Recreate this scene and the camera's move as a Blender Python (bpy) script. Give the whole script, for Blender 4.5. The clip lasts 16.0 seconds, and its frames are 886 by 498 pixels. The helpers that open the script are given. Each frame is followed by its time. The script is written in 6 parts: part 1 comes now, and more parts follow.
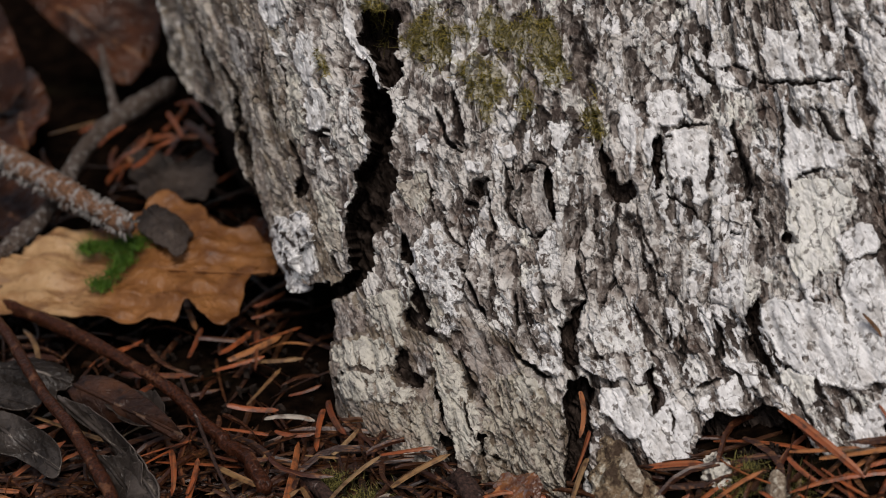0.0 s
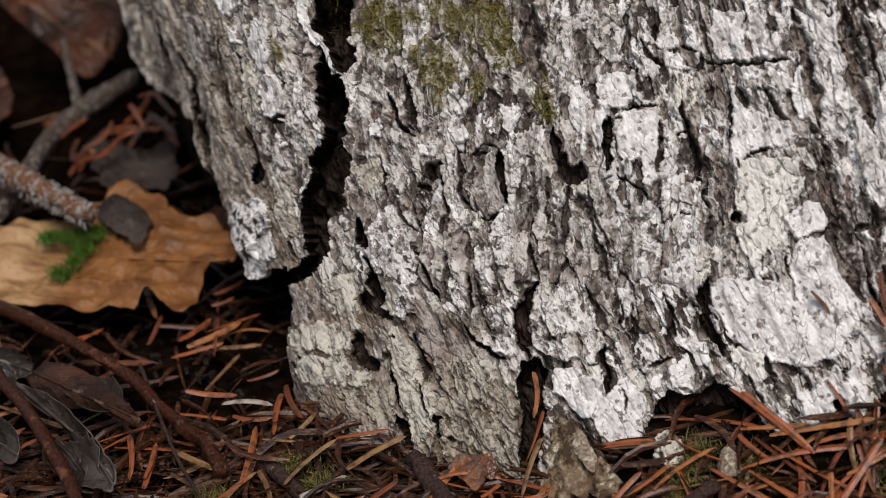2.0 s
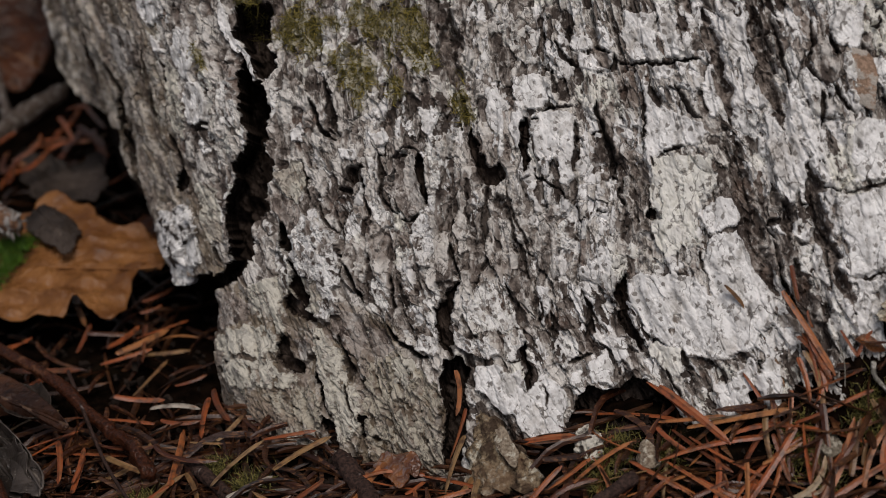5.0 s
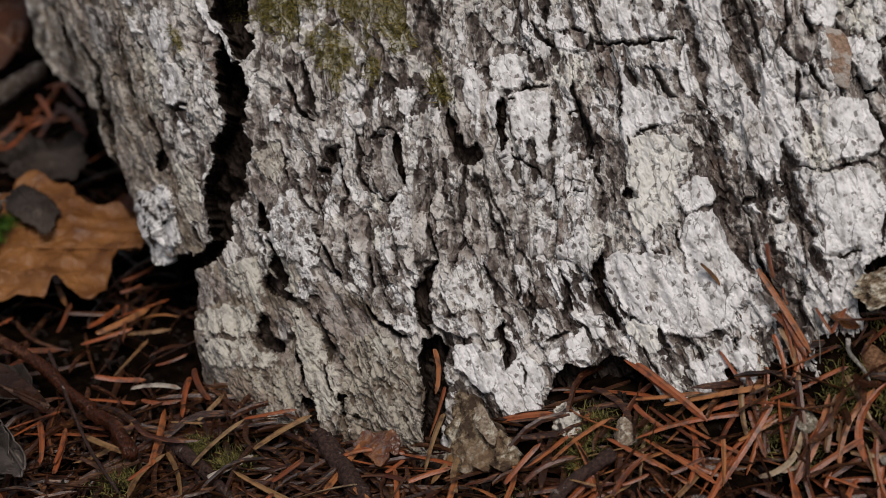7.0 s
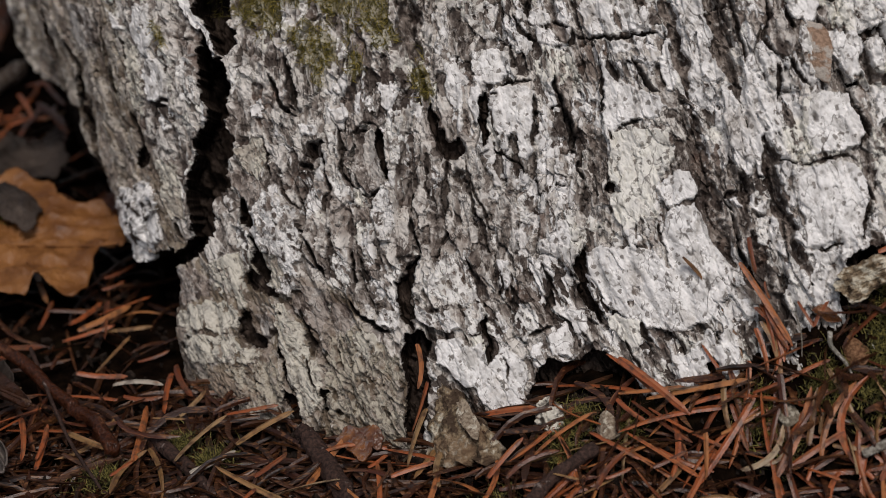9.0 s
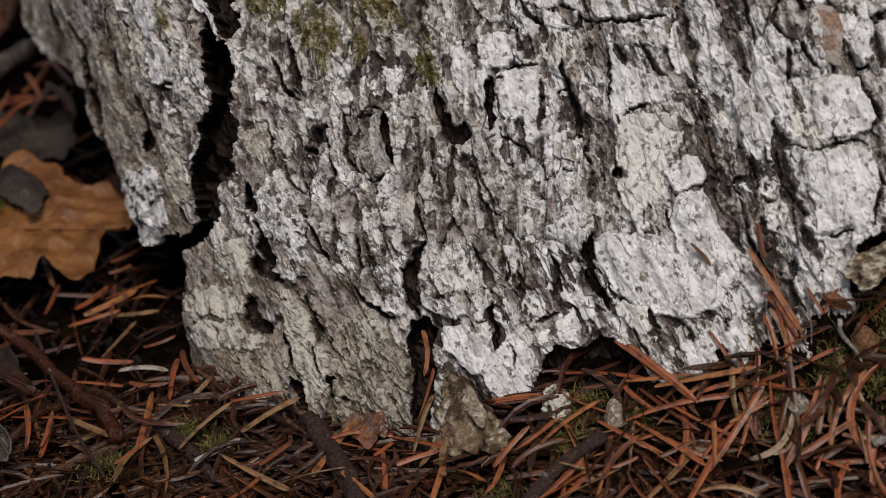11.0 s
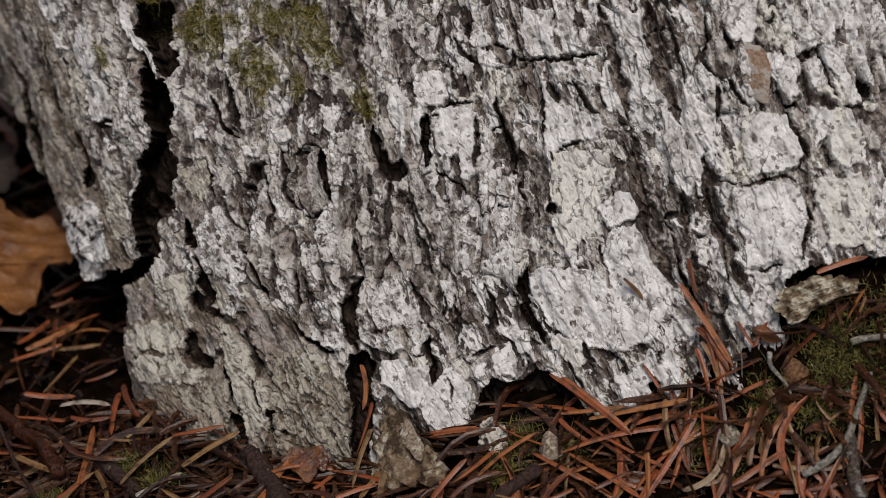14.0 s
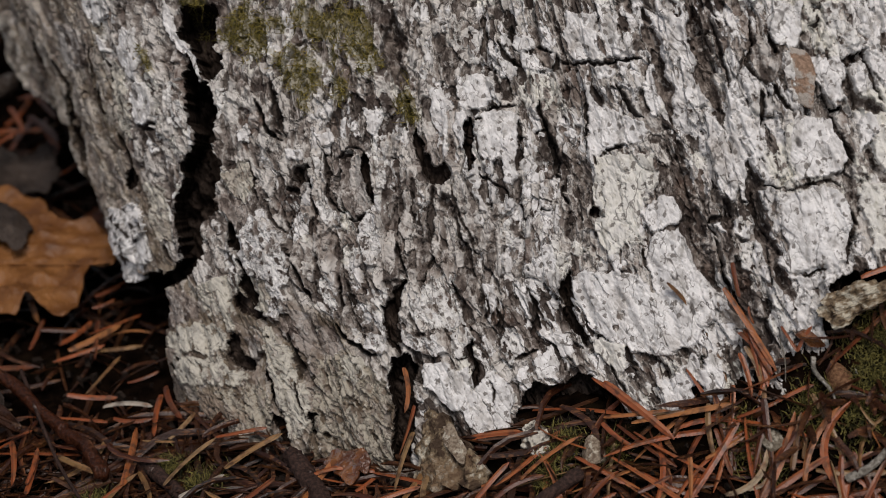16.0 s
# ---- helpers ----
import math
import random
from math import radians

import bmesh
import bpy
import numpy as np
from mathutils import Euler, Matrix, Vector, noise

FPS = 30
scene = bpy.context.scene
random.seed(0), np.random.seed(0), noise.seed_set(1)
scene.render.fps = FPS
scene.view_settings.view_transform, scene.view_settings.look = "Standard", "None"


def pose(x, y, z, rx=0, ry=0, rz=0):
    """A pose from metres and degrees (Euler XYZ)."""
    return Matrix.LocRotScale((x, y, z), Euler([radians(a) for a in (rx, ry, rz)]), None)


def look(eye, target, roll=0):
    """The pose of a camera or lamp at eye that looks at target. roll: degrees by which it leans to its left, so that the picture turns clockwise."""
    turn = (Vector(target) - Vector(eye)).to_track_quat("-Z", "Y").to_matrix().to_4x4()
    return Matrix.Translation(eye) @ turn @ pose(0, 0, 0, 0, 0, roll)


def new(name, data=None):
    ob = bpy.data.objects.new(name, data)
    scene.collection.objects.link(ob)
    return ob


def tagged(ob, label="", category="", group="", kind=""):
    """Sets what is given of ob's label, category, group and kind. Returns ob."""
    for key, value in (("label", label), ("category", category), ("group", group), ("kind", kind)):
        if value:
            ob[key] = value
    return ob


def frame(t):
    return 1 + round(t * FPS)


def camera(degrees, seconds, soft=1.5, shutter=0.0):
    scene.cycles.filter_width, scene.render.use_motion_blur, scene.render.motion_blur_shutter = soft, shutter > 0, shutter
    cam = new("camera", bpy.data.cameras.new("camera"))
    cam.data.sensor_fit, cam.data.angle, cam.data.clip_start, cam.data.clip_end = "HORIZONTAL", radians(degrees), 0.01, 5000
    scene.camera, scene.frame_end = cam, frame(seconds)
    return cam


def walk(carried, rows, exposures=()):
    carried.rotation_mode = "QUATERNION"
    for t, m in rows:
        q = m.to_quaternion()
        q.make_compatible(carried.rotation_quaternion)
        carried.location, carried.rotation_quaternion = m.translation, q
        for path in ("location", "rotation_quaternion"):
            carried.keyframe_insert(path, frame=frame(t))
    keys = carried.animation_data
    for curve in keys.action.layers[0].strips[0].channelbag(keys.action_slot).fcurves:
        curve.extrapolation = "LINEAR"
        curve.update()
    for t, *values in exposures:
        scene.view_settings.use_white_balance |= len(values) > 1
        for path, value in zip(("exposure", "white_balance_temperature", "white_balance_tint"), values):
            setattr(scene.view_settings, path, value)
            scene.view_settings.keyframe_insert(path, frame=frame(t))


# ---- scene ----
# camera and its walk
cam = camera(26, 16.0, soft=0.75)
PATH = [
    (0, (-0.0002, -0.3001, 0.2295), (-0.0204, 0.0467, 0.0313), -4.72),
    (0.5, (-0.0007, -0.3018, 0.2295), (-0.0173, 0.0473, 0.0349), -4.40),
    (1, (-0.0000, -0.3022, 0.2297), (-0.0155, 0.0468, 0.0347), -4.49),
    (1.5, (0.0015, -0.3028, 0.2299), (-0.0155, 0.0464, 0.0355), -4.65),
    (2, (0.0066, -0.3047, 0.2266), (-0.0111, 0.0427, 0.0291), -5.06),
    (2.5, (0.0119, -0.3082, 0.2274), (-0.0043, 0.0411, 0.0332), -5.28),
    (3, (0.0131, -0.3102, 0.2279), (-0.0038, 0.0413, 0.0379), -5.39),
    (3.5, (0.0141, -0.3114, 0.2266), (-0.0046, 0.0389, 0.0343), -5.73),
    (4, (0.0137, -0.3113, 0.2247), (0.0007, 0.0394, 0.0328), -5.35),
    (4.2, (0.0135, -0.3112, 0.2249), (0.0021, 0.0390, 0.0320), -5.30),
    (6.5, (0.0119, -0.3128, 0.2272), (0.0074, 0.0358, 0.0311), -5.07),
    (7, (0.0135, -0.3123, 0.2291), (0.0094, 0.0335, 0.0280), -5.23),
    (7.5, (0.0120, -0.3125, 0.2293), (0.0101, 0.0331, 0.0280), -5.06),
    (8, (0.0146, -0.3105, 0.2290), (0.0084, 0.0337, 0.0253), -5.51),
    (8.5, (0.0112, -0.3121, 0.2277), (0.0107, 0.0334, 0.0262), -5.07),
    (9, (0.0130, -0.3136, 0.2269), (0.0130, 0.0328, 0.0269), -5.00),
    (9.2, (0.0140, -0.3140, 0.2272), (0.0139, 0.0328, 0.0279), -4.98),
    (11.3, (0.0178, -0.3078, 0.2292), (0.0115, 0.0347, 0.0226), -5.65),
    (11.5, (0.0183, -0.3079, 0.2304), (0.0134, 0.0345, 0.0238), -5.62),
    (12, (0.0193, -0.3069, 0.2334), (0.0182, 0.0344, 0.0249), -5.43),
    (12.5, (0.0180, -0.3067, 0.2346), (0.0196, 0.0353, 0.0271), -5.09),
    (13, (0.0176, -0.3087, 0.2356), (0.0224, 0.0340, 0.0294), -4.84),
    (13.5, (0.0203, -0.3098, 0.2342), (0.0240, 0.0334, 0.0289), -5.00),
    (14, (0.0206, -0.3103, 0.2356), (0.0249, 0.0329, 0.0303), -5.08),
    (14.5, (0.0178, -0.3076, 0.2390), (0.0175, 0.0342, 0.0314), -5.37),
    (15, (0.0147, -0.3067, 0.2366), (0.0073, 0.0357, 0.0298), -5.73),
    (15.5, (0.0159, -0.3093, 0.2353), (0.0119, 0.0345, 0.0309), -5.46),
    (16, (0.0178, -0.3098, 0.2371), (0.0162, 0.0334, 0.0317), -5.42),
]
EXPO = [(t, stops, 6850 if 2.3 < t < 4.1 else 6650, 14) for t, stops in ((0, 0.25), (0.5, 0.28), (1.5, 0.32), (2, 0.47), (2.5, 0.44), (3, 0.45), (3.5, 0.08), (4, -0.05), (4.2, -0.05),
                                              (6.3, 0.05), (7, 0.11), (7.5, 0.20), (8, 0.20), (9, 0.17), (11.3, 0.10), (12, 0.15), (12.5, 0.22), (13, 0.15), (13.5, 0.07), (14, 0.06), (15, 0.18), (15.5, 0.17), (16, 0.08))]
walk(cam, [(t, look(eye, target, roll)) for t, eye, target, roll in PATH], EXPO)
cam.data.dof.use_dof = True
cam.data.dof.focus_distance = 0.385
cam.data.dof.aperture_fstop = 16

# world and sun: an overcast day under trees
world = bpy.data.worlds.new("world")
scene.world = world
world.use_nodes = True
sky = world.node_tree.nodes.new("ShaderNodeTexSky")
sky.sky_type, sky.sun_disc = "NISHITA", False
sky.sun_elevation, sky.sun_rotation = radians(58.6), radians(167.3)
back = world.node_tree.nodes["Background"]
cloud = world.node_tree.nodes.new("ShaderNodeHueSaturation")
cloud.inputs["Saturation"].default_value = 0.45
world.node_tree.links.new(sky.outputs[0], cloud.inputs["Color"])
world.node_tree.links.new(cloud.outputs[0], back.inputs[0])
back.inputs[1].default_value = 0.06
sun = new("sun", bpy.data.lights.new("sun", "SUN"))
sun.data.energy, sun.data.angle, sun.data.color = 1.75, radians(24), (1.0, 0.95, 0.88)
sun.matrix_world = look((0.14, -0.62, 1.04), (0, 0, 0))

# ---- small numeric helpers ----
MM = 0.001


def smooth(a, b, v):
    t = np.clip((v - a) / (b - a), 0, 1)
    return t * t * (3 - 2 * t)


def hashed(ix, iy, seed):
    h = (ix.astype(np.int64) * 374761393 + iy.astype(np.int64) * 668265263 + seed * 974634777) & 0xFFFFFFFF
    h = ((h ^ (h >> 13)) * 1274126177) & 0xFFFFFFFF
    h = ((h ^ (h >> 16)) * 2246822519) & 0xFFFFFFFF
    return ((h ^ (h >> 15)) & 0xFFFFFF) / 0xFFFFFF


def grain(x, y, seed=0):
    """Smooth value noise, -1 to 1."""
    ix, iy = np.floor(x), np.floor(y)
    fx, fy = x - ix, y - iy
    fx, fy = fx * fx * fx * (fx * (fx * 6 - 15) + 10), fy * fy * fy * (fy * (fy * 6 - 15) + 10)
    a, b = hashed(ix, iy, seed), hashed(ix + 1, iy, seed)
    c, d = hashed(ix, iy + 1, seed), hashed(ix + 1, iy + 1, seed)
    return 2 * ((a + (b - a) * fx) * (1 - fy) + (c + (d - c) * fx) * fy) - 1


def fractal(x, y, seed=0, octaves=3, gain=0.5):
    total, amp, norm = 0, 1.0, 0
    for k in range(octaves):
        total = total + amp * grain(x * 2 ** k + 17.3 * k, y * 2 ** k - 9.1 * k, seed + k)
        norm += amp
        amp *= gain
    return total / norm


def cells(x, y, seed=0):
    """Irregular cells: distance to the nearest and the second seed, a number for the cell, and the way from its seed."""
    ix, iy = np.floor(x), np.floor(y)
    f1 = np.full(x.shape, 9.0)
    f2 = np.full(x.shape, 9.0)
    who = np.zeros(x.shape, np.int64)
    ox, oy = np.zeros(x.shape), np.zeros(x.shape)
    for dx in (-1, 0, 1):
        for dy in (-1, 0, 1):
            cx, cy = ix + dx, iy + dy
            ex, ey = x - (cx + 0.1 + 0.8 * hashed(cx, cy, seed)), y - (cy + 0.1 + 0.8 * hashed(cx, cy, seed + 50))
            d = np.hypot(ex, ey)
            name = ((cx + 500) * 2000 + cy + 500).astype(np.int64)
            near = d < f1
            f2 = np.where(near, f1, np.minimum(f2, d))
            who = np.where(near, name, who)
            ox, oy = np.where(near, ex, ox), np.where(near, ey, oy)
            f1 = np.where(near, d, f1)
    return f1, f2, who, ox, oy


def rounded(points, n):
    """A smooth line through the points, n samples a stretch."""
    p = np.array(points, float)
    p = np.vstack([2 * p[0] - p[1], p, 2 * p[-1] - p[-2]])
    t = np.linspace(0, 1, n, endpoint=False)[:, None]
    out = []
    for a, b, c, d in zip(p, p[1:], p[2:], p[3:]):
        out.append(0.5 * (2 * b + (c - a) * t + (2 * a - 5 * b + 4 * c - d) * t ** 2 + (3 * b - a - 3 * c + d) * t ** 3))
    return np.vstack(out + [p[-2:-1]])


def mesh_from(name, verts, faces, material, attributes=None, smooth_faces=True, normals=None):
    me = bpy.data.meshes.new(name)
    verts, faces = np.asarray(verts, np.float32), np.asarray(faces, np.int32)
    me.vertices.add(len(verts))
    me.vertices.foreach_set("co", verts.ravel())
    k = faces.shape[1]
    me.loops.add(faces.size)
    me.loops.foreach_set("vertex_index", faces.ravel())
    me.polygons.add(len(faces))
    me.polygons.foreach_set("loop_start", np.arange(0, faces.size, k, dtype=np.int32))
    me.polygons.foreach_set("use_smooth", np.full(len(faces), smooth_faces))
    for key, values in (attributes or {}).items():
        me.attributes.new(key, "FLOAT", "POINT").data.foreach_set("value", np.asarray(values, np.float32))
    me.update(calc_edges=True)
    me.validate()
    if normals is not None:
        me.normals_split_custom_set_from_vertices(normals.astype(np.float32))
    me.materials.append(material)
    return me


def part(name, me, parent, label=""):
    ob = new(name, me)
    ob.parent = parent
    return tagged(ob, label)



# ---- materials ----


class Shade:
    """A node material in the making."""

    def __init__(self, name, rough=0.85, gloss=0.12):
        self.material = bpy.data.materials.new(name)
        self.material.use_nodes = True
        self.tree = self.material.node_tree
        self.bsdf = self.tree.nodes["Principled BSDF"]
        self.bsdf.inputs["Roughness"].default_value = rough
        self.bsdf.inputs["Specular IOR Level"].default_value = gloss
        self.where = self.tree.nodes.new("ShaderNodeTexCoord").outputs["Object"]

    def put(self, socket, value):
        if hasattr(value, "is_output"):
            self.tree.links.new(value, socket)
        else:
            socket.default_value = value

    def stretched(self, x, y, z):
        node = self.tree.nodes.new("ShaderNodeMapping")
        self.tree.links.new(self.where, node.inputs[0])
        node.inputs["Scale"].default_value = (x, y, z)
        return node.outputs[0]

    def noise(self, scale, detail=3.0, rough=0.55, vector=None):
        node = self.tree.nodes.new("ShaderNodeTexNoise")
        self.put(node.inputs["Vector"], vector or self.where)
        node.inputs["Scale"].default_value, node.inputs["Detail"].default_value, node.inputs["Roughness"].default_value = scale, detail, rough
        return node.outputs["Fac"]

    def spots(self, scale, vector=None):
        node = self.tree.nodes.new("ShaderNodeTexVoronoi")
        self.put(node.inputs["Vector"], vector or self.where)
        node.inputs["Scale"].default_value = scale
        return node.outputs["Distance"]

    def hairs(self, across, down, width, cover, detail=3):
        """Thin wandering cracks that run mostly up and down."""
        line = self.math("ABSOLUTE", self.math("SUBTRACT", self.noise(1.0, detail, 0.6, self.stretched(across, across, down)), 0.5), 0.0)
        return self.math("MULTIPLY", self.step(line, width * 0.35, width, 1, 0), self.step(self.noise(across * 0.4, 2), cover, cover + 0.08))

    def held(self, name):
        node = self.tree.nodes.new("ShaderNodeAttribute")
        node.attribute_name = name
        return node.outputs["Fac"]

    def chance(self):
        return self.tree.nodes.new("ShaderNodeObjectInfo").outputs["Random"]

    def island(self):
        return self.tree.nodes.new("ShaderNodeNewGeometry").outputs["Random Per Island"]

    def step(self, value, a, b, low=0.0, high=1.0):
        node = self.tree.nodes.new("ShaderNodeMapRange")
        node.interpolation_type = "SMOOTHSTEP"
        self.put(node.inputs[0], value)
        for k, v in zip((1, 2, 3, 4), (a, b, low, high)):
            node.inputs[k].default_value = v
        return node.outputs[0]

    def math(self, kind, a, b):
        node = self.tree.nodes.new("ShaderNodeMath")
        node.operation = kind
        self.put(node.inputs[0], a), self.put(node.inputs[1], b)
        return node.outputs[0]

    def mix(self, fac, a, b, kind="MIX"):
        node = self.tree.nodes.new("ShaderNodeMix")
        node.data_type, node.blend_type = "RGBA", kind
        ins = [i for i in node.inputs if i.type == "RGBA"]
        self.put(node.inputs[0], fac)
        for socket, value in zip(ins, (a, b)):
            self.put(socket, value if hasattr(value, "is_output") else (*value, 1))
        return [o for o in node.outputs if o.type == "RGBA"][0]

    def across(self, start, end):
        """Runs from 0 to 1 between two places along x."""
        node = self.tree.nodes.new("ShaderNodeSeparateXYZ")
        self.put(node.inputs[0], self.where)
        return self.step(node.outputs[0], start, end)

    def bump(self, height, distance, strength=0.6, over=None):
        node = self.tree.nodes.new("ShaderNodeBump")
        node.inputs["Strength"].default_value, node.inputs["Distance"].default_value = strength, distance
        self.put(node.inputs["Height"], height)
        if over:
            self.put(node.inputs["Normal"], over)
        return node.outputs[0]

    def done(self, colour, normal=None):
        self.put(self.bsdf.inputs["Base Color"], colour if hasattr(colour, "is_output") else (*colour, 1))
        if normal:
            self.put(self.bsdf.inputs["Normal"], normal)
        return self.material


def bark_material():
    m = Shade("weathered bark with lichen", 0.9, 0.3)
    fine, mid, grit = m.noise(900, 3, 0.55), m.noise(380, 4, 0.6), m.noise(1500, 2, 0.5)
    fibre = m.noise(1.0, 4, 0.6, m.stretched(620, 620, 130))
    tone = m.math("ADD", m.held("film"), m.math("MULTIPLY", m.math("SUBTRACT", m.math("ADD", fine, fibre), 1.0), 0.6))
    bare = m.mix(m.step(tone, 0.10, 0.50), (0.058, 0.044, 0.037), (0.225, 0.193, 0.170))
    bare = m.mix(m.step(tone, 0.45, 0.90), bare, (0.66, 0.63, 0.59))
    bare = m.mix(m.step(m.noise(130, 3), 0.56, 0.75, 0, 0.6), bare, (0.15, 0.088, 0.062))
    bare = m.mix(m.step(m.held("cream"), 0.7, 1.0, 0, 0.55), bare, m.mix(m.step(mid, 0.4, 0.6), (0.17, 0.125, 0.082), (0.36, 0.295, 0.205)))
    bare = m.mix(m.math("MULTIPLY", m.held("brown"), 0.7), bare, m.mix(m.step(tone, 0.15, 0.65), (0.060, 0.042, 0.035), (0.235, 0.185, 0.155)))
    flecks = m.step(m.math("ADD", m.math("MULTIPLY", fine, 0.4), m.math("MULTIPLY", mid, 0.6)), 0.53, 0.62, 0, 0.6)
    bare = m.mix(flecks, bare, (0.54, 0.515, 0.485))
    crust = m.mix(m.step(mid, 0.32, 0.62), (0.62, 0.605, 0.59), (0.88, 0.87, 0.86))
    smudge = m.noise(1.0, 4, 0.65, m.stretched(330, 330, 150))
    crust = m.mix(m.step(smudge, 0.53, 0.68, 0, 0.75), crust, (0.42, 0.40, 0.375))
    crust = m.mix(m.step(m.noise(1.0, 4, 0.6, m.stretched(150, 150, 38)), 0.56, 0.70, 0, 0.6), crust, (0.44, 0.40, 0.36))
    crust = m.mix(m.step(fine, 0.42, 0.33, 0, 0.6), crust, (0.36, 0.335, 0.31))
    crust = m.mix(m.step(m.math("ADD", m.held("cream"), m.math("SUBTRACT", mid, 0.5)), 0.1, 1.0, 0, 0.65), crust, (0.70, 0.68, 0.575))
    crust = m.mix(m.step(m.held("cream"), 0.8, 1.0, 0, 0.8), crust, m.mix(m.step(m.math("ADD", fine, mid), 0.78, 1.06), (0.10, 0.074, 0.055), (0.39, 0.345, 0.27)))
    rust = m.math("MULTIPLY", m.step(m.held("cream"), 0.8, 1.0), m.step(m.noise(70, 4), 0.54, 0.64, 0, 0.6))
    ragged = m.math("MULTIPLY", m.math("SUBTRACT", grit, 0.5), 0.9)
    crust = m.mix(rust, crust, (0.19, 0.115, 0.075))
    specks = m.math("MULTIPLY", m.step(m.math("ADD", m.spots(520), ragged), 0.20, 0.30, 1, 0), m.step(m.noise(260, 3), 0.41, 0.50))
    specks = m.math("MAXIMUM", specks, m.math("MULTIPLY", m.step(m.math("ADD", m.spots(240, m.stretched(1.3, 1.3, 0.7)), m.math("MULTIPLY", m.math("SUBTRACT", fine, 0.5), 0.8)), 0.08, 0.14, 1, 0), m.step(m.noise(90, 2), 0.53, 0.60)))
    crust = m.mix(m.math("MULTIPLY", specks, 0.82), crust, (0.14, 0.122, 0.105))
    hair = m.math("MAXIMUM", m.hairs(130, 45, 0.010, 0.55, 1.0), m.math("MULTIPLY", m.hairs(300, 85, 0.016, 0.50, 2.0), 0.8))
    crust = m.mix(m.math("MULTIPLY", hair, 0.85), crust, (0.10, 0.085, 0.075))
    small = m.hairs(480, 150, 0.034, 0.47)
    bare = m.mix(m.math("MULTIPLY", small, 0.65), bare, (0.034, 0.026, 0.022))
    edge = m.math("ADD", m.held("lichen"), m.math("MULTIPLY", m.math("SUBTRACT", m.math("ADD", fine, mid), 1.0), 0.8))
    colour = m.mix(m.step(edge, 0.36, 0.58), bare, crust)
    # inner bark and crack shade, both put in as one dark colour
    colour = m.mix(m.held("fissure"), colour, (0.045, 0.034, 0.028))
    green = m.math("ADD", m.held("moss"), m.math("MULTIPLY", m.math("SUBTRACT", m.math("ADD", mid, fine), 1.0), 0.9))
    colour = m.mix(m.step(green, 0.50, 0.85, 0, 0.55), colour, (0.19, 0.165, 0.055))
    rugged = m.step(edge, 0.45, 0.75, 1.0, 0.3)
    height = m.math("MULTIPLY", m.math("ADD", m.math("MULTIPLY", fine, 0.6), m.math("MULTIPLY", mid, 1.4)), rugged)
    m.put(m.bsdf.inputs["Roughness"], m.step(fibre, 0.35, 0.65, 0.45, 0.85))
    return m.done(colour, m.bump(height, 0.0008, 0.8))


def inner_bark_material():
    # inner bark's own brown, taken towards black to stand in for crack shade
    m = Shade("inner bark darkened for shade", 0.92, 0.0)
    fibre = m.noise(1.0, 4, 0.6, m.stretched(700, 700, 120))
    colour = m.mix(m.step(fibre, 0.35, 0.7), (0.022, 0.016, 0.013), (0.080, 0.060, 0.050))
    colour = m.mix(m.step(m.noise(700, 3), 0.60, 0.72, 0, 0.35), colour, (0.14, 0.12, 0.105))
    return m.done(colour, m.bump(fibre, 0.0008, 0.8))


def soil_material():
    # humus brown taken near black, which gives the shade in the needles' gaps
    m = Shade("humus with gap shade in its colour", 0.95, 0.0)
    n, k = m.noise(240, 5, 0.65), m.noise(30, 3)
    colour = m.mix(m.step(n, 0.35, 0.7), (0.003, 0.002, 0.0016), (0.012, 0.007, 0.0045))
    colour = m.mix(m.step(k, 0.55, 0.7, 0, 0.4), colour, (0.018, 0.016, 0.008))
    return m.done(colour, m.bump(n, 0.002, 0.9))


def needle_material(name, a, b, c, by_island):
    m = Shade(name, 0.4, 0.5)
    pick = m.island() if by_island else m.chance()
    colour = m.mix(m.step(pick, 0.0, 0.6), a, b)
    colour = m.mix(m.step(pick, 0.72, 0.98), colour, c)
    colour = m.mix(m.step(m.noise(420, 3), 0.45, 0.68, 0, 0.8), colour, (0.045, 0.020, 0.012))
    streak = m.noise(1.0, 3, 0.6, m.stretched(60, 1900, 1900))
    colour = m.mix(m.step(streak, 0.50, 0.68, 0, 0.4), colour, (0.36, 0.16, 0.065))
    colour = m.mix(m.step(streak, 0.48, 0.34, 0, 0.6), colour, (0.05, 0.018, 0.010))
    return m.done(colour, m.bump(m.noise(2600, 2), 0.0002, 0.5))


BARK, INNER, SOIL = bark_material(), inner_bark_material(), soil_material()
NEEDLE = needle_material("reddish dry needle", (0.055, 0.013, 0.005), (0.31, 0.078, 0.023), (0.38, 0.155, 0.052), False)
# lower needles: the same browns, darkened to give the shade between them
LITTER = needle_material("needle litter darkened for shade", (0.006, 0.002, 0.001), (0.036, 0.009, 0.003), (0.066, 0.025, 0.008), True)



def leaf_material(name, a, b, vein, rough=0.6):
    m = Shade(name, rough, 0.3)
    n, k = m.noise(48, 5, 0.6), m.noise(420, 4, 0.65)
    colour = m.mix(m.step(n, 0.40, 0.64), a, b)
    colour = m.mix(m.step(m.held("vein"), 0.4, 1.0, 0, 0.7), colour, vein)
    colour = m.mix(m.step(k, 0.55, 0.70, 0, 0.7), colour, tuple(0.35 * c for c in a))
    colour = m.mix(m.step(m.noise(120, 3), 0.585, 0.66, 0, 0.45), colour, tuple(0.4 * c for c in a))
    return m.done(colour, m.bump(m.math("ADD", k, m.math("MULTIPLY", m.held("vein"), 0.5)), 0.0009, 0.7))


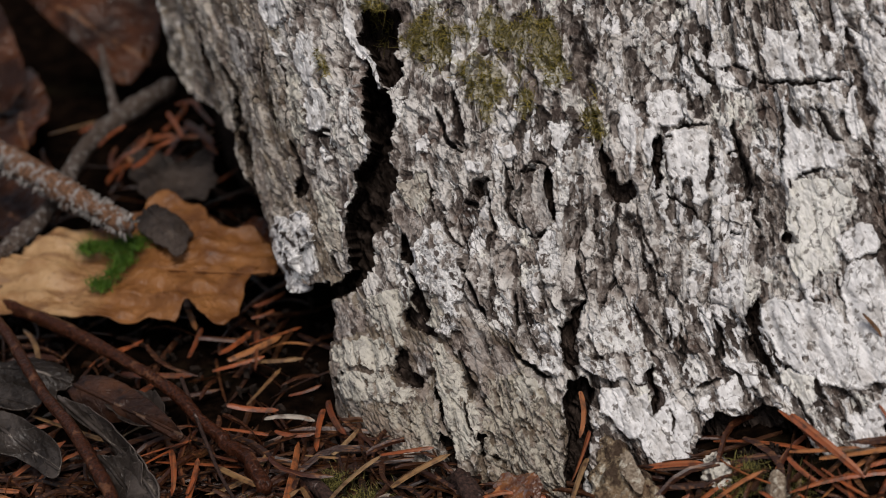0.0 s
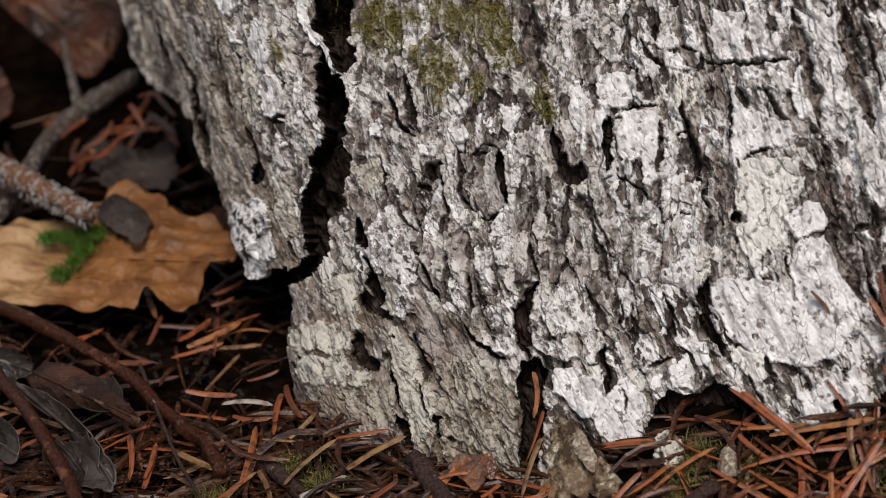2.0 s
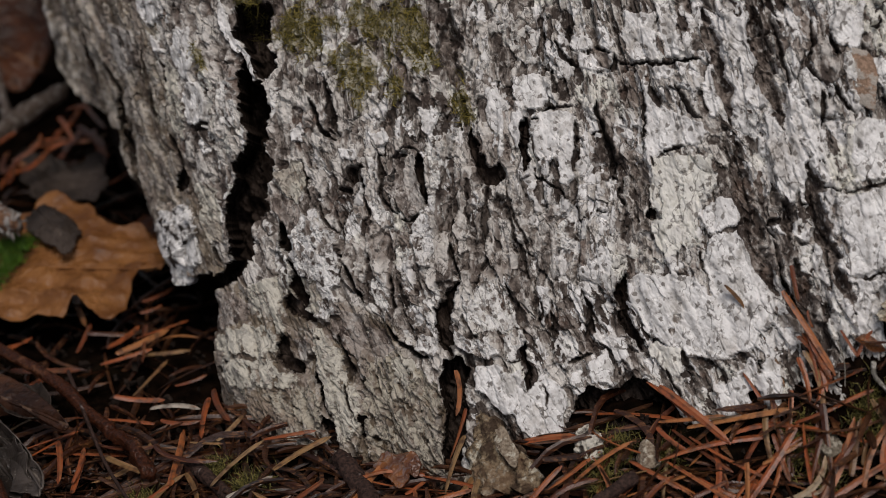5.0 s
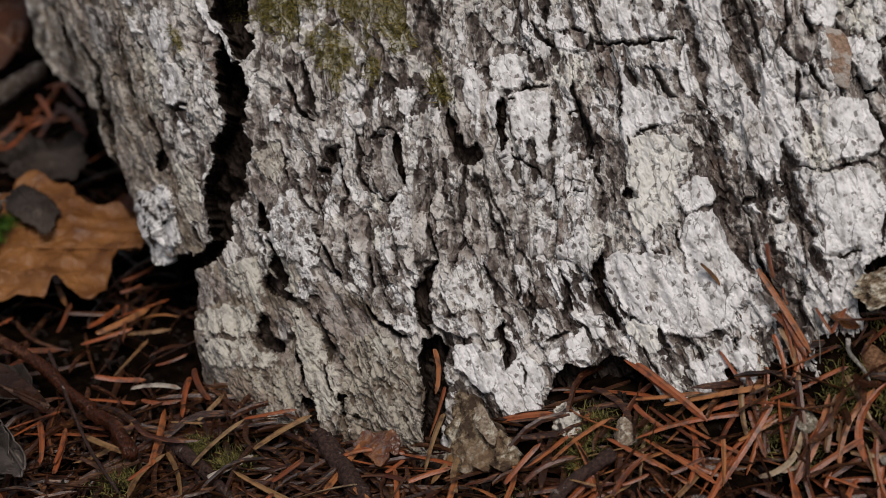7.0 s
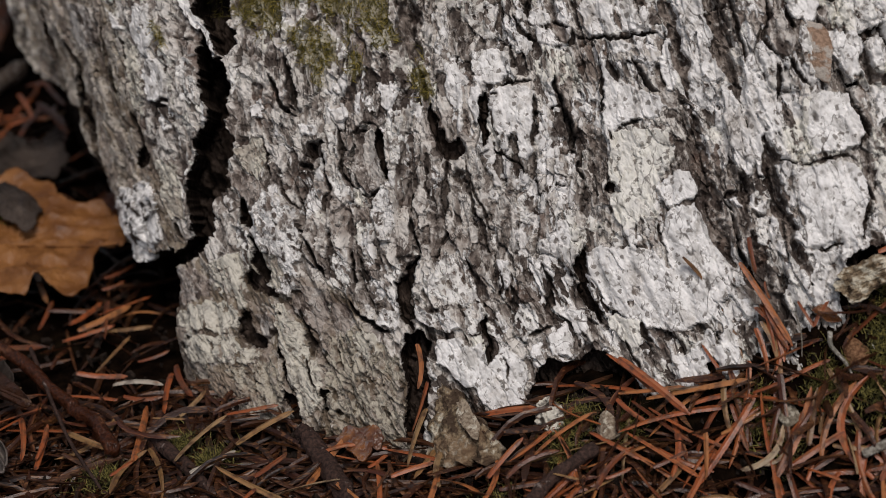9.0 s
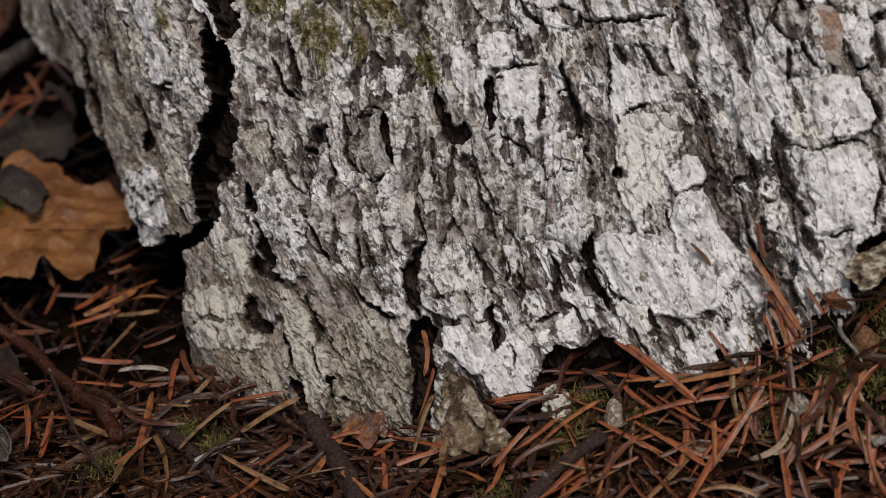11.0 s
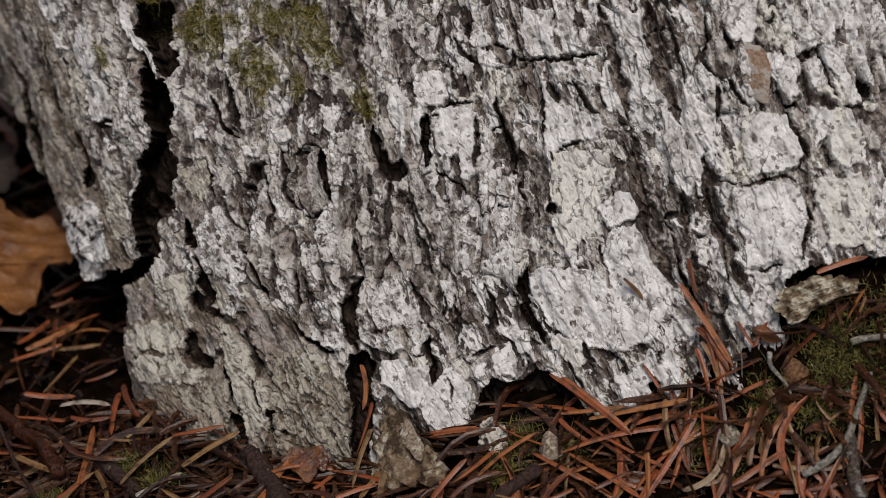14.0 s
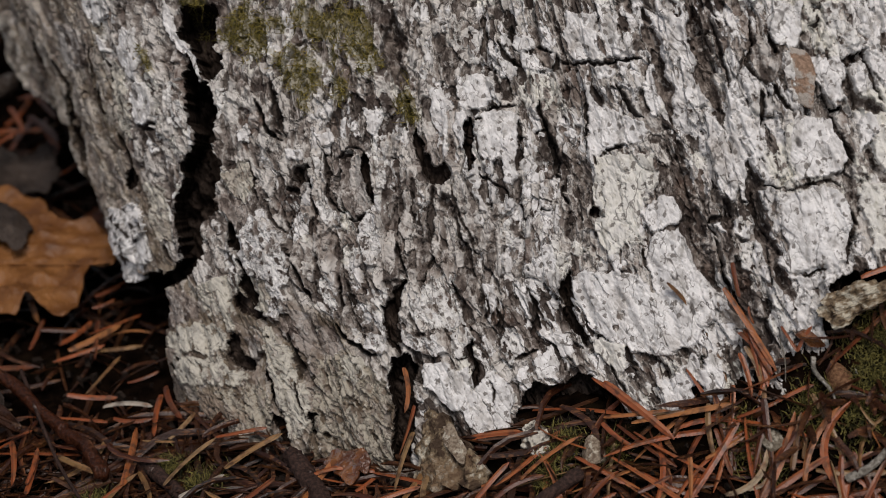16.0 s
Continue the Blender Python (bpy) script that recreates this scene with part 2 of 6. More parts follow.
def twig_material(name, a, b, c, patch, scale=260):
    m = Shade(name, 0.8, 0.2)
    n, k = m.noise(scale, 4, 0.65), m.noise(1500, 3)
    colour = m.mix(m.step(k, 0.3, 0.7), a, b)
    colour = m.mix(m.step(n, 0.62 - patch, 0.70 - patch), colour, c)
    return m.done(colour, m.bump(m.math("ADD", n, m.math("MULTIPLY", k, 0.4)), 0.0012, 0.8))


def moss_material():
    m = Shade("moss", 0.6, 0.25)
    pick = m.island()
    return m.done(m.mix(m.step(pick, 0.2, 0.9), (0.085, 0.075, 0.012), (0.340, 0.270, 0.065)))


def fresh_moss_material():
    m = Shade("fresh moss", 0.5, 0.3)
    return m.done(m.mix(m.step(m.island(), 0.1, 0.9), (0.035, 0.085, 0.008), (0.10, 0.20, 0.020)))


def resin_material():
    m = Shade("amber resin", 0.34, 0.4)
    m.bsdf.inputs["Transmission Weight"].default_value = 0.35
    n = m.noise(300, 3)
    return m.done(m.mix(m.step(n, 0.35, 0.7), (0.10, 0.028, 0.007), (0.30, 0.11, 0.028)), m.bump(n, 0.001, 0.4))


def tan_leaf_material():
    m = Shade("tan dead leaf", 0.45, 0.3)
    broad, mid, fine = m.noise(30, 3, 0.5), m.noise(95, 4, 0.6), m.noise(620, 3, 0.6)
    veins = m.noise(1.0, 3, 0.55, m.stretched(60, 170, 170))
    # bleached towards the stalk, darker and redder at the far lobes
    bleached = m.step(m.math("ADD", m.across(-0.128, -0.080), m.math("MULTIPLY", m.math("SUBTRACT", broad, 0.5), 1.4)), 0.2, 0.75, 1, 0)
    colour = m.mix(m.step(mid, 0.36, 0.62), (0.145, 0.056, 0.017), (0.26, 0.112, 0.035))
    colour = m.mix(bleached, colour, m.mix(m.step(mid, 0.34, 0.60), (0.27, 0.135, 0.052), (0.44, 0.275, 0.135)))
    colour = m.mix(m.step(veins, 0.53, 0.66, 0, 0.6), colour, (0.125, 0.050, 0.020))
    colour = m.mix(m.step(m.held("vein"), 0.4, 1.0, 0, 0.5), colour, (0.16, 0.070, 0.030))
    colour = m.mix(m.step(fine, 0.60, 0.72, 0, 0.5), colour, (0.10, 0.042, 0.018))
    colour = m.mix(m.math("MULTIPLY", m.step(m.spots(150), 0.07, 0.12, 1, 0), 0.8), colour, (0.035, 0.018, 0.010))
    return m.done(colour, m.bump(m.math("ADD", fine, m.math("MULTIPLY", veins, 1.5)), 0.0008, 0.6))


def layered_bark_material(name, x, y, z, bare=0.0):
    m = Shade(name, 0.8, 0.25)
    layer, mid, fine = m.noise(1.0, 4, 0.65, m.stretched(x, y, z)), m.noise(330, 4, 0.65), m.noise(1300, 3)
    tone = m.math("ADD", m.math("MULTIPLY", layer, 0.6), m.math("MULTIPLY", mid, 0.4))
    colour = m.mix(m.step(tone, 0.42 + bare, 0.49 + bare), (0.060, 0.038, 0.024), (0.235, 0.175, 0.110))
    colour = m.mix(m.step(tone, 0.49 + bare, 0.57 + bare), colour, (0.60, 0.555, 0.45))
    colour = m.mix(m.step(m.noise(110, 3), 0.53, 0.64, 0, 0.6), colour, (0.17, 0.105, 0.060))
    colour = m.mix(m.step(fine, 0.56, 0.70, 0, 0.6), colour, (0.085, 0.060, 0.042))
    return m.done(colour, m.bump(m.math("ADD", tone, m.math("MULTIPLY", fine, 0.3)), 0.0018, 0.9))


TAN_LEAF = tan_leaf_material()
BROWN_LEAF = leaf_material("brown dead leaf", a=(0.022, 0.008, 0.004), b=(0.090, 0.029, 0.010), vein=(0.24, 0.11, 0.050), rough=0.35)
GREY_LEAF = leaf_material("grey rotting leaf", (0.022, 0.017, 0.014), (0.105, 0.086, 0.075), (0.28, 0.24, 0.205), 0.36)
DARK_LEAF = leaf_material("dark brown leaf", (0.020, 0.009, 0.006), (0.082, 0.034, 0.018), (0.16, 0.095, 0.060), 0.4)
DULL_LEAF = leaf_material("dull brown leaf", (0.020, 0.014, 0.011), (0.062, 0.046, 0.037), (0.10, 0.075, 0.058))
LICHEN_TWIG = twig_material("twig under grey lichen", (0.055, 0.027, 0.016), (0.26, 0.135, 0.075), (0.29, 0.27, 0.255), 0.11, 380)
GREY_TWIG = twig_material("grey scaly twig", (0.035, 0.024, 0.018), (0.13, 0.098, 0.080), (0.27, 0.25, 0.235), 0.08, 700)
PEG = twig_material("pale lichen pegs", (0.20, 0.18, 0.165), (0.42, 0.395, 0.37), (0.55, 0.53, 0.50), 0.0, 700)
PALE_STEM = twig_material("bleached stem", (0.12, 0.105, 0.085), (0.30, 0.28, 0.24), (0.44, 0.42, 0.38), 0.05, 500)
RED_TWIG = twig_material("red-brown twig", (0.020, 0.007, 0.004), (0.070, 0.022, 0.010), (0.13, 0.055, 0.028), 0.04, 180)
SCALE = twig_material("brown bud scale", (0.10, 0.045, 0.022), (0.26, 0.14, 0.075), (0.42, 0.33, 0.26), 0.0, 260)
RED_TWIG.node_tree.nodes["Principled BSDF"].inputs["Roughness"].default_value = 0.3
DARK_TWIG = twig_material("dark twig", (0.020, 0.012, 0.010), (0.065, 0.036, 0.028), (0.19, 0.15, 0.135), 0.0)
CHIP = twig_material("bark chip", (0.14, 0.10, 0.07), (0.34, 0.28, 0.21), (0.50, 0.455, 0.37), 0.07, 420)
PALE_CHIP = twig_material("pale bark flake", (0.10, 0.082, 0.060), (0.24, 0.205, 0.155), (0.38, 0.345, 0.28), 0.06, 420)
ORANGE_CHIP = twig_material("orange bark flake", (0.20, 0.13, 0.09), (0.38, 0.255, 0.18), (0.42, 0.375, 0.33), 0.13, 260)
MOSS_GREEN, FRESH_MOSS, RESIN = moss_material(), fresh_moss_material(), resin_material()
GROUND_MOSS = Shade("olive ground moss", 0.6, 0.25)
GROUND_MOSS = GROUND_MOSS.done(GROUND_MOSS.mix(GROUND_MOSS.step(GROUND_MOSS.island(), 0.1, 0.95), (0.022, 0.023, 0.007), (0.27, 0.235, 0.070)))
PALE_NEEDLE = needle_material("straw-coloured needle", (0.15, 0.072, 0.024), (0.25, 0.145, 0.060), (0.32, 0.245, 0.155), False)
GREY_NEEDLE = needle_material("bleached needle", (0.25, 0.21, 0.16), (0.42, 0.38, 0.32), (0.5, 0.47, 0.42), False)
CRUMB = twig_material("humus crumbs", (0.006, 0.004, 0.003), (0.026, 0.016, 0.011), (0.07, 0.05, 0.04), -0.08)

# ---- the trunk's form, in millimetres: s round the trunk, z up ----
GIRTH = rounded([(-92, 205), (-92, 165), (-86, 132), (-76, 106), (-61, 70), (-48, 44), (-35, 26), (-19, 14), (0, 6), (20, 1), (45, -5),
                 (70, -14), (98, -22), (125, -22), (152, -8), (172, 22), (184, 80), (174, 160), (125, 222), (40, 250), (-40, 242), (-92, 205)], 24)
ROUND = np.concatenate([[0], np.cumsum(np.hypot(*np.diff(GIRTH, axis=0).T))])
S0 = ROUND[24 * 8]          # s = 0 at the front
TURN = np.gradient(GIRTH, axis=0)
TURN /= np.hypot(TURN[:, 0], TURN[:, 1])[:, None]


def trunk_at(s, z):
    """The place on the trunk's plain form and its outward way."""
    r = s + S0
    x, y = np.interp(r, ROUND, GIRTH[:, 0]), np.interp(r, ROUND, GIRTH[:, 1])
    tx, ty = np.interp(r, ROUND, TURN[:, 0]), np.interp(r, ROUND, TURN[:, 1])
    front = 1 - 1.5 * smooth(60, 250, y)
    back_lean = 0.6 * (np.minimum(z, 100) + 60 * (1 - np.exp(-np.maximum(z - 100, 0) / 60))) * front
    side_lean = -0.18 * (np.minimum(z, 120) + 80 * (1 - np.exp(-np.maximum(z - 120, 0) / 80)))
    up = 0.6 * front
    n = np.stack([ty, -tx, up], -1)
    n /= np.linalg.norm(n, axis=-1)[..., None]
    return np.stack([x + side_lean, y + back_lean, z + 0 * s], -1), n


def ground_height(x, y):
    """The forest floor, in millimetres: it is heaped up against the trunk on one side."""
    heap = (9 * smooth(6, 32, x) + 25 * smooth(46, 102, x)) * smooth(-34, 2, y)
    return heap + 2.0 * fractal(x / 26, y / 26, 71, 3)

# ---- the bark, worked out over a fine sheet ----
GROOVES, CRUSTS, BULGES, PITS = [], [], [], []


def pit(depth, outline):
    PITS.append((depth, np.array(outline)))


def groove(width, depth, line):
    GROOVES.append((width, depth, np.array(line)))


def bulge(s, z, wide, high, lift):
    BULGES.append((s, z, wide, high, lift))


def crust(kind, outline):
    CRUSTS.append((kind, np.array(outline)))


# openings, then crusted plates, then cracks, furrows and a few shadow lines cut as grooves
pit(17, [(-23, 70.4), (-25.2, 67.4), (-26, 63.8), (-26.4, 60.6), (-26.6, 57), (-25.8, 55.6), (-27.8, 52.8), (-30.2, 50.2), (-33, 48.6), (-32.6, 46.8), (-34.6, 43.6), (-37.2, 40.6), (-39.4, 38), (-40.2, 35.6), (-39.8, 33.6), (-39.2, 32), (-42, 28.8), (-45.2, 26.2), (-49.4, 23.6), (-55.4, 20.2), (-49, 21.2), (-42.4, 25), (-37.6, 27.4), (-35.6, 29.4), (-32.4, 32.2), (-32.2, 34.8), (-31.4, 37.6), (-28.2, 40.2), (-25.4, 41.8), (-25.6, 43.4), (-23.8, 46.2), (-21.8, 48.4), (-21, 51), (-22, 52.6), (-20.4, 56.4), (-20, 58.4), (-18.6, 61.6), (-18.4, 63.8), (-19.4, 65.4), (-21.6, 65.2), (-22.4, 67.4), (-22.4, 69.8)])
pit(12, [(-22, 79.6), (-24.4, 73.8), (-22, 71.6), (-20.4, 70.6), (-19.8, 66.6), (-18.4, 66), (-14.6, 68.8), (-14.6, 71.2), (-15.6, 72.4), (-14.6, 75.2), (-13.2, 80.4)])
pit(9, [(7.8, 18.2), (5.6, 14.2), (5.2, 8.2), (3, 2), (2.4, -2), (5, -1.8), (8, 4.4), (10.2, 9.4), (10.4, 12.4), (12.2, 16.4), (11.2, 19.4), (9.8, 18.4)])
pit(7, [(33.2, 12.4), (35.6, 14.8), (39, 14.2), (42.2, 14.8), (45, 16.6), (47.2, 16.6), (48.8, 16), (51.6, 14.8), (53, 11.4), (53.8, 8.6), (42.2, 5.8), (31.4, 5.8), (30.4, 8.6)])
pit(3.6, [(24, 54.2), (25.8, 54.8), (25.6, 52.2), (28.8, 53.2), (29.8, 52.2), (29, 50.6), (26.8, 49.4), (24.2, 49.2), (23.6, 51.4)])
pit(3.4, [(55.8, 45), (56.8, 47.2), (58.4, 46.6), (59.2, 45), (56.8, 44.2)])
pit(5, [(-30, 18.2), (-31.8, 15.8), (-32.4, 13.4), (-31.4, 12), (-29.6, 11), (-27.6, 11.6), (-27.6, 13.6), (-29.2, 13.8), (-29.8, 15.8), (-29, 17.8)])
pit(4, [(-27.4, 25.2), (-25, 26.4), (-22.8, 26), (-21.4, 24.2), (-19.2, 23), (-20.6, 21.8), (-23.4, 22.8), (-26.2, 22.6), (-27.6, 23.6)])
pit(6, [(-23.8, 4.6), (-21.8, 4.2), (-20.4, 3), (-20.8, -0.8), (-22.6, -1.2), (-22.8, 1.2), (-24.2, 3.4)])
pit(4, [(-13.8, 6.6), (-12.6, 6.2), (-13.8, 4.2), (-13.4, 2.8), (-15, 2), (-14.8, 4)])
pit(3.4, [(-12.4, 2.6), (-11.4, 3.4), (-10.8, 2.6), (-11.8, 2)])
pit(3.2, [(-54.4, 4.4), (-51.8, 6), (-50.8, 5.6), (-53.4, 3.8)])
pit(3.2, [(-49.8, 7.6), (-48.4, 8.2), (-48, 7.8), (-49.6, 7)])
pit(3.2, [(-21, 26.8), (-20.4, 27.4), (-20, 26.8), (-21, 26.4)])
pit(3.2, [(-20.8, 19.2), (-20, 19.8), (-19.6, 19.2), (-20.6, 18.8)])
pit(0.5, [(56.8, 28.8), (57.8, 29.2), (58.2, 28), (57.4, 26.8), (56.4, 27.4)])
pit(0.5, [(55, 26), (56.4, 26.4), (56.2, 25.4), (55.2, 24.6)])
pit(3.6, [(68.2, 16.4), (69.6, 17.2), (70.6, 16.6), (70.6, 15), (68, 13), (66.8, 13), (68.4, 14.8)])
pit(3.4, [(71.6, 22), (72.2, 22.2), (72, 20.2), (71.2, 19.6)])
pit(3.4, [(123.2, 68), (124.4, 68.4), (125.4, 67.6), (126.2, 66), (125, 64.8), (123.4, 65), (122.8, 66.4)])
pit(3.4, [(113, 73.6), (114.4, 74), (116.4, 74.2), (118.6, 74.8), (117.4, 73.6), (115.6, 72.6), (113.6, 72), (113.2, 72.8)])
pit(3.2, [(110.2, 74), (111, 74), (111, 73.4), (110.4, 73.2)])
pit(3.4, [(108.2, 65.2), (110.8, 65.8), (111, 65), (108.6, 64.6)])
pit(3.4, [(108.4, 79.4), (110.6, 80), (110.6, 79), (109.2, 78.6)])
# added hollow, dark inside, to give the shade beneath the bark slab
pit(8, [(100.6, 36.2), (105, 37.8), (110.4, 38.4), (119, 39), (122.4, 38.8), (117.4, 21.8), (104.8, 22.4), (98, 24.4), (96.8, 28.6)])
pit(5, [(-58.8, 40.2), (-54, 43.6), (-52.4, 41.8), (-53.8, 39.6), (-59.2, 37.2), (-61.4, 37.2)])
crust("white", [(38.4, 61.6), (40.6, 62.4), (44.8, 62.6), (46.6, 62), (46.6, 60.8), (45.2, 57.8), (44.6, 54.8), (42.8, 50.8), (41.6, 49), (39.8, 49.8), (40.6, 53.2), (40.4, 53.8), (38.2, 53.8), (36.2, 55), (37, 58), (37, 60)])
crust("white", [(35.4, 68.6), (38.4, 68.6), (40.2, 69), (42.2, 68.2), (43, 66.6), (42.2, 65), (41, 63.6), (39.2, 62.6), (36, 62.6), (34.6, 63.2), (34.6, 65.4)])
crust("white", [(33.6, 62), (35.8, 62.2), (35.2, 60), (34.8, 57.6), (33.4, 55), (32, 56), (32.4, 59.4)])
crust("white", [(29.8, 66.6), (31.4, 66.6), (32.2, 64), (31.8, 61.4), (30.6, 58.4), (29.2, 58.4), (28, 60.4), (28.8, 63.8)])
crust("worn", [(38.2, 76.2), (41.4, 77.4), (42.4, 75.4), (42, 72.4), (40.6, 70.6), (38.4, 70.6), (36.4, 71.8), (35.2, 73.8), (36, 77.2), (38.2, 79.2)])
crust("white", [(48.6, 76), (51.6, 76.6), (53.2, 75.6), (52.6, 73.8), (49.6, 73.4), (48.6, 74)])
crust("white", [(50.4, 72.6), (52.4, 73.2), (53.6, 71.4), (54.8, 70.4), (52.6, 69.8), (49.2, 70.4)])
crust("brown", [(53, 73.6), (55.8, 73.4), (56.4, 72), (55.4, 70.4), (53.8, 71)])
crust("white", [(45.6, 72), (47.2, 71.6), (48.2, 70.2), (46.8, 68.2), (45, 68.6), (45, 70.6)])
crust("worn", [(42.2, 67.6), (43.2, 67.4), (43.2, 63.6), (42, 63.4)])
crust("white", [(61.6, 80.6), (67.2, 80.8), (66.8, 75.4), (67.2, 73), (64.8, 72.2), (60.6, 72), (59.4, 73.6), (59.6, 76.6)])
crust("white", [(68.2, 80.4), (70.6, 79), (71.2, 75.2), (70.2, 73.6), (67.8, 73), (67.6, 76.4)])
crust("white", [(64.4, 71.2), (66.8, 71.8), (68.8, 70.8), (68.6, 69.8), (64.4, 69)])
crust("white", [(62, 69), (63.4, 68.6), (63.6, 65.2), (65.2, 64), (68.4, 63.2), (69.8, 62.6), (72, 62.2), (72.6, 60.4), (69.8, 58.8), (65, 57.4), (60, 55.8), (58.6, 56), (59.8, 59.6), (61.4, 64.6)])
crust("white", [(75.4, 72.4), (76.2, 71.6), (76, 69.2), (77.2, 67.2), (75.8, 64.4), (73.8, 63.2), (73, 66.2), (74, 70)])
crust("white", [(81, 80.8), (85, 81), (84.6, 76.2), (85.6, 72.4), (85.8, 69), (86.6, 66.8), (85, 65.6), (81.2, 65.6), (81.6, 69.4), (81.6, 74.2), (80.6, 77)])
crust("worn", [(81, 65), (85, 65.2), (83.8, 62.8), (81.2, 62.2), (80.8, 63)])
crust("white", [(84.6, 64.2), (86, 63.8), (87, 61.6), (87.2, 58.2), (87.6, 55.4), (87, 51.6), (85.2, 49.2), (84, 50.4), (83.4, 54.2), (83.4, 59)])
crust("white", [(88.8, 64), (89.8, 63), (90.8, 57.4), (90.2, 52.6), (89.4, 49.8), (87.4, 49.2), (87.2, 53.4), (87.4, 58.2)])
crust("white", [(86, 47.8), (89, 49), (88.2, 45), (86.8, 43), (84.8, 43.8), (84.8, 45.8)])
crust("worn", [(83.8, 42.4), (87.2, 42.6), (87.4, 39.2), (87.8, 35.6), (86.6, 32.6), (84.8, 34.4), (84, 38.2)])
crust("cream", [(60, 55.6), (69.2, 56.8), (72, 56.4), (71.6, 52.6), (70, 49.6), (67.6, 48.6), (65.6, 43.6), (66.6, 42.2), (65.6, 40.6), (61.8, 40.4), (58.4, 38.2), (56.6, 40), (56.8, 43.8), (57.6, 49.8), (59, 53.2)])
crust("white", [(67.6, 42.2), (75.4, 45), (75, 42.4), (75.2, 40.2), (76.4, 39), (76, 36.6), (77.4, 33), (76.8, 29), (73.6, 27.2), (66.4, 31.2), (65.2, 34), (65.4, 37.8)])
crust("white", [(68.2, 43.2), (75.4, 45.6), (75.2, 47.6), (74.4, 49.8), (71.6, 49.6), (68.4, 47.6), (66.8, 44.6)])
crust("white", [(49, 33.8), (51.2, 35), (57.6, 35.4), (63.2, 35.4), (64.8, 33), (68.8, 31.4), (73, 27), (71, 23.8), (66.2, 22.4), (62.6, 21.2), (58.2, 21.6), (54, 23.2), (50.8, 24), (49.6, 26.8), (48.2, 30.6)])
crust("cream", [(49.6, 25.2), (50.8, 23.4), (54, 22.8), (56.8, 22.6), (56.8, 20), (53.2, 16.4), (52, 19), (49.8, 21)])
crust("worn", [(53.2, 16.4), (55, 16.6), (57, 13.8), (60, 12.2), (60, 10), (56.8, 9.8), (54.2, 11.6), (53, 14)])
crust("white", [(67.4, 20.4), (70.2, 22.6), (71.4, 21), (74.2, 23.4), (75.2, 21.4), (75.6, 17.6), (73.4, 14.4), (70.8, 15), (65.8, 12.8), (62.6, 11.4), (61.6, 13.8), (61, 17), (64.4, 17.8), (66.4, 19.2)])
crust("worn", [(14.6, 29.8), (17, 30.4), (19.8, 32.4), (22.6, 34), (23.2, 31.6), (24.2, 28.8), (25, 25.8), (24.6, 24.2), (21, 23.4), (18.8, 23.8), (15.2, 23.8), (14, 25.4), (13.4, 27.4)])
crust("grey", [(10.8, 25.4), (13.8, 22.6), (18.2, 22.6), (19.8, 19.6), (17.2, 18.6), (12.8, 19.2), (10.8, 21.2)])
crust("white", [(13.6, 17.2), (19.4, 18), (20.6, 16.6), (23.6, 17.6), (23, 13.8), (20.8, 10.8), (18.8, 8.8), (16.8, 9.2), (15.4, 12), (12.6, 13.4)])
crust("worn", [(21.6, 23.6), (24.6, 24), (25.6, 22.6), (23.6, 19.2), (21, 18.6), (20.4, 20.6)])
crust("white", [(19.6, 9.6), (23.8, 13.8), (27.6, 16.8), (30.6, 15), (30.4, 11.2), (28.2, 6.4), (25, 5.4), (22.2, 5.4), (20.4, 7.4)])
crust("white", [(29.6, 31.8), (31.6, 32.4), (33, 31.4), (31.8, 29), (30, 25), (28.8, 24.8), (29.6, 28.8)])
crust("worn", [(32.2, 23.8), (35.8, 23.2), (35.4, 20.4), (32, 17.4), (30, 18.6), (30.6, 21.6)])
crust("white", [(36.8, 18.8), (40.6, 21), (42.4, 18.2), (40.4, 15.4), (36.8, 15.2)])
crust("white", [(39.2, 23), (44.6, 23.4), (45.8, 20.6), (42.8, 19.2), (41, 21.4)])
crust("white", [(44, 39.2), (46.4, 39.2), (46.4, 36.2), (45.4, 34.6), (43.8, 35.2), (43.4, 37.2)])
crust("worn", [(38.2, 43.8), (40, 44.4), (40.4, 41), (38.4, 38.4), (36, 38.4), (36.4, 41.8)])
crust("white", [(33, 48.4), (34.2, 47.6), (34.8, 44.8), (33.6, 45)])
crust("white", [(14.6, 62.6), (18.8, 62.4), (18.2, 60.8), (15.6, 58), (14.2, 58.6)])
crust("worn", [(15, 57.8), (18, 57.8), (17.4, 53.4), (15.2, 48.4), (13.4, 48.6), (14.2, 54.2)])
crust("worn", [(15.6, 71), (19.6, 72.4), (19.6, 69.2), (16.2, 67.8)])
crust("brown", [(15.8, 64.8), (18.2, 65.2), (19, 63.8), (17.8, 62.6), (15.2, 62.8)])
crust("grey", [(-18.2, 41), (-15.8, 42), (-12.6, 41.2), (-11.2, 40), (-9.4, 35.2), (-11, 30.2), (-13.2, 28.6), (-12.6, 27.6), (-14, 24.6), (-16.4, 23.2), (-18.4, 23), (-21, 24.6), (-22.4, 26.6), (-21.8, 31), (-20, 35), (-19.2, 38)])
crust("white", [(-22.2, 37.8), (-19.4, 38.4), (-19.4, 35), (-21.4, 32.8), (-22.6, 33.4), (-22.8, 35.8)])
crust("tan", [(-21.4, 30.6), (-17, 30), (-15.6, 27.4), (-17.6, 23.4), (-21, 24.8), (-22.2, 26.8)])
crust("white", [(-14.8, 42.6), (-13, 43.2), (-12.6, 42), (-14.4, 41.4)])
